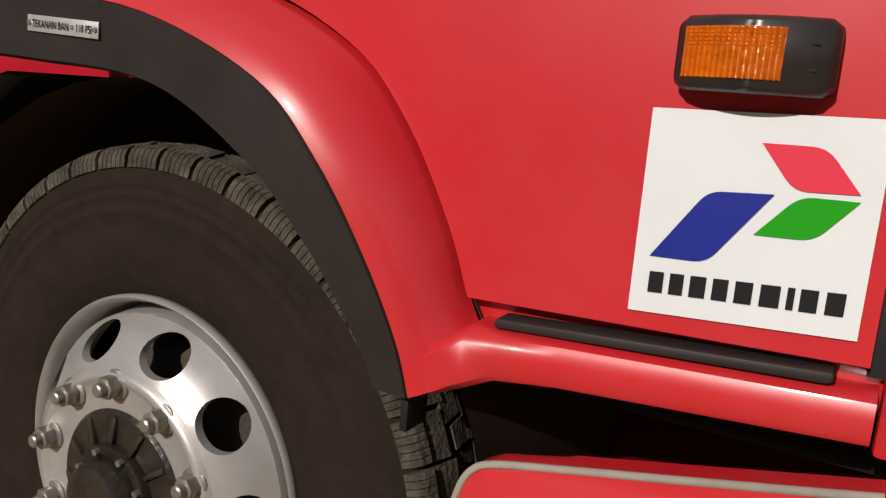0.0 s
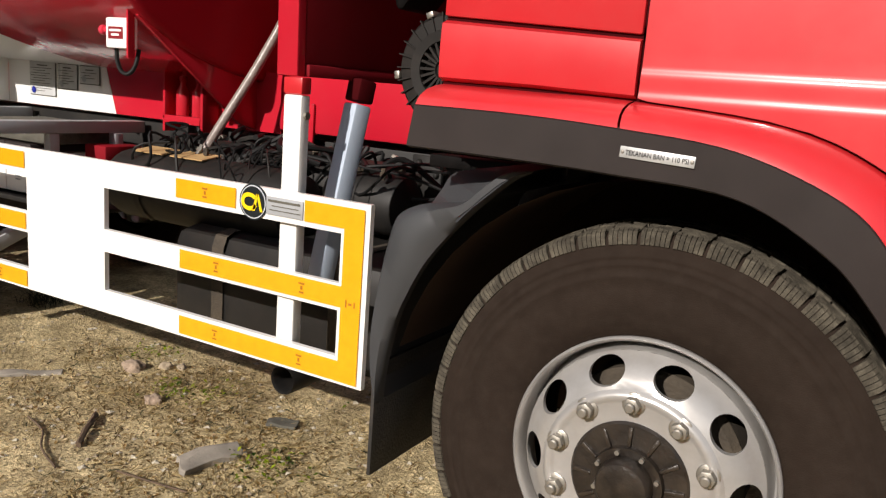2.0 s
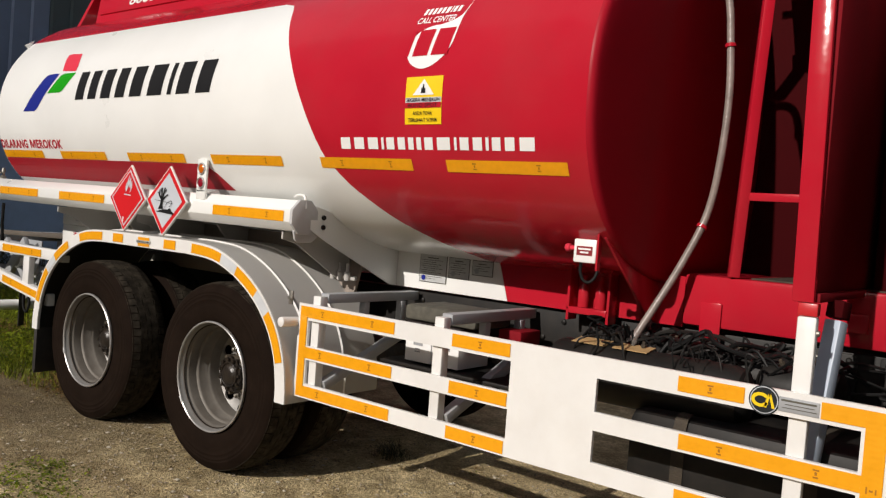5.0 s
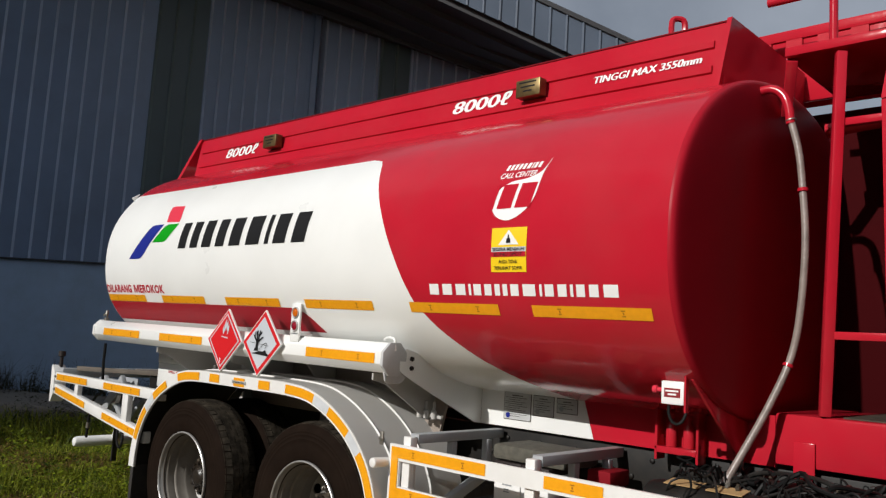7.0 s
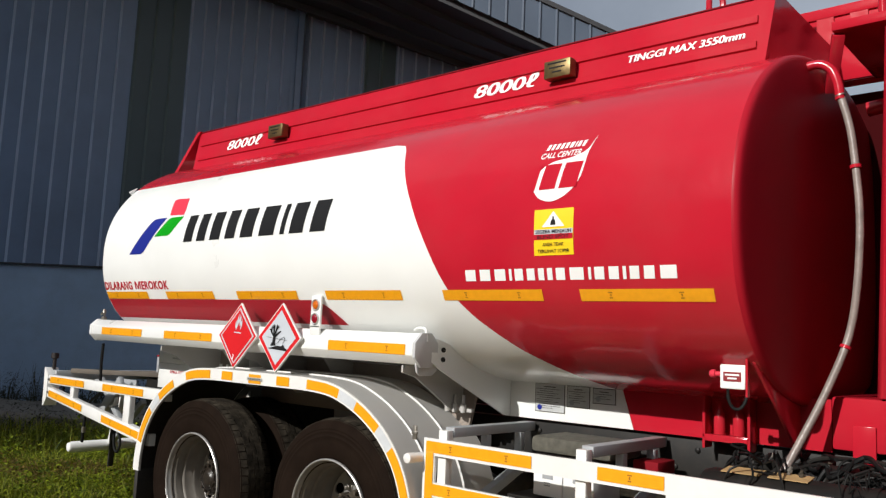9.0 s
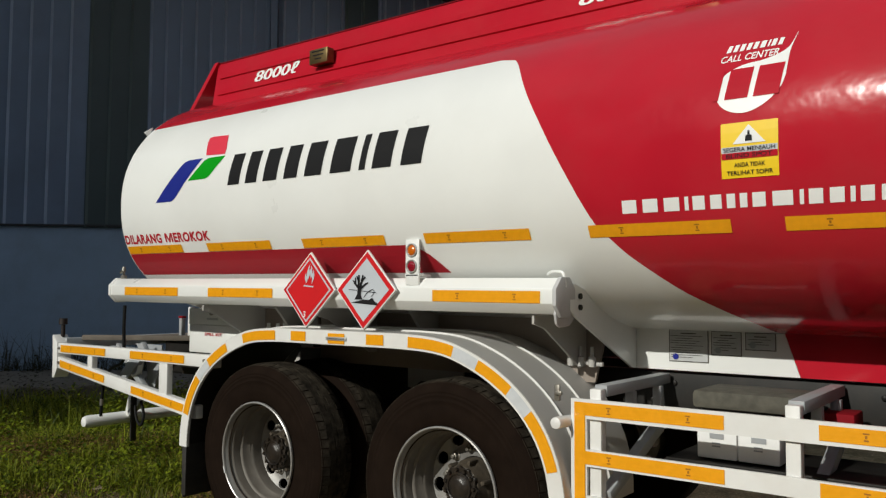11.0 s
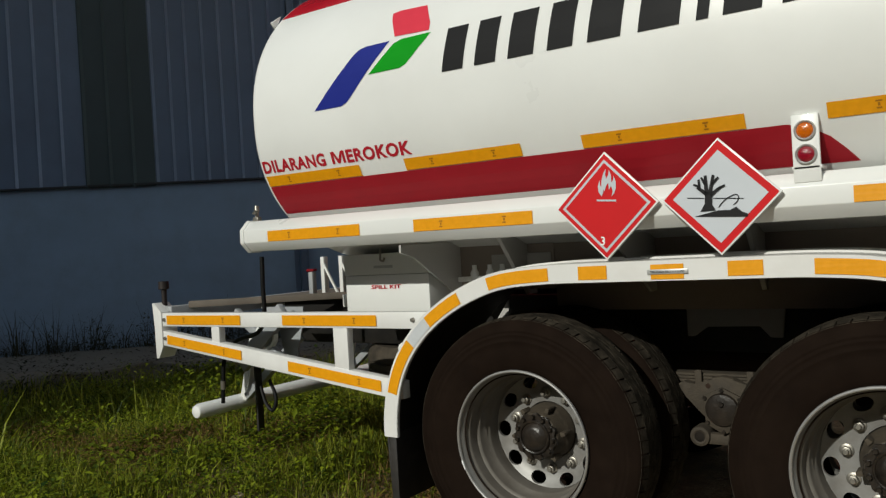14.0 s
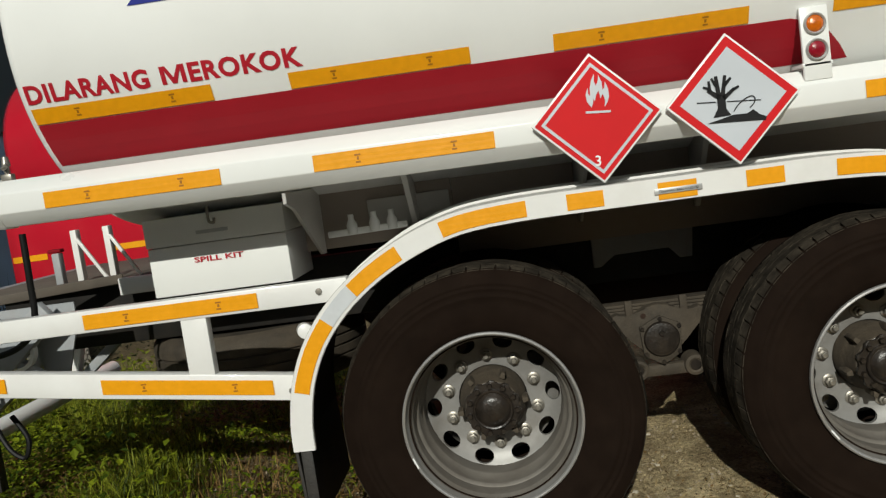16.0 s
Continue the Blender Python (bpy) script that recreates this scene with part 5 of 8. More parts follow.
def offset(path, d):
    out = []
    for i, p in enumerate(path):
        a, b = path[max(0, i - 1)], path[min(len(path) - 1, i + 1)]
        t = Vector((b[0] - a[0], b[1] - a[1])).normalized()
        out.append((p[0] + t.y * d, p[1] - t.x * d))
    return out


inner = offset(outer, 0.078)
bm = B()
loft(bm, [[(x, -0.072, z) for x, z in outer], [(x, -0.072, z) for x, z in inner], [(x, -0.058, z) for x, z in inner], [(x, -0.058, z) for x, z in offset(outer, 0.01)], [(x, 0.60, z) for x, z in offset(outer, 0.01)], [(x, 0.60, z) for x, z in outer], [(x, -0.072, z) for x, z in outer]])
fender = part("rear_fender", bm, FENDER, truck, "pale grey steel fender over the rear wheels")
bm = B()
loft(bm, [[(x, -0.0755, z) for x, z in offset(outer, 0.002)], [(x, -0.0755, z) for x, z in offset(outer, 0.076)]])
part("fender_band", bm, GUARD, fender, "white painted fender face", smooth=0)
# raised beads, coloured white as their worn tops catch the light
for y in (0.10, 0.34):
    bm = B()
    up = offset(outer, -0.008)
    loft(bm, [[(x, y - 0.007, z) for x, z in outer], [(x, y, z) for x, z in up], [(x, y + 0.007, z) for x, z in outer]])
    part("fender_bead", bm, GUARD, fender)
# dark sheet hung below the fender to stand for the shade there
bm = B()
loft(bm, [[(x, -0.05, z) for x, z in offset(outer, 0.014)], [(x, 0.59, z) for x, z in offset(outer, 0.014)]])
part("fender_liner", bm, CHASSIS, fender, "dark sheet for the shade under the fender")
length = [0.0]
for a, b in zip(outer, outer[1:]):
    length.append(length[-1] + math.dist(a, b))


def along(s, d):
    i = min(max(np.searchsorted(length, s) - 1, 0), len(outer) - 2)
    t = (s - length[i]) / (length[i + 1] - length[i])
    a, b = off[d][i], off[d][i + 1]
    return (a[0] + (b[0] - a[0]) * t, a[1] + (b[1] - a[1]) * t)


off = {0.013: offset(outer, 0.013), 0.065: offset(outer, 0.065)}


def band_tape(s0, s1, mat, name, label):
    bm = B()
    ss = np.linspace(s0, s1, 10)
    loft(bm, [[(along(s, 0.013)[0], -0.0785, along(s, 0.013)[1]) for s in ss], [(along(s, 0.065)[0], -0.0785, along(s, 0.065)[1]) for s in ss]])
    part(name, bm, mat, fender, label, smooth=0)


def s_at(x, left):
    """Length along the fender's rim at a place x on its left or right half."""
    side = [(p[0], length[i]) for i, p in enumerate(outer) if (p[0] <= FC + 0.01) == left or abs(p[0] - FC) < 0.01]
    return float(np.interp(x, [p[0] for p in side], [p[1] for p in side]))


for x0, x1, left in ((-6.033, -5.905, True), (-5.800, -5.62, True), (-5.466, -5.172, True), (-5.04, -4.922, True)):
    band_tape(s_at(x0, left), s_at(x1, left), TAPE, "reflective_tape", "yellow reflective tape")
for x0, x1 in ((-4.474, -4.356), (-4.195, -3.913), (-3.770, -3.590), (-3.487, -3.357)):
    band_tape(s_at(x0, False), s_at(x1, False), TAPE, "reflective_tape", "yellow reflective tape")
band_tape(s_at(-5.905, True), s_at(-5.800, True), SILVERTAPE, "white_tape", "pale reflective tape")
band_tape(s_at(-3.590, False), s_at(-3.487, False), SILVERTAPE, "white_tape", "pale reflective tape")
band_tape(s_at(-3.913, False), s_at(-3.770, False), SILVERTAPE, "white_tape", "pale reflective tape")
bm = rect2(B(), -4.75, -4.628, 1.188, 1.242)
part("reflective_tape", stand(bm, -0.0785), TAPE, fender, smooth=0)
bm = box(B(), -4.762, -4.612, -0.0825, -0.0785, 1.206, 1.224, 0.001)
part("pressure_plate", bm, ALUPLATE, fender, "small metal tyre pressure plate")
bm = add2(B(), text_mesh("TEKANAN BAN = 110 PSI", 0.0075, 0.01, 0, 0.125), -4.75, 1.211)
part("plate_words", stand(bm, -0.084), INK, fender, "black words TEKANAN BAN = 110 PSI", smooth=0)
bm = sweep(B(), [(-6.02, 0.16, 0.875), (-5.972, 0.005, 0.897), (-5.969, -0.008, 0.898), (-5.968, -0.013, 0.898)], [0.026, 0.028, 0.026, 0.014], 16)
part("marker_rod", bm, GUARD, fender, "white rod end beside the fender")
# rubber flap behind the rear wheels
bm = box(B(), -6.062, -6.050, -0.055, 0.60, 0.18, 0.56, 0.003)
for v in bm.verts:
    v.co.x += 0.04 * (0.56 - v.co.z) * 1.2
part("mudflap", bm, FLAP, truck, "black rubber mudflap")
bm = box(B(), -6.035, -5.995, -0.068, -0.055, 0.20, 0.50, 0.003)
part("mudflap_edge", bm, FLAP, truck)
# marker knobs on the fender
for x, z in ((-3.36, 0.915),):
    bm = sweep(B(), [(x, 0.06, z - 0.005), (x, -0.10, z), (x, -0.11, z), (x, -0.115, z)], [0.024, 0.026, 0.024, 0.012], 16)
    mk = part("marker_rod", bm, GUARD, fender, "white rod end beside the fender")
    bm = box(B(), x + 0.01, x + 0.05, 0.02, 0.03, z - 0.07, z + 0.07, 0.003)
    part("rod_clip", bm, STEEL, fender)
    for dx, dy, dz in ((-0.045, -0.02, 0.115), (0.012, 0.05, -0.085)):
        clip = box(B(), x + dx - 0.012, x + dx + 0.014, dy, dy + 0.012, z + dz - 0.035, z + dz + 0.035, 0.003)
        box(clip, x + dx - 0.004, x + dx + 0.030, dy - 0.014, dy, z + dz - 0.008, z + dz + 0.008, 0.002)
        part("rod_clip", clip, STEEL, fender)

# ---- rear side frame with tapering rails ----
side = part("rear_side_frame", prism(B(), [(-7.815, 1.125), (-7.800, 1.125), (-7.735, 1.07), (-7.735, 0.865), (-7.775, 0.80), (-7.800, 0.80), (-7.80, 0.97)], "y", -0.02, 0.09, bevel=0.003), GUARD, truck, "white tapering frame behind the rear wheels")
part("top_rail", box(B(), -7.735, -5.80, -0.012, 0.04, 0.988, 1.066, 0.005), GUARD, side)
part("lower_rail", prism(B(), [(-7.735, 0.875), (-6.03, 0.662), (-5.98, 0.662), (-5.98, 0.745), (-7.735, 0.962)], "y", -0.012, 0.04, bevel=0.004), GUARD, side)
part("upright", box(B(), -7.310, -7.245, -0.008, 0.035, 0.88, 0.99, 0.003), GUARD, side)
part("upright", box(B(), -6.400, -6.308, -0.008, 0.035, 0.76, 0.99, 0.003), GUARD, side)
for x0, x1 in ((-7.69, -7.06), (-6.74, -6.115)):
    tape("reflective_tape", x0, x1, 1.000, 1.052, -0.0165, side)
for x0, x1, z in ((-7.695, -7.065, 0.886), (-6.717, -6.108, 0.765)):
    tape("reflective_tape", x0, x1, z, z + 0.052, -0.0165, side, slope=-0.121)
for x, z in ((-7.715, 1.027), (-7.715, 0.918), (-5.90, 1.03), (-6.045, 0.70)):
    part("rail_bolt", lathe(B(), [(0, -0.026), (0.009, -0.025), (0.011, -0.018), (0.011, -0.012)], 10, c=(x, 0, z)), STEEL, side)
bm = sweep(B(), [(-7.79, 0.05, 1.10), (-7.79, 0.05, 1.20), (-7.79, 0.05, 1.205), (-7.79, 0.05, 1.25)], [0.016, 0.016, 0.032, 0.030], 12)
part("rubber_stop", bm, PLASTIC, side, "black rubber stop")
# rear bumper tube, with rounded white end
bm = sweep(B(), [(-7.825, 0.245, 0.425), (-7.825, 0.255, 0.425), (-7.825, 0.28, 0.425), (-7.80, 2.10, 0.43)], [0.012, 0.038, 0.048, 0.048], 20)
bumper = part("rear_bumper", bm, WHITE, truck, "white round tube bumper")
for y in (0.62, 1.6):
    part("bumper_arm", bar(B(), (-7.62, y, 0.98), (-7.78, y, 0.44), 0.05, 0.06, 0.006), GUARD, bumper)
    part("bumper_strut", bar(B(), (-7.25, y, 0.86), (-7.76, y, 0.46), 0.05, 0.05, 0.006), GREYTUBE, bumper)
part("bumper_strap", bar(B(), (-7.52, 0.50, 0.90), (-7.52, 0.50, 0.28), 0.05, 0.016, 0.003), FLAP, bumper, "black hanging strap")
part("strap_loop", sweep(B(), spline([(-7.50, 0.50, 0.56), (-7.44, 0.48, 0.46), (-7.38, 0.48, 0.42), (-7.36, 0.49, 0.50), (-7.42, 0.50, 0.60)], 5), 0.011, 8), CABLE, bumper)
bm = sweep(B(), spline([(-6.945, 0.06, 1.36), (-6.95, 0.06, 1.20), (-6.975, 0.08, 1.04), (-7.10, 0.14, 0.94), (-7.36, 0.21, 0.88), (-7.50, 0.235, 0.78), (-7.535, 0.24, 0.62), (-7.552, 0.245, 0.50)], 6), 0.012, 10)
part("drain_hose", bm, CABLE, truck, "black drain hose hanging from the tube")
bm = sweep(B(), [(-7.534, 0.24, 0.635), (-7.540, 0.242, 0.585)], 0.0165, 12)
part("hose_clamp", bm, STEEL, truck)
bm = B()
box(bm, -6.965, -6.925, 0.03, 0.06, 1.526, 1.555, 0.004)
sweep(bm, [(-6.945, 0.045, 1.55), (-6.945, 0.045, 1.58), (-6.945, 0.045, 1.585), (-6.945, 0.045, 1.615)], [0.010, 0.010, 0.016, 0.011], 10)
sweep(bm, [(-6.945, 0.02, 1.572), (-6.925, 0.02, 1.585)], [0.008, 0.008], 8)
part("latch", bm, STEEL, locker)
# rear working deck and its legs
bm = box(B(), -7.72, -6.20, 0.72, 2.02, 1.075, 1.10, 0.004)
deck = part("rear_deck", bm, DECKDUST, truck, "dusty steel deck behind the tank")
part("deck_edge", box(B(), -6.95, -6.20, 0.690, 0.718, 1.030, 1.105, 0.004), GUARD, deck)
part("deck_edge", box(B(), -7.80, -7.73, 0.05, 2.02, 1.02, 1.10, 0.006), GREYTUBE, deck)
part("deck_edge", bar(B(), (-7.73, 0.18, 1.10), (-6.95, 0.74, 1.10), 0.04, 0.04, 0.004), DECKDUST, deck)
for x in (-7.13, -6.98):
    part("tank_leg", box(B(), x - 0.014, x + 0.014, 0.72, 0.76, 1.10, 1.34, 0.003), GUARD, deck)
    part("tank_brace", bar(B(), (x + 0.02, 0.71, 1.30), (x + 0.13, 0.71, 1.11), 0.014, 0.014, 0.002), GUARD, deck)
part("deck_brace", bar(B(), (-7.05, 0.30, 1.05), (-7.45, 0.32, 0.72), 0.04, 0.10, 0.005), GREYTUBE, deck)
part("deck_brace", bar(B(), (-7.50, 0.34, 1.04), (-7.05, 0.32, 0.72), 0.04, 0.05, 0.005), GREYTUBE, deck)
part("deck_brace", bar(B(), (-7.62, 0.36, 0.99), (-7.10, 0.36, 0.98), 0.05, 0.09, 0.005), GREYTUBE, deck)
part("deck_ring", lathe(B(), [(0.065, 0.30), (0.08, 0.30), (0.08, 0.33), (0.065, 0.33), (0.065, 0.30)], 24, c=(-7.22, 0, 0.90)), WHITE, deck)
part("deck_plate", prism(B(), [(-7.35, 1.06), (-7.0, 1.06), (-7.0, 0.98), (-7.08, 0.74), (-7.16, 0.74), (-7.2, 0.92)], "y", 0.40, 0.41), GREYTUBE, deck)
part("deck_valve", box(B(), -7.235, -7.20, 0.70, 0.74, 1.10, 1.250, 0.006), GREYTUBE, deck)
part("valve_knob", box(B(), -7.25, -7.19, 0.70, 0.74, 1.252, 1.268, 0.006), MATTSHADERED, deck)
part("spare_tyre", lathe(B(), [(0.29, 0.78), (0.31, 0.76), (0.42, 0.745), (0.48, 0.755), (0.505, 0.775), (0.51, 0.80), (0.51, 0.828), (0.498, 0.831), (0.498, 0.838), (0.511, 0.841), (0.511, 0.874), (0.498, 0.877), (0.498, 0.884), (0.511, 0.887), (0.511, 0.92), (0.498, 0.923), (0.498, 0.93), (0.51, 0.933), (0.51, 0.962), (0.50, 0.99), (0.46, 1.02), (0.31, 1.01), (0.29, 0.99)], 48, c=(-6.5, 1.15, -0.23), axis="z"), DUSTY, truck, "spare tyre slung below the rear frame")

# spill kit box
bm = box(B(), -6.66, -6.095, 0.40, 0.75, 1.028, 1.225, 0.006)
kit = part("spill_kit_box", bm, WHITE, truck, "white steel spill kit box")
part("lid", box(B(), -6.663, -6.092, 0.396, 0.755, 1.227, 1.340, 0.006), WHITE, kit)
bm = add2(B(), text_mesh("SPILL KIT", 0.020, 0.02, 0, 0.20), -6.475, 1.152)
part("kit_words", stand(bm, 0.3955), WORDRED, kit, "red words SPILL KIT", smooth=0)
bm = rect2(B(), -6.45, -6.32, 1.262, 1.276)
part("kit_slot", stand(bm, 0.3935), GREYLABEL, kit, smooth=0)
part("kit_latch", sweep(B(), spline([(-6.385, 0.38, 1.365), (-6.385, 0.375, 1.33), (-6.38, 0.37, 1.305), (-6.365, 0.375, 1.30), (-6.365, 0.385, 1.315)], 4), 0.006, 8), STEEL, kit)
# valves under the tank
bm = B()
bar(bm, (-5.94, 0.45, 1.185), (-5.62, 0.45, 1.19), 0.026, 0.026, 0.004)
for x in (-5.84, -5.75, -5.68):
    lathe(bm, [(0, 1.18), (0.020, 1.18), (0.022, 1.215), (0.012, 1.235), (0.012, 1.255), (0, 1.255)], 12, c=(x, 0.44, 0), axis="z")
part("valve_set", bm, WHITE, truck, "row of small pipe fittings")
bm = B()
bar(bm, (-3.60, 0.46, 1.125), (-3.42, 0.46, 1.118), 0.022, 0.022, 0.004)
for x in (-3.585, -3.53, -3.47):
    lathe(bm, [(0, 1.105), (0.016, 1.105), (0.018, 1.15), (0.009, 1.155), (0.009, 1.20), (0, 1.20)], 12, c=(x, 0.44, 0), axis="z")
part("valve_set", bm, FENDER, truck, "small pipe fittings ahead of the fender")
bm = B()
prism(bm, [(-5.78, 1.18), (-5.45, 1.18), (-5.45, 1.30), (-5.78, 1.30)], "y", 0.508, 0.516, bevel=0.004)
part("hatch", bm, FENDER, truck, "small hatch in the pale side")

# ---- side guard between the axles ----
GY0, GY1 = -0.012, 0.004


def windowed_sheet(xs, zs, y0, y1):
    """A flat steel sheet cut through by windows in every other column and row."""
    bm = B()
    solid = lambda i, k: 0 <= i < len(xs) - 1 and 0 <= k < len(zs) - 1 and (i % 2 == 0 or k % 2 == 0)
    near = [[bm.verts.new((x, y0, z)) for z in zs] for x in xs]
    far_side = [[bm.verts.new((x, y1, z)) for z in zs] for x in xs]
    for i in range(len(xs) - 1):
        for k in range(len(zs) - 1):
            if not solid(i, k):
                continue
            cell = ((i, k), (i + 1, k), (i + 1, k + 1), (i, k + 1))
            bm.faces.new([near[a][b] for a, b in cell])
            bm.faces.new([far_side[a][b] for a, b in cell[::-1]])
            for (a, b), (c, d), n in ((cell[0], cell[1], (i, k - 1)), (cell[1], cell[2], (i + 1, k)), (cell[2], cell[3], (i, k + 1)), (cell[3], cell[0], (i - 1, k))):
                if not solid(*n):
                    bm.faces.new((near[a][b], far_side[a][b], far_side[c][d], near[c][d]))
    rim = [e for e in bm.edges if len(e.link_faces) == 2 and e.calc_face_angle(0) > 1 and abs(e.verts[0].co.y - e.verts[1].co.y) < 1e-6]
    bmesh.ops.bevel(bm, geom=rim, offset=0.0012, segments=1, affect="EDGES")
    return bm


guard = part("side_guard", windowed_sheet((-3.340, -3.2665, -2.0565, -1.6705, -0.7755, -0.690), (0.540, 0.612, 0.733, 0.803, 0.930, 1.012), GY0, GY1), GUARD, truck, "white side guard rail with yellow tape", smooth=20)
TYG = GY0 - 0.003
for z in (0.945, 0.743, 0.548):
    tape("reflective_tape", -3.322, -2.692, z, z + 0.054, TYG, guard)
    tape("reflective_tape", -2.36, -2.062, z, z + 0.054, TYG, guard, marks=1)
tape("reflective_tape", -1.358, -1.129, 0.944, 0.998, TYG, guard, marks=1)
tape("reflective_tape", -0.892, -0.7642, 0.944, 0.998, TYG, guard, marks=0)
for z in (0.743, 0.548):
    tape("reflective_tape", -1.340, -0.7642, z, z + 0.054, TYG, guard)
part("reflective_tape", stand(rect2(B(), -3.322, -3.272, 0.548, 0.999), TYG - 0.001), TAPE, guard, smooth=0)
upright_tape = part("reflective_tape", stand(rect2(B(), -0.764, -0.704, 0.548, 0.998), TYG - 0.001), TAPE, guard, smooth=0)
for x, w, h in ((-0.747, 0.004, 0.020), (-0.734, 0.010, 0.006), (-0.721, 0.004, 0.016)):
    part("tape_mark", stand(rect2(B(), x - w / 2, x + w / 2, 0.757 - h / 2, 0.757 + h / 2), TYG - 0.0025), BROWNINK, upright_tape, smooth=0)
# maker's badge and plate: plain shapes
bm = B()
C = (-1.066, 0.970)
circ = lambda r, k=1.0: [(C[0] + r * math.cos(2 * math.pi * i / 32), C[1] + r * k * math.sin(2 * math.pi * i / 32)) for i in range(32)]
poly2(bm, circ(0.049), 0)
NIGHT = material("black_green_print", (0.008, 0.012, 0.014), 0.4)
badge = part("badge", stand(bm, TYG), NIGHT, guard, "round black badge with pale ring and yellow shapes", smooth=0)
part("badge_ring", stand(poly2(B(), circ(0.0445)), TYG - 0.0010), SIGNGREY, badge, smooth=0)
part("badge_disc", stand(poly2(B(), circ(0.0415)), TYG - 0.0020), NIGHT, badge, smooth=0)
bm = B()
ring_o, ring_i = circ(0.026, 0.8), circ(0.016, 0.7)
for i in range(3, 30):
    poly2(bm, [(ring_o[i][0] - 0.008, ring_o[i][1]), (ring_o[i + 1][0] - 0.008, ring_o[i + 1][1]), (ring_i[i + 1][0] - 0.008, ring_i[i + 1][1]), (ring_i[i][0] - 0.008, ring_i[i][1])])
poly2(bm, [(C[0] + 0.002, C[1] - 0.02), (C[0] + 0.010, C[1] - 0.02), (C[0] + 0.020, C[1] + 0.02), (C[0] + 0.013, C[1] + 0.02)])
poly2(bm, [(C[0] + 0.026, C[1] - 0.02), (C[0] + 0.034, C[1] - 0.02), (C[0] + 0.021, C[1] + 0.02), (C[0] + 0.014, C[1] + 0.02)])
for v in bm.verts:
    v.co.x, v.co.y = C[0] + (v.co.x - C[0]) * 1.12 - 0.002, C[1] + (v.co.y - C[1]) * 1.15
part("badge_mark", stand(bm, TYG - 0.0032), YELLOW, badge, smooth=0)
mp = part("maker_plate", box(B(), -1.020, -0.897, GY0 - 0.004, GY0 - 0.0005, 0.945, 0.992, 0.001), GREYTUBE, guard, "grey maker plate with printed lines")
for k, (a, b, h) in enumerate(((-1.012, -0.905, 0.006), (-1.0, -0.91, 0.0025), (-1.008, -0.903, 0.0025))):
    part("print_bar", stand(rect2(B(), a, b, 0.979 - 0.011 * k, 0.979 - 0.011 * k + h), GY0 - 0.0055), SLATE, mp, smooth=0)
# posts and cross tubes behind the guard
for x in (-3.235, -2.452):
    fr = part("guard_post", box(B(), x - 0.026, x + 0.026, GY1 + 0.002, 0.056, 0.575, 1.055, 0.004), GUARD, truck, "white square post behind the guard")
    part("cross_tube", box(B(), x - 0.028, x + 0.030, 0.058, 0.760, 1.020, 1.068, 0.004), GREYTUBE, fr, "grey square tube")
    part("tube_leg", box(B(), x + 0.002, x + 0.042, 0.60, 0.64, 0.80, 1.018, 0.003), GREYTUBE, fr)
    part("tube_leg", box(B(), x - 0.01, x + 0.03, 0.32, 0.36, 0.88, 1.018, 0.003), GREYTUBE, fr)
    part("tube_strut", bar(B(), (x + 0.02, 0.060, 0.604), (x + 0.02, 0.70, 0.86), 0.05, 0.05, 0.004), GREYTUBE, fr)
# front post with red column above
post = part("front_post", box(B(), -0.993, -0.934, GY1 + 0.002, 0.042, 0.575, 1.256, 0.006), GUARD, truck, "white square post with a red top")
part("post_top", box(B(), -0.994, -0.933, GY1 + 0.001, 0.043, 1.258, 1.300, 0.004), CABRED, post)
part("post_bolt", lathe(B(), [(0, 0.0), (0.010, 0.0), (0.010, 0.008), (0, 0.008)], 10, c=(0, 0, 0), axis="x"), STEEL, post, at=pose(-0.934, 0.024, 1.205))
brace = part("front_brace", bar(B(), (-0.949, 0.132, 0.76), (-0.922, 0.228, 1.238), 0.058, 0.054, 0.006), BLUEGREY, truck, "blue-grey slanting brace")
# red top of the brace, coloured as dark as its shade
part("brace_top", bar(B(), (-0.9215, 0.2295, 1.245), (-0.918, 0.241, 1.305), 0.060, 0.056, 0.006), SHADERED, brace)
def leaning_column():
    """The column leans back a little as it rises."""
    bm = box(B(), -1.014, -0.946, 0.0, 0.032, 1.302, 2.47, 0.005)
    for v in bm.verts:
        v.co.x -= 0.018 * (v.co.z - 1.302)
    return bm


column = part("front_column", leaning_column(), RED, truck, "red square column beside the ladder")
part("column_top", prism(B(), [(0.0, 2.472), (0.032, 2.472), (0.340, 3.02), (0.30, 3.02)], "x", -1.035, -0.967), RED, column)
# bulkhead wears the darkened red, as its face lies in shade
part("bulkhead", prism(B(), [(0.034, 1.3335), (2.15, 1.3335), (2.15, 2.95), (0.32, 2.95), (0.034, 2.462)], "x", -0.990, -0.948, bevel=0.005), MATTSHADERED, truck, "matt red bulkhead panel behind the cab, shade in its colour")
part("bulkhead_rail", box(B(), -1.0, -0.935, 0.034, 2.15, 1.302, 1.333, 0.004), MATTSHADERED, truck)

# added block that closes and darkens the gap behind the cab
part("engine_box", box(B(), -0.925, -0.56, 0.80, 2.1, 1.10, 2.92, 0.02), SHADERED, truck, "dark red block added to fill the gap behind the cab")

# ladder up to the tank top
lad = part("ladder", bar(B(), (-1.449, 0.745, 1.328), (-1.397, 0.78, 2.955), 0.045, 0.045, 0.005), RED, truck, "red steel ladder to the tank top")
part("ladder_leg", bar(B(), (-1.055, 0.745, 1.328), (-1.08, 0.80, 2.955), 0.045, 0.045, 0.005), RED, lad)
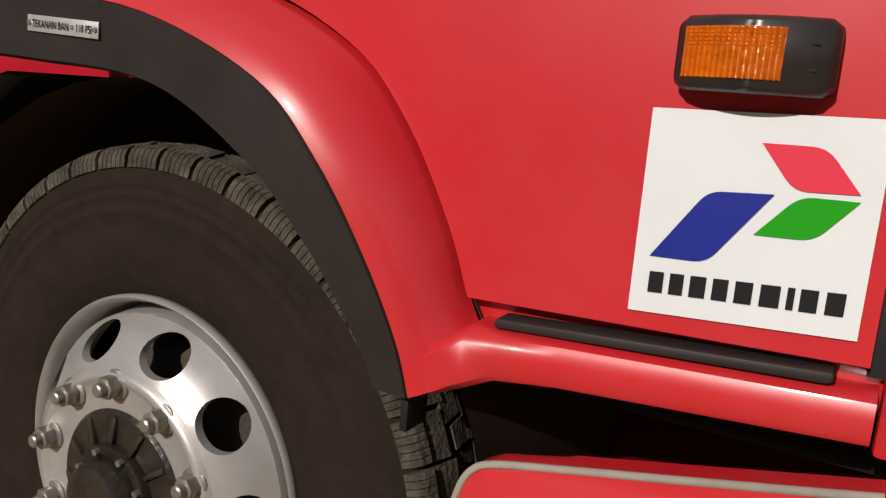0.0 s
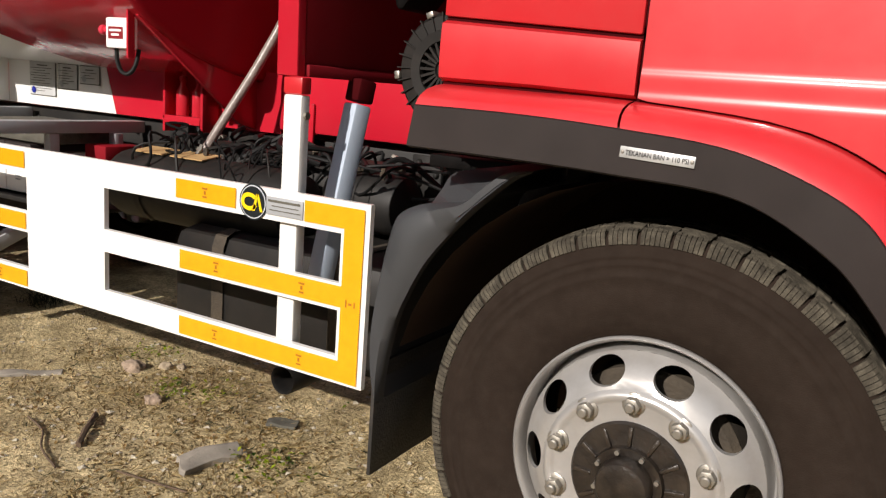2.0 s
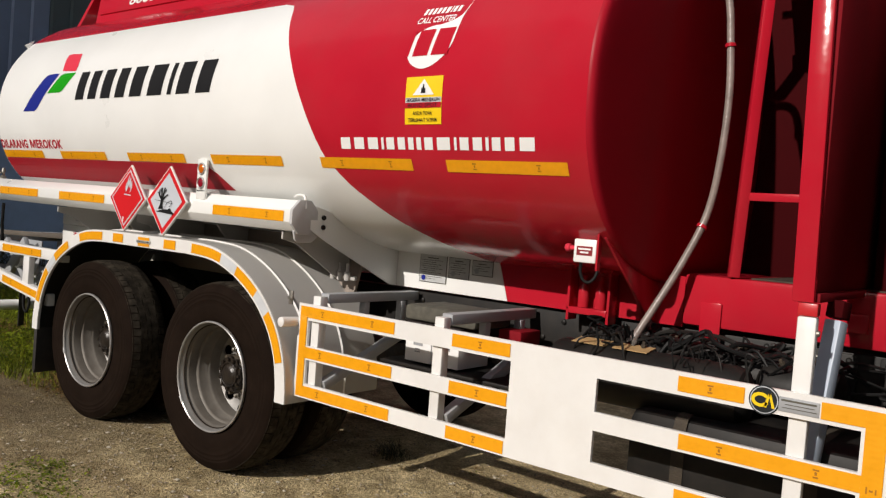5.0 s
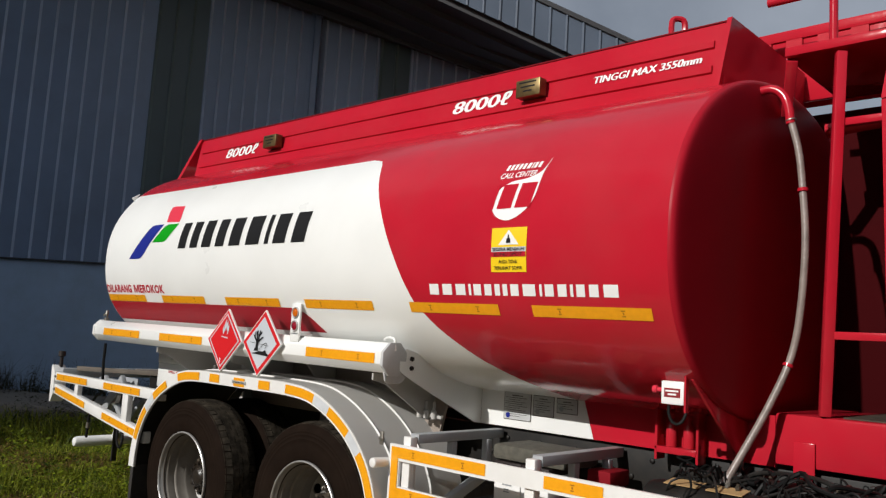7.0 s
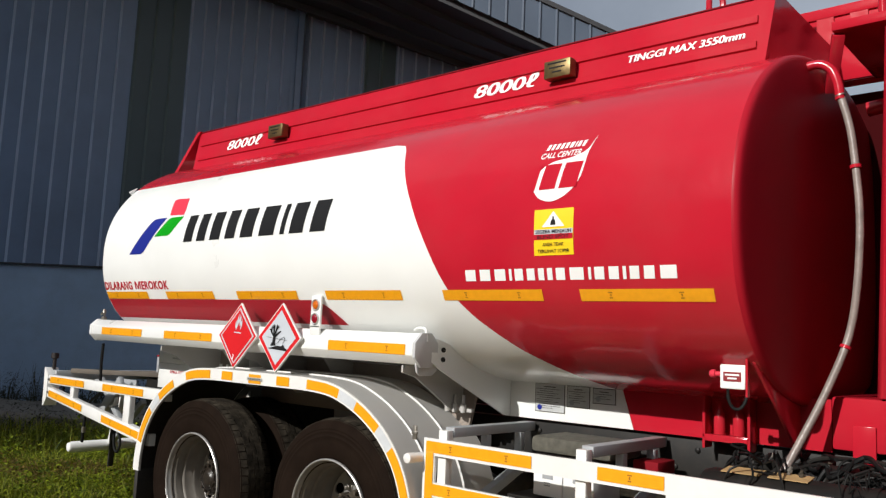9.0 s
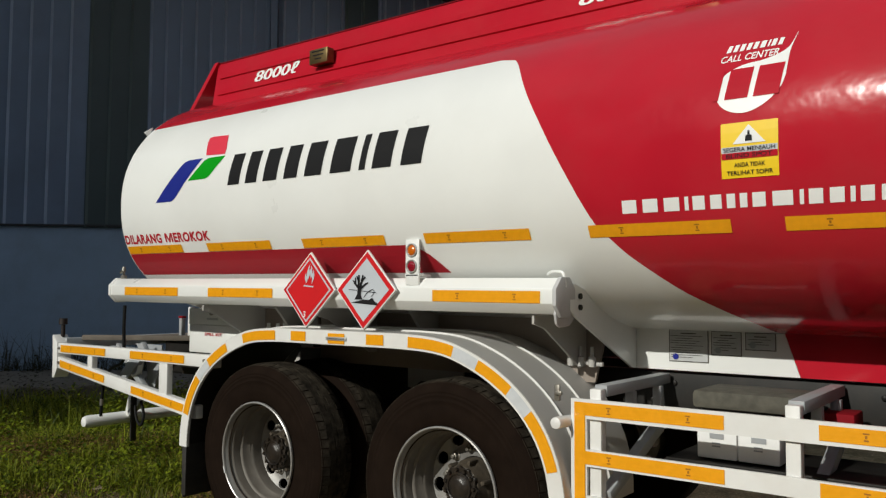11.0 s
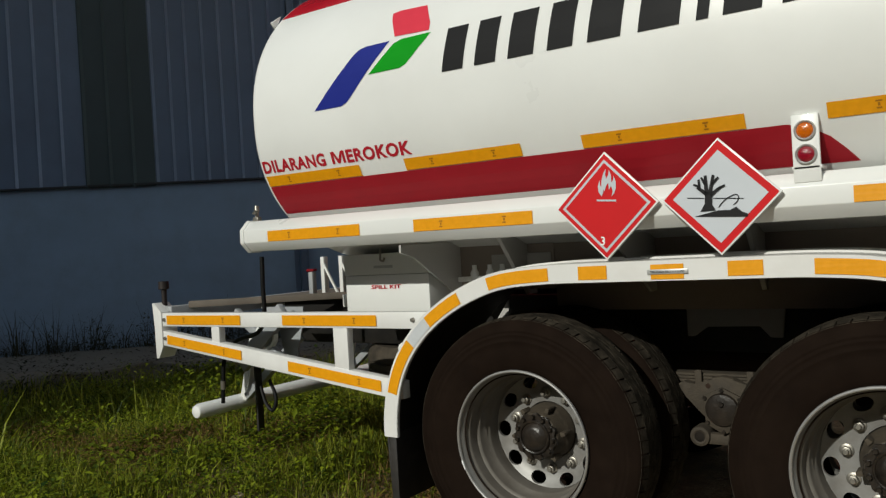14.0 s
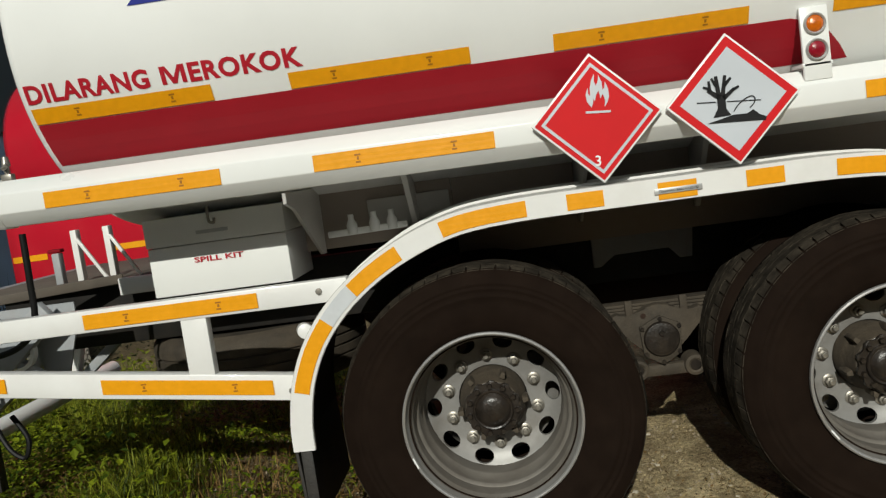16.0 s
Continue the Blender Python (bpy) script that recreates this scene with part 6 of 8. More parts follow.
for z in (1.678, 2.63):
    t = (z - 1.328) / 1.63
    part("rung", bar(B(), (-1.427 + 0.052 * t, 0.75 + 0.055 * t, z), (-1.08 - 0.025 * t, 0.75 + 0.055 * t, z), 0.035, 0.035, 0.004), RED, lad)
plat = part("platform", box(B(), -1.64, -0.95, 0.76, 1.55, 2.975, 3.02, 0.005), RED, truck, "red walkway above the ladder")
part("platform_strut", bar(B(), (-1.62, 0.80, 2.97), (-1.70, 0.95, 2.75), 0.05, 0.05, 0.004), RED, plat)
rail = part("handrail", sweep(B(), [(-1.735, 0.80, 3.275), (-0.95, 0.80, 3.275)], 0.020, 12), RED, truck, "red tube handrail")
part("rail_post", sweep(B(), [(-1.435, 0.80, 2.98), (-1.435, 0.80, 3.265)], 0.019, 12), RED, rail)
part("far_panel", box(B(), -1.36, -0.95, 1.72, 1.76, 2.32, 3.0, 0.006), RED, truck, "deep red ribbed panel beyond the ladder")
for k in range(7):
    part("panel_rib", box(B(), -1.335 + 0.058 * k, -1.310 + 0.058 * k, 1.702, 1.7195, 2.33, 2.99, 0.004), RED, truck)
# added block, coloured near black for the shade of the recess
part("pump_housing", box(B(), -2.02, -0.95, 1.80, 2.05, 1.10, 2.99, 0.02), SHADERED, truck, "dark red block added to darken the recess beyond the ladder")
# perforated screen behind the walkway
scr = part("walkway_screen", box(B(), -2.30, -0.80, 1.62, 1.65, 3.40, 3.46, 0.004), RED, truck, "red upper screen with square openings")
part("screen_rail", box(B(), -2.30, -0.80, 1.62, 1.65, 3.02, 3.20, 0.004), RED, scr)
for k in range(9):
    x = -2.30 + 0.175 * k
    part("screen_bar", box(B(), x, x + 0.09, 1.622, 1.648, 3.20, 3.40), RED, scr)
part("screen_back", box(B(), -2.30, -0.80, 1.74, 1.76, 3.02, 3.505, 0.004), RED, scr)
part("standpipe", sweep(B(), spline([(-1.62, 1.30, 2.74), (-1.40, 1.30, 2.76), (-1.28, 1.30, 2.74), (-1.24, 1.30, 2.62), (-1.24, 1.30, 2.3), (-1.24, 1.30, 1.33)], 5), 0.038, 14), RED, truck, "red vertical pipe behind the ladder")

# sight hose down the front of the tank
hose = spline([(-1.60, 0.735, 2.66), (-1.565, 0.735, 2.52), (-1.545, 0.73, 2.37), (-1.525, 0.72, 2.10), (-1.538, 0.71, 1.80), (-1.573, 0.70, 1.58), (-1.637, 0.62, 1.36), (-1.715, 0.53, 1.15), (-1.79, 0.46, 0.97), (-1.825, 0.43, 0.90)], 6)
hp = part("sight_hose", sweep(B(), hose, 0.0165, 12), CLEARHOSE, truck, "clear grey reinforced hose")
part("hose_elbow", sweep(B(), spline([(-1.80, 0.72, 2.80), (-1.70, 0.73, 2.82), (-1.64, 0.735, 2.79), (-1.61, 0.735, 2.72), (-1.60, 0.735, 2.64)], 5), 0.021, 12), RED, hp, "red pipe elbow")
for i in (0, 13, 31):
    part("hose_clip", sweep(B(), [hose[i], hose[i] + (hose[i + 1] - hose[i]) * 0.35], 0.024, 12), RED if i else STEEL, hp)

# emergency stop box and its bracket, with two small bottles
bm = box(B(), -1.925, -1.822, 0.190, 0.235, 1.348, 1.445, 0.006)
stop = part("emergency_box", bm, WHITEDECAL, truck, "white emergency stop box with a red label")
bm = rect2(B(), -1.910, -1.838, 1.378, 1.416)
part("box_label", stand(bm, 0.1885), material("maroon_label", (0.22, 0.01, 0.015), 0.5), stop, smooth=0)
for a, c, d in ((-1.903, -1.845, 1.401), (-1.893, -1.855, 1.387)):
    part("label_bar", stand(rect2(B(), a, c, d, d + 0.007), 0.1870), WHITEDECAL, stop, smooth=0)
part("stop_button", lathe(B(), [(0, -0.048), (0.013, -0.048), (0.017, -0.043), (0.017, -0.028), (0.010, -0.024), (0.010, 0), (0, 0)], 16, axis="x"), REDDECAL, stop, "red push button", at=pose(-1.925, 0.212, 1.405))
part("box_cable", sweep(B(), spline([(-1.90, 0.215, 1.35), (-1.90, 0.215, 1.31), (-1.885, 0.22, 1.275), (-1.86, 0.23, 1.27), (-1.84, 0.24, 1.30), (-1.835, 0.25, 1.35)], 5), 0.007, 8), CABLE, stop)
part("box_bracket", prism(B(), [(-1.820, 1.32), (-1.812, 1.32), (-1.812, 1.50), (-1.820, 1.50)], "y", 0.188, 0.214), RED, stop)
part("red_loop", sweep(B(), spline([(-1.92, 0.17, 1.50), (-1.88, 0.12, 1.545), (-1.83, 0.11, 1.55), (-1.80, 0.15, 1.52)], 5), 0.006, 8), RED, stop)
bm = box(B(), -2.20, -1.98, 0.660, 0.745, 1.10, 1.115, 0.003)
cage = part("bottle_cage", bm, RED, truck, "red cage with two small bottles")
for x in (-2.20, -1.99):
    part("cage_side", box(B(), x, x + 0.014, 0.660, 0.745, 1.05, 1.34, 0.003), RED, cage)
part("cage_bar", box(B(), -2.186, -1.99, 0.658, 0.668, 1.085, 1.11, 0.002), RED, cage)
for x in (-2.135, -2.045):
    part("bottle", lathe(B(), [(0, 1.115), (0.026, 1.116), (0.026, 1.21), (0.012, 1.235), (0.012, 1.25), (0.016, 1.252), (0.016, 1.27), (0, 1.272)], 16, c=(x, 0.705, 0), axis="z"), RED, cage)

# ---- what hangs on the frame behind the guard ----
for x0, x1, y, z, r in ((-2.10, -1.22, 0.40, 0.880, 0.125), (-1.92, -1.02, 0.64, 0.935, 0.110), (-1.26, -0.92, 0.56, 0.92, 0.10)):
    bm = lathe(B(), [(0, x0), (r * 0.6, x0 + 0.012), (r * 0.92, x0 + 0.035), (r, x0 + 0.07), (r, x1 - 0.07), (r * 0.92, x1 - 0.035), (r * 0.6, x1 - 0.012), (0, x1)], 32, c=(0, y, z), axis="x")
    at = part("air_tank", bm, CHASSIS, truck, "dusty dark air tank")
    for x in (x0 + 0.2, x1 - 0.2):
        part("tank_strap", lathe(B(), [(r + 0.004, x), (r + 0.004, x + 0.03)], 32, c=(0, y, z), axis="x"), CHASSIS, at)
for x in (-1.98, -1.79):
    bm = box(B(), x, x + 0.155, -0.045, 0.045, 0.0, 0.004)
    part("tan_label", bm, KRAFT, truck, "tan label on the air tank", at=pose(0, 0.385, 1.006, 8))
random.seed(4)
for k in range(22):
    x = random.uniform(-2.05, -0.95)
    y, z = random.uniform(0.50, 0.74), random.uniform(1.0, 1.06)
    p = [(x, y, z - 0.08)]
    for j in range(5):
        x += random.uniform(-0.02, 0.16)
        p.append((x, min(0.76, max(0.42, y + random.uniform(-0.09, 0.09))), z + random.uniform(-0.06, 0.055)))
    part("air_line", sweep(B(), spline(p, 5), random.choice((0.005, 0.007, 0.010)), 7), CABLE if k % 7 else CHASSIS, truck)
for k in range(10):
    x = -2.0 + 0.115 * k + random.uniform(-0.03, 0.03)
    y, z = random.uniform(0.52, 0.72), random.uniform(0.97, 1.05)
    part("line_fitting", box(B(), -0.022, 0.022, -0.02, 0.02, -0.025, 0.03, 0.006), (CHASSIS, CHASSIS, GREASE, DUSTY)[k % 4], truck, at=pose(x, y, z, 10 * k, 20 * k, 35 * k))
# thin lines and small fittings in a tangle above the air tanks
for k in range(22):
    x = random.uniform(-2.0, -1.22)
    y, z = random.uniform(0.30, 0.70), random.uniform(1.0, 1.05)
    p = [(x, y, z - 0.12)]
    for j in range(4):
        x += random.uniform(-0.07, 0.11)
        y = min(0.72, max(0.24, y + random.uniform(-0.10, 0.10)))
        p.append((x, y, z + random.uniform(-0.05, 0.05)))
    p.append((x + 0.03, y, z - 0.14))
    part("thin_line", sweep(B(), spline(p, 4), random.choice((0.003, 0.0035, 0.005)), 6), CABLE if k % 8 else CHASSIS, truck)
for k in range(16):
    x, y, z = random.uniform(-2.0, -0.85), random.uniform(0.35, 0.70), random.uniform(1.0, 1.06)
    part("pipe_union", lathe(B(), [(0, -0.018), (0.007, -0.018), (0.007, -0.006), (0.011, -0.006), (0.011, 0.006), (0.007, 0.006), (0.007, 0.018), (0, 0.018)], 6), (STEEL, DUSTY)[k % 2], truck, at=pose(x, y, z, 40 * k, 0, 57 * k))
# fuel tank bulk, low in the shade
bm = box(B(), -1.65, -0.72, 0.22, 0.72, 0.45, 0.80, 0.06)
tank_low = part("fuel_tank", bm, CHASSIS, truck, "dark fuel tank low on the frame")
for x in (-1.45, -0.98):
    part("tank_strap", box(B(), x, x + 0.05, 0.214, 0.726, 0.444, 0.806, 0.05), DUSTY, tank_low)
# exhaust outlet
bm = lathe(B(), [(0.038, 0.055), (0.0405, 0.05), (0.043, 0.056), (0.043, 0.40), (0.036, 0.40), (0.036, 0.06), (0.038, 0.055)], 28, c=(-1.001, 0, 0.470))
part("exhaust_pipe", bm, CHASSIS, truck, "sooty round exhaust outlet")
# bolted plates on the chassis rail behind the cab
for x0, x1 in ((-1.075, -0.945), (-0.865, -0.765)):
    plate = part("rail_plate", box(B(), x0, x1, 0.770, 0.784, 0.84, 1.07, 0.004), CHASSIS, truck, "black bolted plate on the chassis rail")
    for dx in (0.03, x1 - x0 - 0.03):
        for z in (0.90, 1.008, 1.045):
            part("plate_bolt", lathe(B(), [(0, -0.012), (0.007, -0.011), (0.012, -0.005), (0.0125, 0.0)], 10, c=(x0 + dx, 0.770, z)), CHASSIS, plate)
# battery tray
bm = box(B(), -3.05, -2.20, 0.30, 0.75, 0.735, 0.752, 0.003)
tray = part("battery_tray", bm, CHASSIS, truck, "black tray with two batteries")
for x in (-2.926, -2.754):
    b = part("battery", box(B(), x, x + 0.167, 0.345, 0.60, 0.762, 0.925, 0.006), WHITEDECAL, tray, "white battery with printed front")
    part("battery_lid", box(B(), x - 0.002, x + 0.169, 0.342, 0.604, 0.927, 0.962, 0.006), PLASTIC, b)
    for a, c, d, e in ((0.055, 0.115, 0.846, 0.868), (0.065, 0.10, 0.825, 0.831), (0.065, 0.10, 0.812, 0.818)):
        part("battery_bar", stand(rect2(B(), x + a, x + c, d, e), 0.3425), GREYTUBE, b, smooth=0)
part("tray_cover", box(B(), -2.95, -2.50, 0.345, 0.66, 0.966, 1.046, 0.022), SLATE, tray, "dusty olive-grey battery cover")
part("red_case", box(B(), -2.47, -2.34, 0.50, 0.68, 0.90, 0.975, 0.008), MATTSHADERED, truck, "small flat red case")

# ---- cab ----
CY = 0.0
cab = part("cab", prism(B(), [(-0.515, 1.262), (0.10, 1.235), (0.30, 1.165), (0.42, 1.05), (0.49, 0.93), (0.52, 0.90), (2.0, 0.90), (2.0, 2.6), (1.85, 2.95), (-0.515, 2.95)], "y", 0.025, 2.19, bevel=0.01), CABRED, truck, "red truck cab")
# thin dark strips added behind the panel gaps to darken them
part("panel_seal", box(B(), -0.084, -0.078, 0.010, 0.0245, 1.30, 2.9), SHADERED, cab)
part("panel_seal", prism(B(), [(-0.53, 1.440), (-0.08, 1.414), (-0.08, 1.446), (-0.53, 1.472)], "y", 0.010, 0.0245), SHADERED, cab)
part("panel_seal", box(B(), -0.53, 0.40, 0.012, 0.0245, 1.296, 1.322), SHADERED, cab)
part("panel_seal", box(B(), 0.960, 0.976, 0.010, 0.0245, 0.94, 2.9), CHASSIS, cab)
part("rear_quarter_panel", prism(B(), [(-0.532, 1.4565), (-0.084, 1.4305), (-0.084, 2.95), (-0.532, 2.95)], "y", CY, 0.024, bevel=0.005), CABRED, cab)
bm = B()
rows = []
for k in range(13):
    t = k / 12
    rows.append([(x, 0.020 if k in (0, 12) else CY - 0.003 - 0.007 * math.sin(math.pi * (0.06 + 0.88 * t)) ** 0.6, lo + (hi - lo) * t) for x, lo, hi in ((-0.532, 1.3125, 1.4525), (-0.30, 1.3105, 1.439), (-0.084, 1.3035, 1.4265))])
v = loft(bm, rows)
for q in (0, -1):
    bm.faces.new([r[q] for r in v])
part("lower_quarter_panel", bm, CABRED, cab, smooth=50)
tape("reflective_tape", -0.503, -0.096, 1.578, 1.633, CY - 0.003, cab)
# door: outline follows the wheel arch; two pressed creases near its middle
A = [(-0.53, 1.310), (-0.30, 1.307), (-0.085, 1.303), (0.205, 1.276), (0.375, 1.208), (0.460, 1.125), (0.525, 1.014), (0.557, 0.932)]
edge = []
for p in spline(A[2:], 5):
    d = math.hypot(p[0], p[1] - 0.53)
    edge.append((p[0] + 0.0030 * p[0] / d, p[1] + 0.0030 * (p[1] - 0.53) / d))
door_x1 = 0.962
bm = B()


def door_y(z):
    """The door skin's pressed creases."""
    return CY - 0.002 + 0.004 / (1 + math.exp(-(z - 1.361) / 0.0032)) + 0.003 / (1 + math.exp(-(z - 1.316) / 0.0032))


levels = sorted([0.935, 0.95, 0.965, 0.98] + [1.0 + 0.015 * k for k in range(20)] + [1.292, 1.298, 1.303, 1.335, 1.345, 1.40, 1.46, 1.6, 1.8, 2.05, 2.4, 2.9] + [c + d for c in (1.316, 1.361) for d in (-0.012, -0.007, -0.0045, -0.003, -0.002, -0.001, 0, 0.001, 0.002, 0.003, 0.0045, 0.007, 0.012)])


def arch_x(z):
    """The door's rear edge by height."""
    zs = [p[1] for p in edge][::-1]
    xs = [p[0] for p in edge][::-1]
    if z >= zs[-1]:
        return -0.078
    return float(np.interp(z, zs, xs)) + 0.001


cols = [[(arch_x(z) + (door_x1 - arch_x(z)) * k / 12, door_y(z), z if z > 0.94 else 0.938 + 0.014 * (arch_x(z) + (door_x1 - arch_x(z)) * k / 12 - 0.56) / 0.42) for k in range(13)] for z in levels]
loft(bm, cols)
back = [[(p[0], 0.022, p[2]) for p in c] for c in (cols[0],)]
loft(bm, [cols[0], back[0]])
loft(bm, [[c[0] for c in cols], [(c[0][0], 0.022, c[0][2]) for c in cols]])
loft(bm, [[c[-1] for c in cols], [(c[-1][0], 0.022, c[-1][2]) for c in cols]])
door = part("door", bm, CABRED, cab, "red cab door with two pressed lines", smooth=30)
part("front_corner_panel", box(B(), 0.975, 1.95, CY - 0.004, 0.024, 0.87, 2.9, 0.006), CABRED, cab)
# wheel arch flare: red shoulder, black lip
C_ = [(-0.53, 1.262, -0.100), (-0.295, 1.261, -0.102), (-0.074, 1.251, -0.104), (0.14, 1.229, -0.102), (0.322, 1.161, -0.099), (0.407, 1.080, -0.093), (0.468, 0.980, -0.079), (0.510, 0.890, -0.069), (0.528, 0.828, -0.064)]
D_ = [(-0.548, 1.168, -0.098), (-0.292, 1.166, -0.100), (-0.08, 1.160, -0.100), (0.147, 1.143, -0.096), (0.304, 1.065, -0.094), (0.385, 0.985, -0.086), (0.436, 0.912, -0.074), (0.466, 0.860, -0.067), (0.480, 0.828, -0.064)]
A_ = [(x, 0.014, z) for x, z in A] + [(0.600, 0.006, 0.862)]
sA, sC, sD = (spline([(p[0], p[1], p[2]) for p in q], 6) for q in (A_, [(x, y, z) for x, z, y in C_], [(x, y, z) for x, z, y in D_]))
bm = B()
rows = []
for t, bulge in ((0.0, 0.0), (0.12, 0.35), (0.3, 0.62), (0.55, 0.83), (0.8, 0.95), (1.0, 1.0)):
    rows.append([(a[0] + (c[0] - a[0]) * t, a[1] + (c[1] - a[1]) * bulge, a[2] + (c[2] - a[2]) * t) for a, c in zip(sA, sC)])
loft(bm, [r[12:] for r in rows])
# thin black sweep added to darken the gap along the arch
part("arch_seal", sweep(B(), [(p[0] - 0.002, 0.020, p[2] + 0.004) for p in sA[2:46]], 0.0012, 8), CHASSIS, cab, "black line added in the gap between door and arch")
flare = part("wheel_arch_flare", bm, CABRED, cab, "red rounded wheel arch flare", smooth=60)
bm = B()
loft(bm, [r[:11] + [tuple(0.86 * np.array(r[12]) + 0.14 * np.array(r[11]))] for r in rows])
part("flare_tail", bm, CABRED, cab, "red rear end of the arch flare", smooth=60)
bm = B()
loft(bm, [[(c[0], c[1] + 0.006, c[2] + 0.002) for c in sC], [(c[0] + (d[0] - c[0]) * 0.04, c[1] - 0.003, c[2] + (d[2] - c[2]) * 0.04) for c, d in zip(sC, sD)], [(c[0] + (d[0] - c[0]) * 0.95, d[1] - 0.001, c[2] + (d[2] - c[2]) * 0.95) for c, d in zip(sC, sD)], [tuple(d + np.array((0, 0.012, 0))) for d in sD], [tuple(d + np.array((0, 0.06, 0))) for d in sD]])
lip = part("arch_lip", bm, PLASTIC, cab, "matt dark grey plastic arch lip", smooth=40)
plate = part("pressure_plate", box(B(), -0.068, 0.072, -0.0022, 0.0, -0.0105, 0.0105, 0.0008), ALUPLATE, cab, "small metal plate with tyre pressure words", at=pose(0, -0.1045, 1.206, 0, 2.7, 0))
bm = add2(B(), text_mesh("TEKANAN BAN = 110 PSI", 0.0095, 0.012, 0, 0.118), -0.057, -0.0047)
part("plate_words", stand(bm, -0.0034), INK, plate, "black words TEKANAN BAN = 110 PSI", smooth=0)
for x in (-0.063, 0.067):
    part("rivet", lathe(B(), [(0, -0.005), (0.003, -0.0045), (0.0042, -0.002)], 8, c=(x, 0, 0)), STEEL, plate)
# sill with its rubber strip, and the red corner under the flare
bm = B()
rows = []
for x, zt, zb, yo in ((0.515, 0.875, 0.826, -0.060), (0.552, 0.90, 0.832, -0.056), (0.578, 0.915, 0.842, -0.044), (0.61, 0.912, 0.856, -0.030), (0.68, 0.916, 0.864, -0.024), (0.80, 0.922, 0.872, -0.022), (0.972, 0.931, 0.884, -0.022)):
    rows.append([(x, 0.03, zt), (x, yo * 0.35, zt), (x, yo * 0.8, zt - 0.006), (x, yo, zt - 0.016), (x, yo, zb + 0.01), (x, yo * 0.8, zb + 0.002), (x, yo * 0.2, zb), (x, 0.10, zb)])
loft(bm, rows)
bm.faces.new([bm.verts.new(p) for p in rows[0]])
part("sill", bm, CABRED, cab, "red sill below the door", smooth=35)
part("sill_strip", prism(B(), [(0.600, 0.914), (0.602, 0.925), (0.935, 0.944), (0.936, 0.935), (0.93, 0.932)], "y", -0.016, 0.02, bevel=0.003), PLASTIC, cab, "black rubber strip under the door")
part("step_fairing", prism(B(), [(0.574, 0.35), (0.576, 0.62), (0.580, 0.69), (0.587, 0.730), (0.601, 0.757), (0.627, 0.772), (0.706, 0.790), (0.82, 0.815), (0.99, 0.853), (1.5, 0.90), (1.9, 0.91), (1.9, 0.35)], "y", -0.045, 0.0, bevel=0.008), CABRED, truck, "red rounded step fairing")
part("step_edge", sweep(B(), spline([(0.577, -0.042, 0.40), (0.578, -0.042, 0.62), (0.582, -0.042, 0.69), (0.589, -0.042, 0.730), (0.603, -0.042, 0.757), (0.629, -0.042, 0.772), (0.706, -0.042, 0.790), (0.82, -0.042, 0.815), (0.99, -0.042, 0.853)], 6), 0.0045, 10), CARDBOARD, truck, "worn dusty edge of the step fairing")
# added sheet that gives the step's inside its shade as colour
part("step_well", prism(B(), [(0.62, 0.35), (0.62, 0.90), (1.9, 0.90), (1.9, 0.35)], "y", 0.46, 0.48), SHADERED, truck, "dark red sheet added for the shaded inside of the step")
part("cab_floor", box(B(), 0.50, 1.9, 0.12, 2.1, 0.80, 0.985, 0.02), CHASSIS, cab)
# turn indicator on the door
def lamp_y(x):
    """The housing's bowed face: deepest at its middle."""
    t = (x - 0.762) / 0.135
    return -0.014 - 0.034 * math.sin(math.pi * (0.08 + 0.84 * t)) ** 0.8


bm = B()
rows = []
for k in range(17):
    x = 0.762 + 0.135 * k / 16
    y = lamp_y(x)
    d = 0.006 if k in (0, 16) else 0.0
    rows.append([(x, 0.004, 1.181 + d), (x, y + 0.006, 1.181 + d), (x, y, 1.186 + d), (x, y, 1.2415 - d), (x, y + 0.006, 1.2465 - d), (x, 0.004, 1.2465 - d)])
v = loft(bm, rows)
bm.faces.new(v[0])
bm.faces.new(v[-1][::-1])
ind = part("side_indicator", bm, SOOT, cab, "black housing with an amber lens", smooth=50)
bm = B()
rows = []
for k in range(13):
    x = 0.7695 + 0.0865 * k / 12
    y = lamp_y(x) - 0.0012
    rows.append([(x, y + 0.004, 1.1915), (x, y, 1.1925), (x, y, 1.2365), (x, y + 0.004, 1.2375)])
loft(bm, rows)
part("amber_lens", bm, AMBER, ind, "ribbed amber lens", smooth=50)
for k in range(17):
    x = 0.771 + 0.00505 * k
    y = lamp_y(x) - 0.0012
    part("lens_rib", prism(B(), [(x, y), (x + 0.0036, y), (x + 0.0018, y - 0.0024)], "z", 1.193, 1.236), AMBER, ind)
for k in range(5):
    z = 1.2335 - 0.0035 * k
    bm = B()
    rows = [[(x, lamp_y(x) - 0.0010, z), (x, lamp_y(x) - 0.0024, z + 0.0008), (x, lamp_y(x) - 0.0010, z + 0.0016)] for x in (0.771 + 0.0845 * i / 8 for i in range(9))]
    loft(bm, rows)
    part("lens_rib", bm, AMBER, ind)
for z in (1.202, 1.224):
    part("lamp_slot", box(B(), 0.874, 0.882, lamp_y(0.878) - 0.0012, lamp_y(0.878) + 0.002, z, z + 0.0022), INK, ind)
# square door sticker with a mark and bars
yst = door_y(1.05) - 0.0035
bm = poly2(B(), [(0.742, 0.962), (0.948, 0.974), (0.948, 1.168), (0.742, 1.163)])
st = part("door_sticker", stand(bm, yst), STICKER, door, "white square sticker with a three-colour mark", smooth=0)
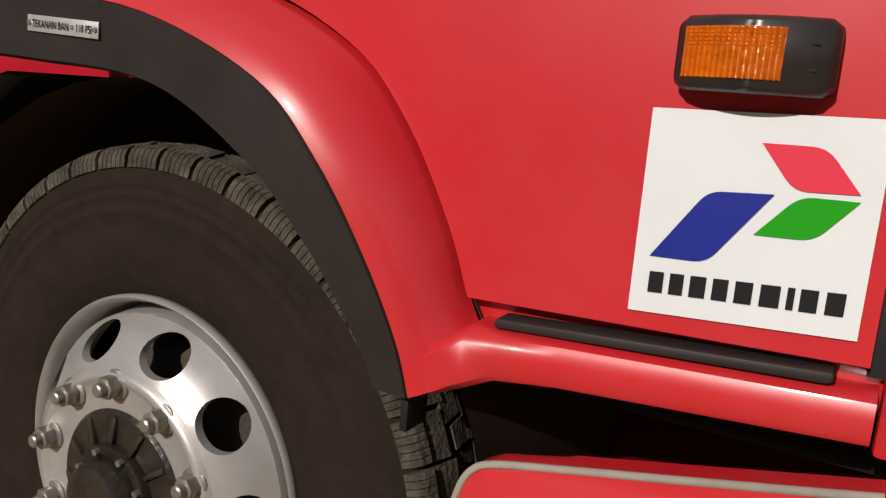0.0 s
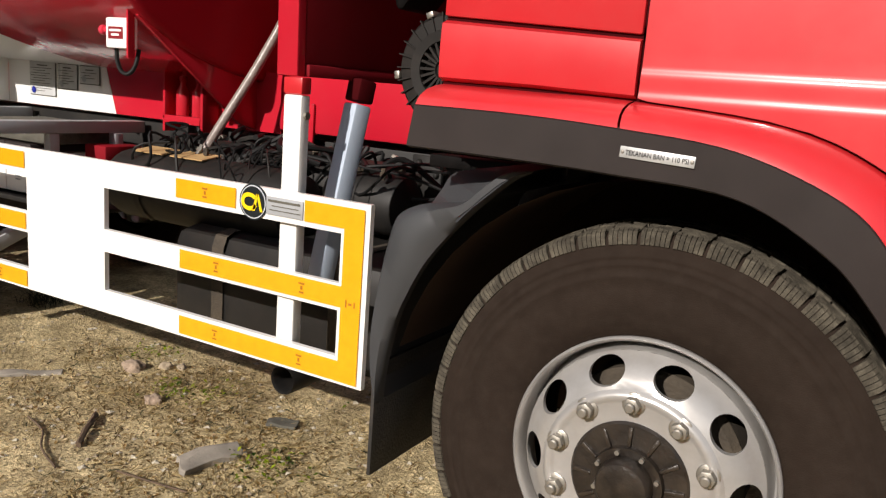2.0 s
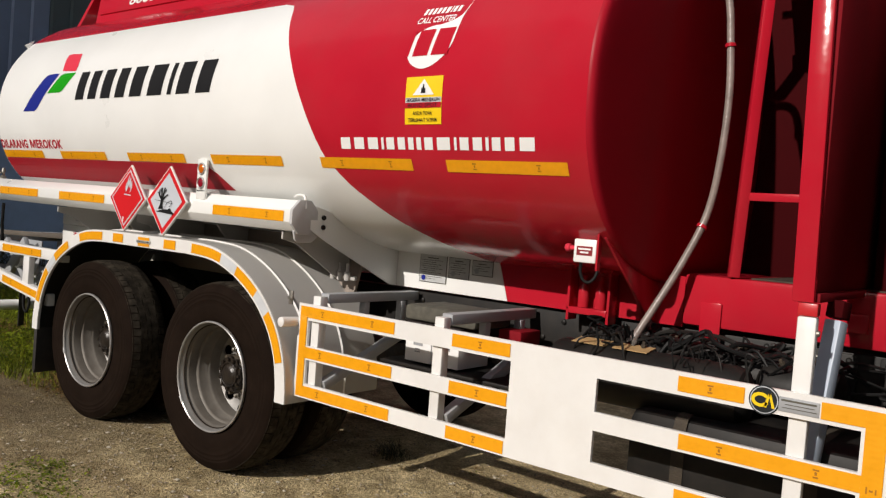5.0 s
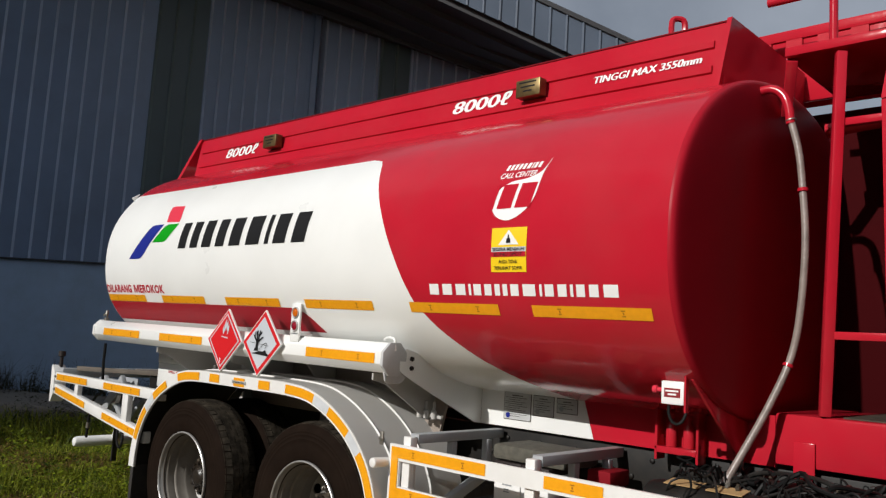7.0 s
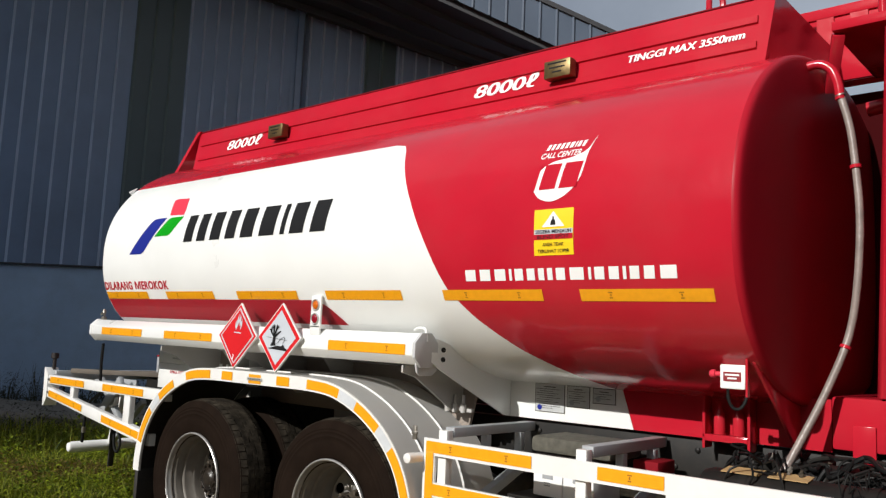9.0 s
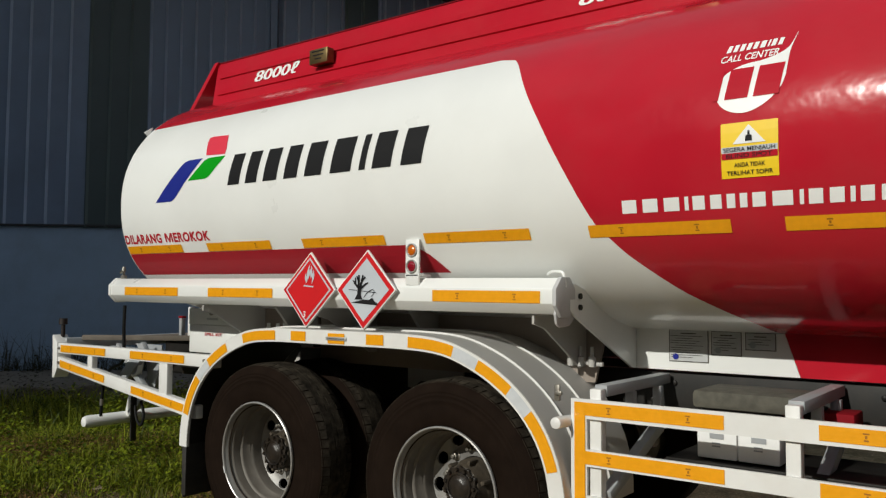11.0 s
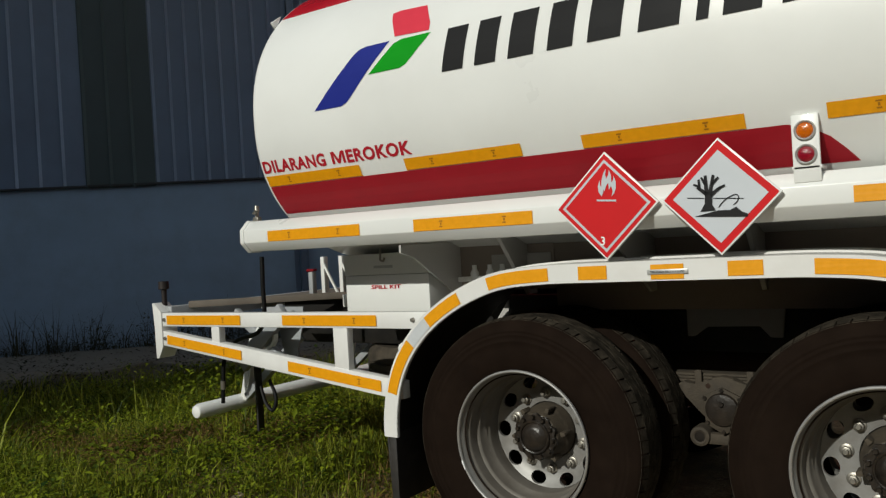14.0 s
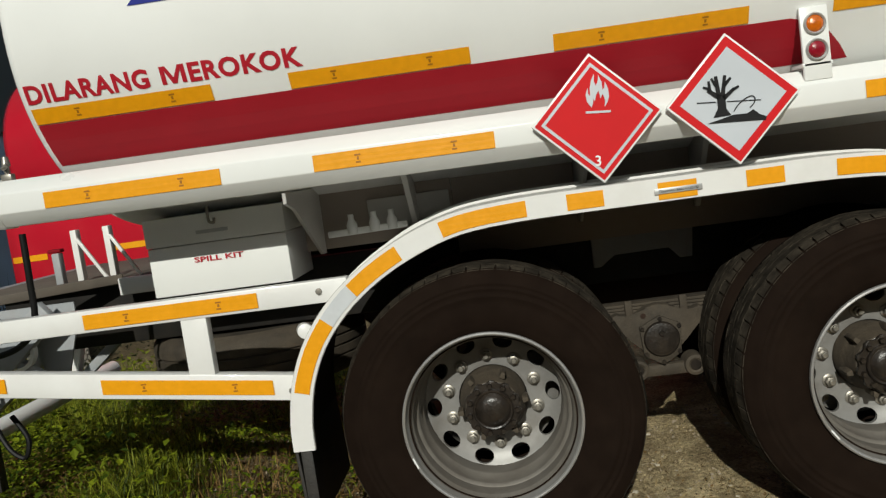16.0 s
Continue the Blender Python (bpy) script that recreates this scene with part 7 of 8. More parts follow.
def leaning(a, b, c, d):
    """A leaning four-sided shape, two opposite corners rounded."""
    out = []
    for p, q, r, rounded in ((d, a, b, False), (a, b, c, True), (b, c, d, False), (c, d, a, True)):
        p, q, r = Vector(p), Vector(q), Vector(r)
        if not rounded:
            out.append(tuple(q))
            continue
        s, e = q + (p - q).normalized() * 0.013, q + (r - q).normalized() * 0.013
        for k in range(5):
            t = k / 4
            out.append(tuple(s * (1 - t) ** 2 + q * 2 * t * (1 - t) + e * t * t))
    return out


STICKER_BLUE = leaning((0.757, 1.020), (0.811, 1.022), (0.862, 1.094), (0.804, 1.090))
STICKER_GREEN = leaning((0.849, 1.055), (0.900, 1.057), (0.932, 1.096), (0.883, 1.095))
STICKER_RED = leaning((0.845, 1.139), (0.899, 1.140), (0.931, 1.102), (0.877, 1.099))
for nm, m, pts in (("blue_mark", BLUE, STICKER_BLUE), ("green_mark", GREEN, STICKER_GREEN), ("red_mark", REDDECAL, STICKER_RED)):
    part(nm, stand(poly2(B(), pts), yst - 0.0015), m, st, smooth=0)
bar_row("brand_bar", 0.758, 0.984, 0.021, (0.018, 0.017, 0.019, 0.018, 0.020, 0.022, 0.008, 0.019, 0.020), 0.0022, 0.0, lambda bm: stand(bm, yst - 0.0015), INK, st, "", 0.055)

# wheel well, rear mudguard and flap of the front wheel
arc = [(0.62 * math.cos(radians(a)), 0.53 + 0.62 * math.sin(radians(a))) for a in range(5, 176, 9)]
bm = B()
loft(bm, [[(x, 0.02, z) for x, z in arc], [(x, 0.62, z) for x, z in arc]])
loft(bm, [[(x, 0.62, z) for x, z in arc], [(x * 0.1, 0.62, 0.53 + (z - 0.53) * 0.1) for x, z in arc]])
part("wheel_well", bm, WELL, truck, "black inner wheel well")
g_out = [(-0.288, 1.142), (-0.330, 1.136), (-0.367, 1.125), (-0.410, 1.092), (-0.456, 1.052), (-0.515, 1.038), (-0.575, 1.027), (-0.622, 1.005), (-0.648, 0.975), (-0.668, 0.90), (-0.681, 0.83), (-0.692, 0.74), (-0.694, 0.666), (-0.686, 0.60), (-0.674, 0.552), (-0.659, 0.512)]
g_in = [(-0.290, 1.136), (-0.325, 1.122), (-0.360, 1.098), (-0.395, 1.066), (-0.434, 1.028), (-0.475, 0.985), (-0.515, 0.937), (-0.550, 0.889), (-0.578, 0.838), (-0.598, 0.795), (-0.613, 0.760), (-0.630, 0.705), (-0.641, 0.650), (-0.650, 0.595), (-0.655, 0.55), (-0.657, 0.512)]
bm = B()
so, si = spline([(*p,) for p in g_out], 4), spline([(*p,) for p in g_in], 4)
loft(bm, [[(p[0], 0.045, p[1]) for p in si], [(p[0], 0.020, p[1]) for p in si], [(a[0] + (b[0] - a[0]) * 0.25, 0.004, a[1] + (b[1] - a[1]) * 0.25) for a, b in zip(si, so)], [(a[0] + (b[0] - a[0]) * 0.8, 0.006, a[1] + (b[1] - a[1]) * 0.8) for a, b in zip(si, so)], [(p[0], 0.030, p[1]) for p in so], [(p[0], 0.10, p[1]) for p in so], [(p[0], 0.76, p[1]) for p in so]])
part("front_mudguard", bm, MUDGUARD, truck, "dark grey plastic mudguard behind the front wheel", smooth=50)
shelf = [spline(q, 4) for q in ([(-0.285, 1.139), (-0.330, 1.121), (-0.388, 1.072), (-0.430, 1.034), (-0.462, 1.000)], [(-0.300, 1.140), (-0.430, 1.126), (-0.530, 1.104), (-0.562, 1.062), (-0.590, 1.020)])]
bm = B()
loft(bm, [[(p[0], 0.003, p[1] + 0.003) for p in shelf[0]], [(p[0], 0.10, p[1]) for p in shelf[1]], [(p[0], 0.76, p[1]) for p in shelf[1]]])
part("mudguard_top", bm, MUDGUARD, truck, "dark grey plastic top of the mudguard", smooth=50)
# added black block, hides lit ground seen past the front wheel
part("spring_pack", box(B(), -0.62, 0.60, 0.63, 0.71, 0.36, 0.62, 0.01), WELL, truck, "black block added to darken the gap behind the front wheel")
bm = box(B(), -0.688, -0.676, 0.030, 0.76, 0.295, 0.60, 0.003)
part("mudflap", bm, FLAP, truck, "black rubber flap behind the front wheel")
part("mudguard_bracket", box(B(), -0.75, -0.36, 0.34, 0.40, 1.085, 1.12, 0.006), DUCT, truck)
part("arch_bolt", box(B(), 0.497, 0.508, -0.028, 0.02, 0.768, 0.815, 0.003), CLEANER, cab)

# air intake behind the cab: round cleaner, bellows and snorkel
cx, cz = -0.587, 1.343
fan = part("air_cleaner", lathe(B(), [(0, 0.108), (0.012, 0.106), (0.014, 0.112), (0.021, 0.112), (0.024, 0.106), (0.026, 0.128), (0.064, 0.128), (0.068, 0.106), (0.092, 0.104), (0.095, 0.113), (0.126, 0.116), (0.137, 0.130), (0.137, 0.36), (0, 0.36)], 56, c=(cx, 0, cz)), CLEANER, truck, "round black ribbed air cleaner")
for k in range(26):
    part("cleaner_rib", box(B(), 0.095, 0.135, 0.109, 0.125, -0.0014, 0.0014), CLEANER, fan, at=pose(cx, 0, cz, 0, 360 / 26 * k, 0))
for k in range(22):
    part("hub_spoke", box(B(), 0.024, 0.066, 0.106, 0.128, -0.0030, 0.0030), CLEANER, fan, at=pose(cx, 0, cz, 0, 360 / 22 * k, 0))
for a in (88, 172, 248, 320):
    part("cleaner_clip", box(B(), 0.128, 0.143, 0.108, 0.15, -0.010, 0.010, 0.003), STEEL, fan, at=pose(cx, 0, cz, 0, a, 0))
bm = B()
prism(bm, [(-0.736, 1.657), (-0.735, 1.60), (-0.712, 1.476), (-0.692, 1.476), (-0.603, 1.584), (-0.602, 1.668)], "y", 0.07, 0.22, bevel=0.010)
sn = part("intake_duct", bm, DUCT, truck, "black intake duct with bellows")
part("duct_collar", prism(B(), [(-0.738, 1.658), (-0.600, 1.670), (-0.600, 1.712), (-0.738, 1.700)], "y", 0.058, 0.232, bevel=0.005), BELLOWS, sn)
for k in range(12):
    z = 1.704 + 0.0202 * k
    dx, sl, w = 0.006 * math.sin(k * 1.9), 0.06 + 0.07 * math.sin(k * 2.7 + 1), 0.004 * math.sin(k * 3.3)
    ring = lambda x0, x1, y0, y1, h: [(x0 + dx - w, y0, z + h + sl * (x0 + 0.66)), (x1 + dx, y0 - w, z + h + sl * (x1 + 0.66)), (x1 + dx, y1, z + h + sl * (x1 + 0.66)), (x0 + dx - w, y1, z + h + sl * (x0 + 0.66)), (x0 + dx - w, y0, z + h + sl * (x0 + 0.66))]
    bm = B()
    loft(bm, [ring(-0.715, -0.598, 0.082, 0.215, 0.0), ring(-0.732, -0.584, 0.058, 0.235, 0.005), ring(-0.740, -0.578, 0.050, 0.242, 0.010), ring(-0.738, -0.580, 0.052, 0.240, 0.0135), ring(-0.728, -0.588, 0.062, 0.230, 0.016), ring(-0.715, -0.598, 0.082, 0.215, 0.0202)])
    part("bellows_fold", bm, BELLOWS, sn, smooth=60)
part("upper_duct", box(B(), -0.735, -0.582, 0.055, 0.235, 1.952, 2.75, 0.012), DUCT, sn)
part("duct_bolt", lathe(B(), [(0, 0.045), (0.009, 0.045), (0.011, 0.054)], 8, c=(-0.66, 0, 2.00)), STEEL, sn)
part("yellow_tag", box(B(), -0.752, -0.727, 0.060, 0.068, 1.612, 1.650, 0.001), YELLOW, sn)

# ---- second tanker standing beyond ----
far = thing("parked_tanker_truck", "red tanker truck parked beyond the first one", "truck")
ringb = [(y + 4.35, z) for y, z in tank_ring()]
bm = B()
v = loft(bm, [[(-9.62, 4.35 + TY + (y - 4.35 - TY) * 0.96, TZ + (z - TZ) * 0.96) for y, z in ringb], [(-9.55, y, z) for y, z in ringb], [(-4.0, y, z) for y, z in ringb]], close=True)
bm.faces.new(v[0])
bm.faces.new(v[-1])
part("tank", bm, RED, far, "deep red oval tank", smooth=60)
bm = box(B(), -9.7, -2.5, 4.9, 5.9, 0.75, 1.25, 0.02)
part("chassis", bm, CHASSIS, far)
part("skirt", box(B(), -9.75, -8.2, 4.30, 4.34, 0.88, 1.62, 0.01), RED, far)
bm = stand(rect2(B(), -9.73, -9.40, 1.065, 1.12), 4.295)
part("reflective_tape", stand(rect2(B(), -8.80, -8.45, 1.065, 1.12), 4.295), TAPE, far, smooth=0)
part("reflective_tape", bm, TAPE, far, smooth=0)
for x in (-7.6, -6.25):
    wheel("rear", pose(x, 4.36, 0.505), far, 15)
    wheel("rear", pose(x, 6.55, 0.505, 0, 0, 180), far, 15)
part("hanger_bracket", prism(B(), [(-5.875, 0.955), (-5.80, 0.955), (-5.80, 1.058)], "y", 0.685, 0.697), FENDER, truck, "small pale triangular hanger")

# ---- ground cover ----
rng = np.random.default_rng(7)


def stuff(name, verts, faces, mat, label, category):
    me = bpy.data.meshes.new(name)
    me.from_pydata(verts.tolist(), [], faces)
    me.materials.append(mat)
    return tagged(new(name, me), label, category, kind="stuff")


def grass_cover(x, y):
    """How thick the weeds stand at a place, 0 to 1."""
    n = noise.noise((x * 0.8, y * 0.8, 9)) + 0.5 * noise.noise((x * 2.5, y * 2.5, 2))
    edge = -6.75 - 0.35 * (y < -0.6) * (-y - 0.6)
    c = (edge - x) * 0.9 + 0.45 * n + 0.15
    if y > 0.1:
        c = (-5.95 - x) * 1.0 + 0.6 * n
    return max(0.0, min(1.0, c))


def blades(count, region, mat, name, label, h0, h1, width, keep, lean=0.5):
    x0, x1, y0, y1 = region
    V, F = [], []
    while count > 0:
        count -= 1
        x, y = rng.uniform(x0, x1), rng.uniform(y0, y1)
        c = keep(x, y)
        if rng.random() > c:
            continue
        z = ground_height(x, y) - 0.005
        h = rng.uniform(h0, h1) * (0.3 + 0.8 * c)
        a = rng.uniform(0, 2 * math.pi)
        l = rng.uniform(0.1, lean) * h
        dx, dy = l * math.cos(a), l * math.sin(a)
        b = a + rng.uniform(0.8, 2.2)
        wx, wy = width * math.cos(b) * rng.uniform(0.6, 1.3), width * math.sin(b) * rng.uniform(0.6, 1.3)
        i = len(V)
        V += [(x - wx, y - wy, z), (x + wx, y + wy, z), (x + dx * 0.4 - wx * 0.8, y + dy * 0.4 - wy * 0.8, z + h * 0.55), (x + dx * 0.4 + wx * 0.8, y + dy * 0.4 + wy * 0.8, z + h * 0.55), (x + dx, y + dy, z + h * (1 - 0.2 * l / h))]
        F += [(i, i + 1, i + 3, i + 2), (i + 2, i + 3, i + 4)]
    return stuff(name, np.array(V), F, mat, label, "grass")


def leaves(count, region, mat, name, label, h0, h1, size, keep):
    """Low broad-leaved weeds: many small leaves on unseen stems."""
    x0, x1, y0, y1 = region
    V, F = [], []
    for _ in range(count):
        px, py = rng.uniform(x0, x1), rng.uniform(y0, y1)
        if rng.random() > keep(px, py):
            continue
        h = rng.uniform(h0, h1) * (0.45 + 1.1 * keep(px, py))
        for k in range(rng.integers(6, 14)):
            x, y = px + rng.normal(0, 0.05), py + rng.normal(0, 0.05)
            z = ground_height(x, y) + h * rng.uniform(0.1, 1)
            a, s = rng.uniform(0, 2 * math.pi), size * rng.uniform(0.6, 1.4)
            tilt = rng.uniform(-0.3, 0.7)
            ux, uy = math.cos(a), math.sin(a)
            i = len(V)
            V += [(x, y, z), (x + s * (0.5 * ux - 0.32 * uy), y + s * (0.5 * uy + 0.32 * ux), z + s * tilt * 0.5 + 0.1 * s), (x + s * ux, y + s * uy, z + s * tilt), (x + s * (0.5 * ux + 0.32 * uy), y + s * (0.5 * uy - 0.32 * ux), z + s * tilt * 0.5 + 0.1 * s)]
            F += [(i, i + 1, i + 2, i + 3)]
    return stuff(name, np.array(V), F, mat, label, "weeds")


clump = lambda x, y: max(0.0, min(1.0, 0.55 + 1.3 * noise.noise((x * 1.6, y * 1.6, 21)) + 0.5 * noise.noise((x * 5, y * 5, 3))))
bare = lambda x, y: max(0.0, min(1.0, 0.5 + 1.6 * noise.noise((x * 1.1 + 7, y * 1.1, 13))))
blades(120000, (-11.5, -5.9, -3.6, 3.4), GRASS, "grass", "green grass beside the truck", 0.06, 0.30, 0.0030, lambda x, y: grass_cover(x, y) * (0.15 + 0.85 * clump(x, y) ** 1.5), 1.2)
blades(1800, (-13.5, -6.9, -4.4, 4.2), GRASS, "tall_grass", "long arching grass blades", 0.2, 0.5, 0.0045, lambda x, y: 0.8 * grass_cover(x, y) * clump(x + 3, y) ** 3, 1.5)
blades(30000, (-13.5, -5.5, -4.4, 4.2), DRYGRASS, "dry_grass", "dry straw among the grass", 0.03, 0.16, 0.0024, lambda x, y: min(1.0, grass_cover(x - 0.25, y) * (1.05 - clump(x, y)) * bare(x, y)), 2.0)
leaves(24000, (-11.5, -5.9, -3.6, 3.4), WEED, "weeds", "low leafy green weeds", 0.03, 0.22, 0.029, lambda x, y: grass_cover(x, y) * clump(x + 0.7, y) ** 2.2)
leaves(5000, (-11, -6.4, -4.2, 3.0), WEED, "broad_weeds", "broad-leaved weeds standing over the grass", 0.10, 0.34, 0.045, lambda x, y: grass_cover(x, y) * clump(x - 2, y) ** 4)
leaves(26000, (-10.5, -5.7, -3.6, 2.6), BROWNLEAF, "dead_leaves", "brown dead leaves and stems in the weeds", 0.01, 0.12, 0.024, lambda x, y: min(1.0, grass_cover(x - 0.5, y)) * bare(x, y) ** 2)
blades(4000, (-7.5, -6.0, 0.35, 2.4), BROWNLEAF, "dry_grass", "dry brown grass behind the rear wheels", 0.05, 0.24, 0.003, lambda x, y: clump(x, y + 5) ** 1.5 * 0.7, 1.6)
# rough growth along the slab and dark weeds against the warehouse wall
out = lambda x, y: (Vector((x, y, 0)) - W0).dot(WN)
blades(40000, (-20, -9, -5, 6), GRASS, "wall_grass", "rough grass along the concrete apron", 0.08, 0.38, 0.006, lambda x, y: 1.0 if 3.6 < out(x, y) < 5.8 and x < -9.3 else 0.0, 1.2)
leaves(14000, (-20, -8.8, -5, 6), STALK, "apron_weeds", "dark leafy weeds along the broken concrete", 0.06, 0.40, 0.040, lambda x, y: clump(x, y) ** 0.7 if 2.9 < out(x, y) < 4.3 else 0.0)
blades(45000, (-22, -9, -5, 9), STALK, "tall_weeds", "tall dark weeds against the warehouse wall", 0.3, 0.95, 0.006, lambda x, y: clump(x * 2, y * 2) ** 1.3 if 0.15 < out(x, y) < 1.5 else 0.0, 0.9)
blades(500, (-22, -9, -5, 9), STALK, "weed_stems", "tall dead weed stems against the wall", 0.9, 1.6, 0.010, lambda x, y: 0.5 * clump(x * 2, y * 2) ** 2 if 0.15 < out(x, y) < 1.2 else 0.0, 0.25)
leaves(50000, (-22, -9, -5, 9), STALK, "wall_weeds", "dark leafy weeds against the warehouse wall", 0.12, 0.46, 0.042, lambda x, y: clump(x * 2, y * 2) if 0.15 < out(x, y) < 1.5 else 0.0)
blades(700, (-9.75, -8.7, -0.9, 0.2), GRASS, "tall_grass", "tall pale arching grass clump", 0.30, 0.65, 0.006, lambda x, y: math.exp(-((x + 9.2) ** 2 + (y + 0.35) ** 2) / 0.08), 1.5)
# sparse tufts and straw on the bare earth
STRAW = ((-2.66, 0.66, 0.16), (-2.34, 0.25, 0.30), (-1.80, 0.51, 0.32), (-1.32, 0.43, 0.28), (-2.41, -0.17, 0.12), (-2.0, 0.80, 0.18), (-1.55, -0.10, 0.22), (-1.15, 0.05, 0.22), (-3.2, -0.55, 0.2), (-0.95, 0.35, 0.15))


def straw_cover(x, y):
    c = max(0.0, noise.noise((x * 1.7, y * 1.7, 4)) + 0.35 * noise.noise((x * 6, y * 6, 8)) - 0.10) * 0.55 + 0.04
    for px, py, r in STRAW:
        c += 0.8 * math.exp(-((x - px) ** 2 + (y - py) ** 2) / (r * r))
    return min(1.0, c)


def litter(count, region, mat, name, label, l0, l1, width, keep):
    """Bits of straw lying nearly flat."""
    x0, x1, y0, y1 = region
    V, F = [], []
    for _ in range(count):
        x, y = rng.uniform(x0, x1), rng.uniform(y0, y1)
        if rng.random() > keep(x, y):
            continue
        z = ground_height(x, y)
        a, l, w = rng.uniform(0, 2 * math.pi), rng.uniform(l0, l1), width * rng.uniform(0.5, 1.4)
        dx, dy = l * math.cos(a), l * math.sin(a)
        wx, wy = -w * math.sin(a), w * math.cos(a)
        bow = rng.normal(0, 0.2)
        z0, z1, z2 = z + rng.uniform(0, 0.008), z + rng.uniform(0.002, 0.016), z + rng.uniform(0, 0.014)
        i = len(V)
        V += [(x - wx, y - wy, z0), (x + wx, y + wy, z0 + w), (x + dx * 0.5 - dy * bow - wx, y + dy * 0.5 + dx * bow - wy, z1), (x + dx * 0.5 - dy * bow + wx, y + dy * 0.5 + dx * bow + wy, z1 + w), (x + dx - wx * 0.4, y + dy - wy * 0.4, z2), (x + dx + wx * 0.4, y + dy + wy * 0.4, z2 + w * 0.4)]
        F += [(i, i + 1, i + 3, i + 2), (i + 2, i + 3, i + 5, i + 4)]
    return stuff(name, np.array(V), F, mat, label, "straw")


litter(30000, (-4.2, 0.6, -2.2, 1.2), DRYGRASS, "straw", "dry straw scattered on the bare earth", 0.012, 0.07, 0.0016, straw_cover)
litter(12000, (-8.5, -4.2, -2.4, 1.4), DRYGRASS, "straw", "dry straw scattered behind the wheels", 0.015, 0.08, 0.0018, lambda x, y: straw_cover(x, y) + 0.1 + 0.3 * grass_cover(x - 0.5, y))
litter(6000, (-4.6, 0.4, -1.8, 1.1), STALK, "dark_litter", "dark bits of dead stalk on the earth", 0.01, 0.06, 0.0018, lambda x, y: 0.7 * straw_cover(x, y))
SPRIGS = ((-2.09, 0.56, 0.05), (-2.04, 0.60, 0.04), (-1.94, 0.69, 0.05), (-1.323, 0.322, 0.05), (-1.26, 0.35, 0.045), (-2.45, 0.86, 0.07), (-4.31, -0.82, 0.16), (-4.5, -0.75, 0.12), (-3.36, -0.78, 0.10), (-3.0, -0.5, 0.05), (-3.9, -1.0, 0.15))
green = lambda x, y: min(0.9, max(0.0, noise.noise((x * 1.3 + 5, y * 1.3, 1)) - 0.42) * 0.5 + sum(math.exp(-((x - a) ** 2 + (y - b) ** 2) / (r * r)) for a, b, r in SPRIGS))
leaves(6500, (-5.0, 0.2, -1.6, 1.2), BROWNLEAF, "dead_leaves", "curled dead leaves scattered on the earth", 0.002, 0.012, 0.014, lambda x, y: min(0.35, 0.5 * straw_cover(x, y)))
leaves(16000, (-5.2, 1.0, -2.2, 1.1), WEED, "sprigs", "small green sprigs on the bare earth", 0.010, 0.045, 0.018, green)
blades(9000, (-5.4, 0.6, -2.2, 1.2), GRASS, "sparse_grass", "thin short grass on the bare earth", 0.015, 0.05, 0.0016, lambda x, y: 0.6 * green(x + 0.03, y), 1.2)
# dead tufts under the guard
for k, (x, y, n, h) in enumerate(((-3.52, 1.0, 46, 0.16), (-2.41, -0.17, 30, 0.07))):
    blades(n * 12, (x - 0.13, x + 0.13, y - 0.10, y + 0.10), STALK if k == 0 else DRYGRASS, "dead_tuft", "dry dead tuft of weeds on the earth", h * 0.4, h, 0.0018, lambda px, py: math.exp(-((px - x) ** 2 + (py - y) ** 2) / 0.008), 1.8)


def pebble_mesh(seed, r, flat=0.6):
    bm = B()
    bmesh.ops.create_icosphere(bm, subdivisions=3 if r > 0.02 else 1, radius=r)
    for v in bm.verts:
        k = 1 + 0.42 * noise.noise(v.co * (1.3 / r) + Vector((seed * 3.1, 0, 0))) + 0.16 * noise.noise(v.co * (4.0 / r) + Vector((0, seed * 2.3, 0)))
        v.co = Vector((v.co.x * k, v.co.y * k * 0.8, v.co.z * k * flat))
    return bm


def lumps(count, region, r0, r1, mat, name, label, category, flat=0.8):
    """Loose angular crumbs lying on the ground."""
    V, F = [], []
    for k in range(count):
        x, y = rng.uniform(region[0], region[1]), rng.uniform(region[2], region[3])
        r = r0 + (r1 - r0) * rng.random() ** 3
        z = ground_height(x, y) + r * 0.15
        i = len(V)
        a = rng.uniform(0, 6.28)
        j = rng.uniform(0.6, 1.2, 8)
        c, s = math.cos(a), math.sin(a)
        V += [(x + r * c * j[0], y + r * s * j[0], z), (x - r * c * j[1], y - r * s * j[1], z), (x - r * s * j[2], y + r * c * j[2], z), (x + r * s * j[3], y - r * c * j[3], z), (x + 0.35 * r * j[5], y, z + r * flat * j[4]), (x - 0.35 * r * j[6], y + 0.2 * r, z + r * flat * j[7])]
        F += [(i, i + 2, i + 4), (i + 2, i + 5, i + 4), (i + 2, i + 1, i + 5), (i + 1, i + 3, i + 5), (i + 3, i + 4, i + 5), (i + 3, i, i + 4)]
    return stuff(name, np.array(V), F, mat, label, category)


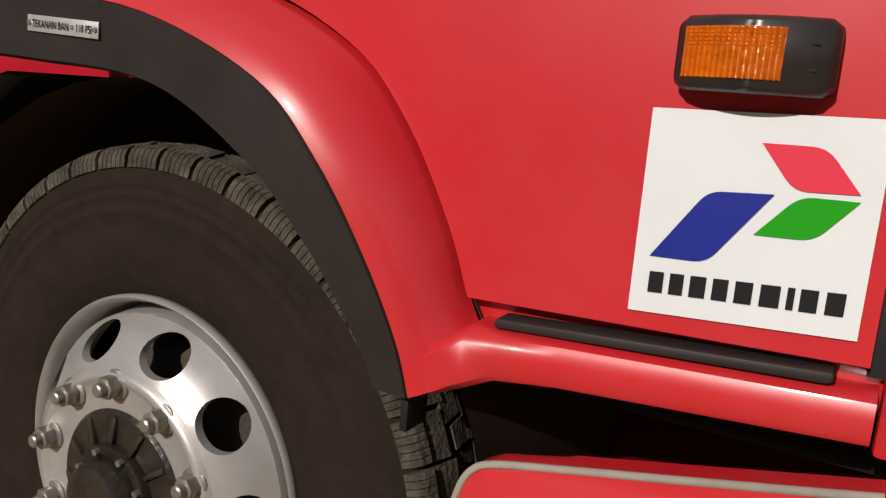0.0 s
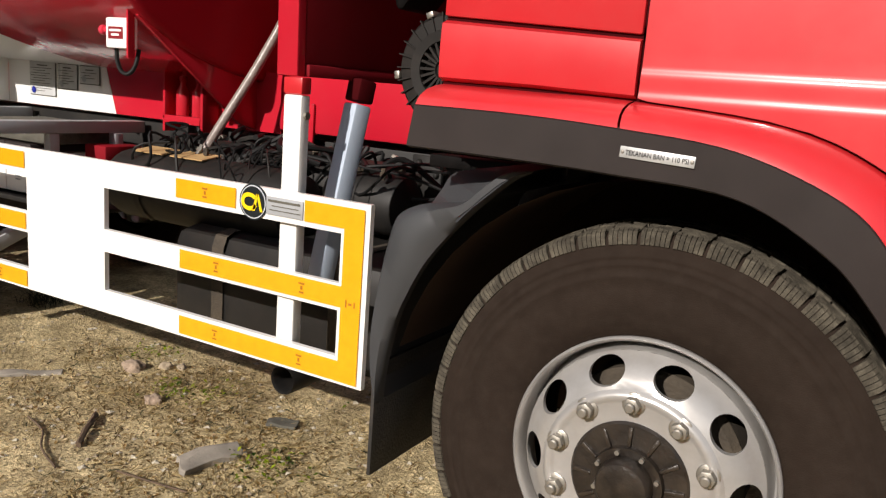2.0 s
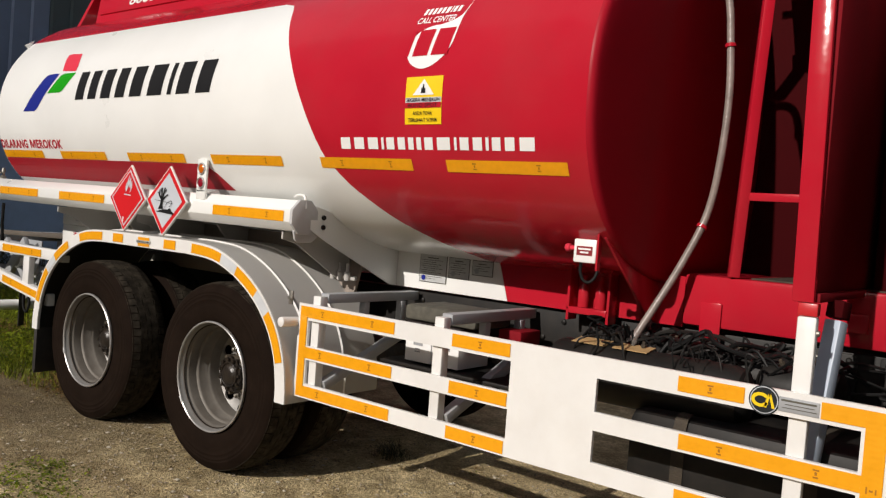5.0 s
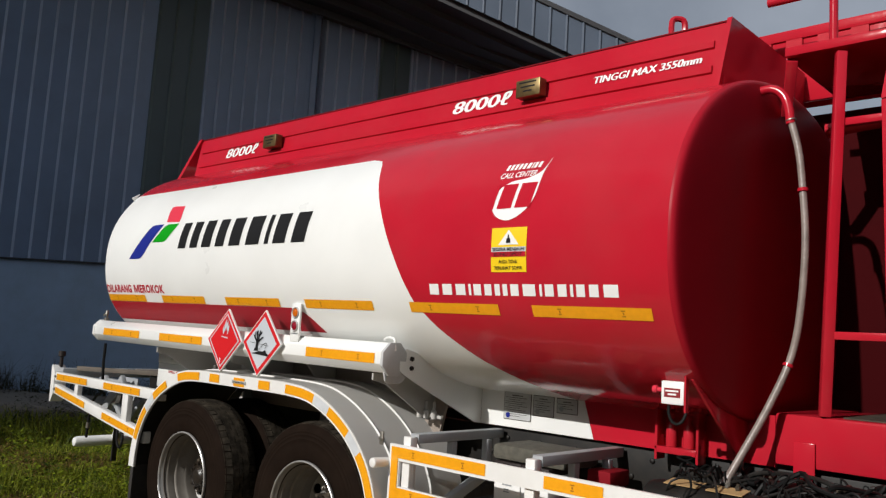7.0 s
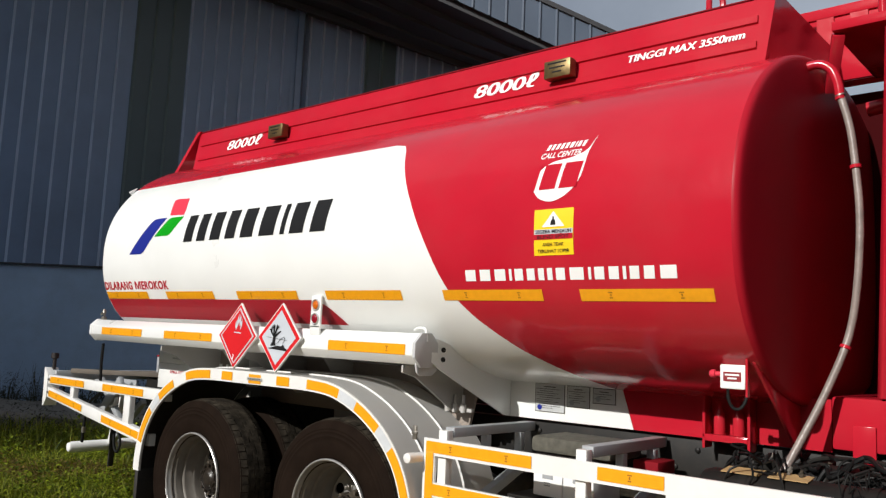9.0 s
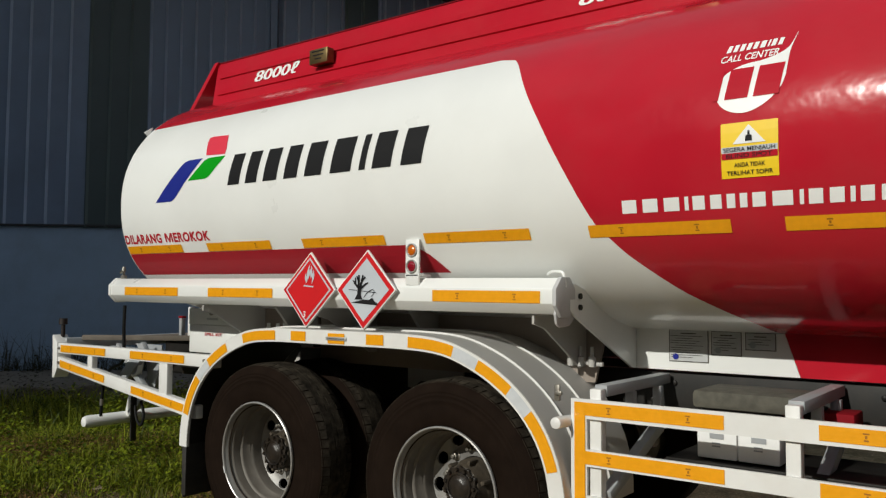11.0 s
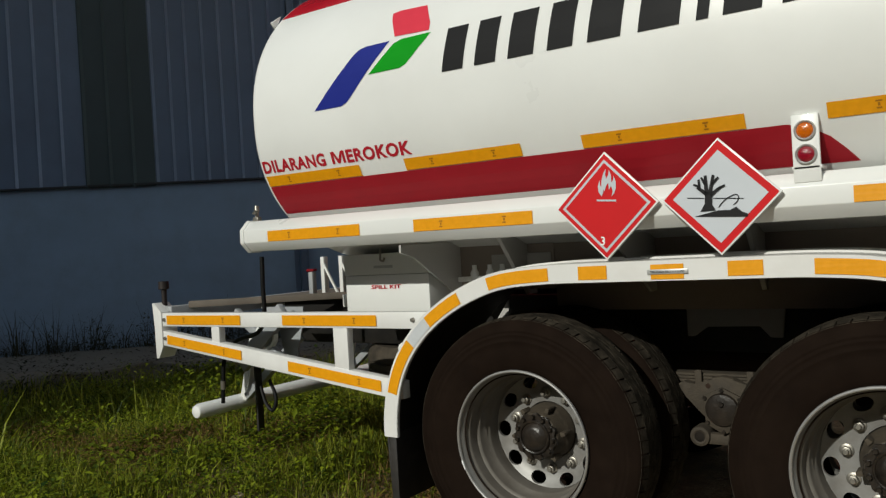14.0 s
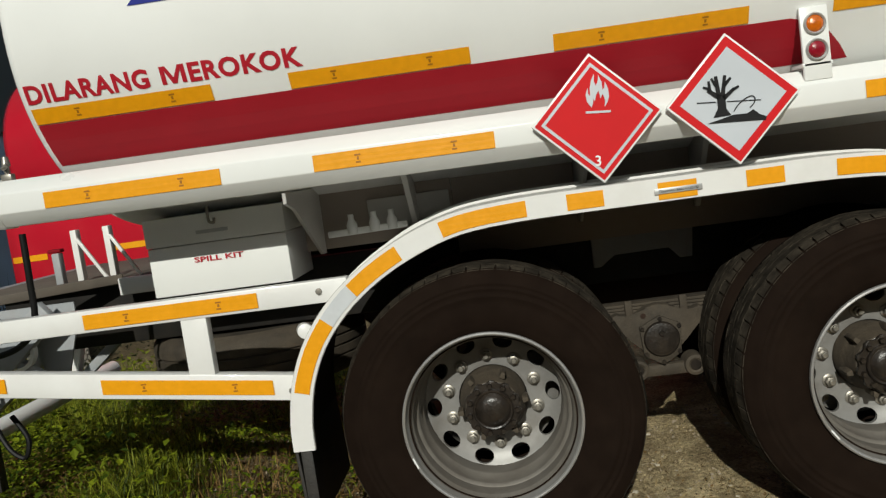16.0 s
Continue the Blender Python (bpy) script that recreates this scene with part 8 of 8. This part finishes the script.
lumps(6000, (-5.5, 1.2, -2.6, 1.6), 0.003, 0.013, STONE, "gravel", "small gravel on the bare earth", "gravel")
lumps(2600, (-8, -3.6, -2.4, 1.6), 0.003, 0.014, STONE, "gravel", "gravel round the rear wheels", "gravel")
lumps(14000, (-5.0, 0.8, -2.2, 1.4), 0.003, 0.017, EARTH, "earth_crumbs", "loose crumbs of dry earth", "earth", 0.35)
lumps(3200, (-5.5, 0.8, -2.6, 1.3), 0.003, 0.020, CHIP, "stone_chips", "pale flat chips of stone on the earth", "gravel", 0.3)
for k, (x, y, r, m, word) in enumerate(((-2.36, 0.65, 0.048, PINKSTONE, "pinkish"), (-2.027, 0.475, 0.035, PINKSTONE, "pinkish"), (-2.275, 0.755, 0.030, STONE, "pale"), (-2.23, 0.80, 0.024, STONE, "pale"), (-3.70, -0.347, 0.022, STONE, "pale"), (-2.9, -0.35, 0.018, STONE, "pale"), (-3.15, 0.10, 0.018, STONE, "pale"), (-1.1, -0.55, 0.02, STONE, "pale"), (-0.98, 0.30, 0.02, STONE, "pale"), (-6.9, -0.9, 0.04, STONE, "pale"), (-7.3, 0.1, 0.04, STONE, "pale"))):
    ob = part("stone", pebble_mesh(k, r, 0.7), m, None, word + " rough stone lying on the dirt", smooth=25, at=pose(x, y, ground_height(x, y) + r * 0.25, 0, 0, 40 * k))
    tagged(ob, category="stone", group="loose stones")


def slab(name, label, category, x, y, w, d, h, angle, mat, seed):
    bm = box(B(), -w / 2, w / 2, -d / 2, d / 2, 0, h, 0.003)
    bmesh.ops.subdivide_edges(bm, edges=bm.edges[:], cuts=4, use_grid_fill=True)
    for v in bm.verts:
        v.co.z += 0.6 * h * noise.noise(v.co * 9 + Vector((seed, 0, 0))) + 0.006 * noise.noise(v.co * 40)
        v.co.x += 0.25 * d * noise.noise(v.co * 11 + Vector((seed + 2, 0, 0)))
        v.co.y += 0.35 * d * noise.noise(v.co * 7 + Vector((seed + 4, 0, 0)))
    ob = part(name, bm, mat, None, label, at=pose(x, y, ground_height(x, y) - 0.002, 2, 2, angle), smooth=30)
    return tagged(ob, category=category)


slab("scrap_board", "flat weathered strip of board on the dirt", "board", -2.64, 0.345, 0.27, 0.045, 0.016, 47, CARDBOARD, 1)
slab("flat_stone", "flat grey stone sunk in the dirt", "stone", -1.48, 0.26, 0.24, 0.13, 0.026, 70, CARDBOARD, 5)
slab("slate_scrap", "thin dark grey scrap tilted on the straw", "scrap", -1.49, 0.625, 0.11, 0.06, 0.014, 25, SLATE, 9)
for nm, pts, r in (("dark_stick", ((-1.90, 0.05, 0.012), (-1.98, 0.14, 0.022), (-2.00, 0.17, 0.02), (-2.07, 0.245, 0.012)), 0.011), ("twig", ((-2.23, 0.08, 0.012), (-2.10, 0.05, 0.01), (-1.97, -0.04, 0.012), (-1.82, -0.09, 0.008)), 0.004), ("twig", ((-1.66, 0.02, 0.01), (-1.5, 0.03, 0.012), (-1.38, 0.06, 0.01)), 0.0035)):
    bm = sweep(B(), spline([(x, y, z + ground_height(x, y)) for x, y, z in pts], 4), r, 7)
    for v in bm.verts:
        v.co += Vector((noise.noise(v.co * 50), noise.noise(v.co * 50 + Vector((3, 0, 0))), 0)) * r * 0.4
    tagged(part(nm, bm, TWIG, None, "thin dry dark twig lying on the dirt"), category="twig", group="twigs")
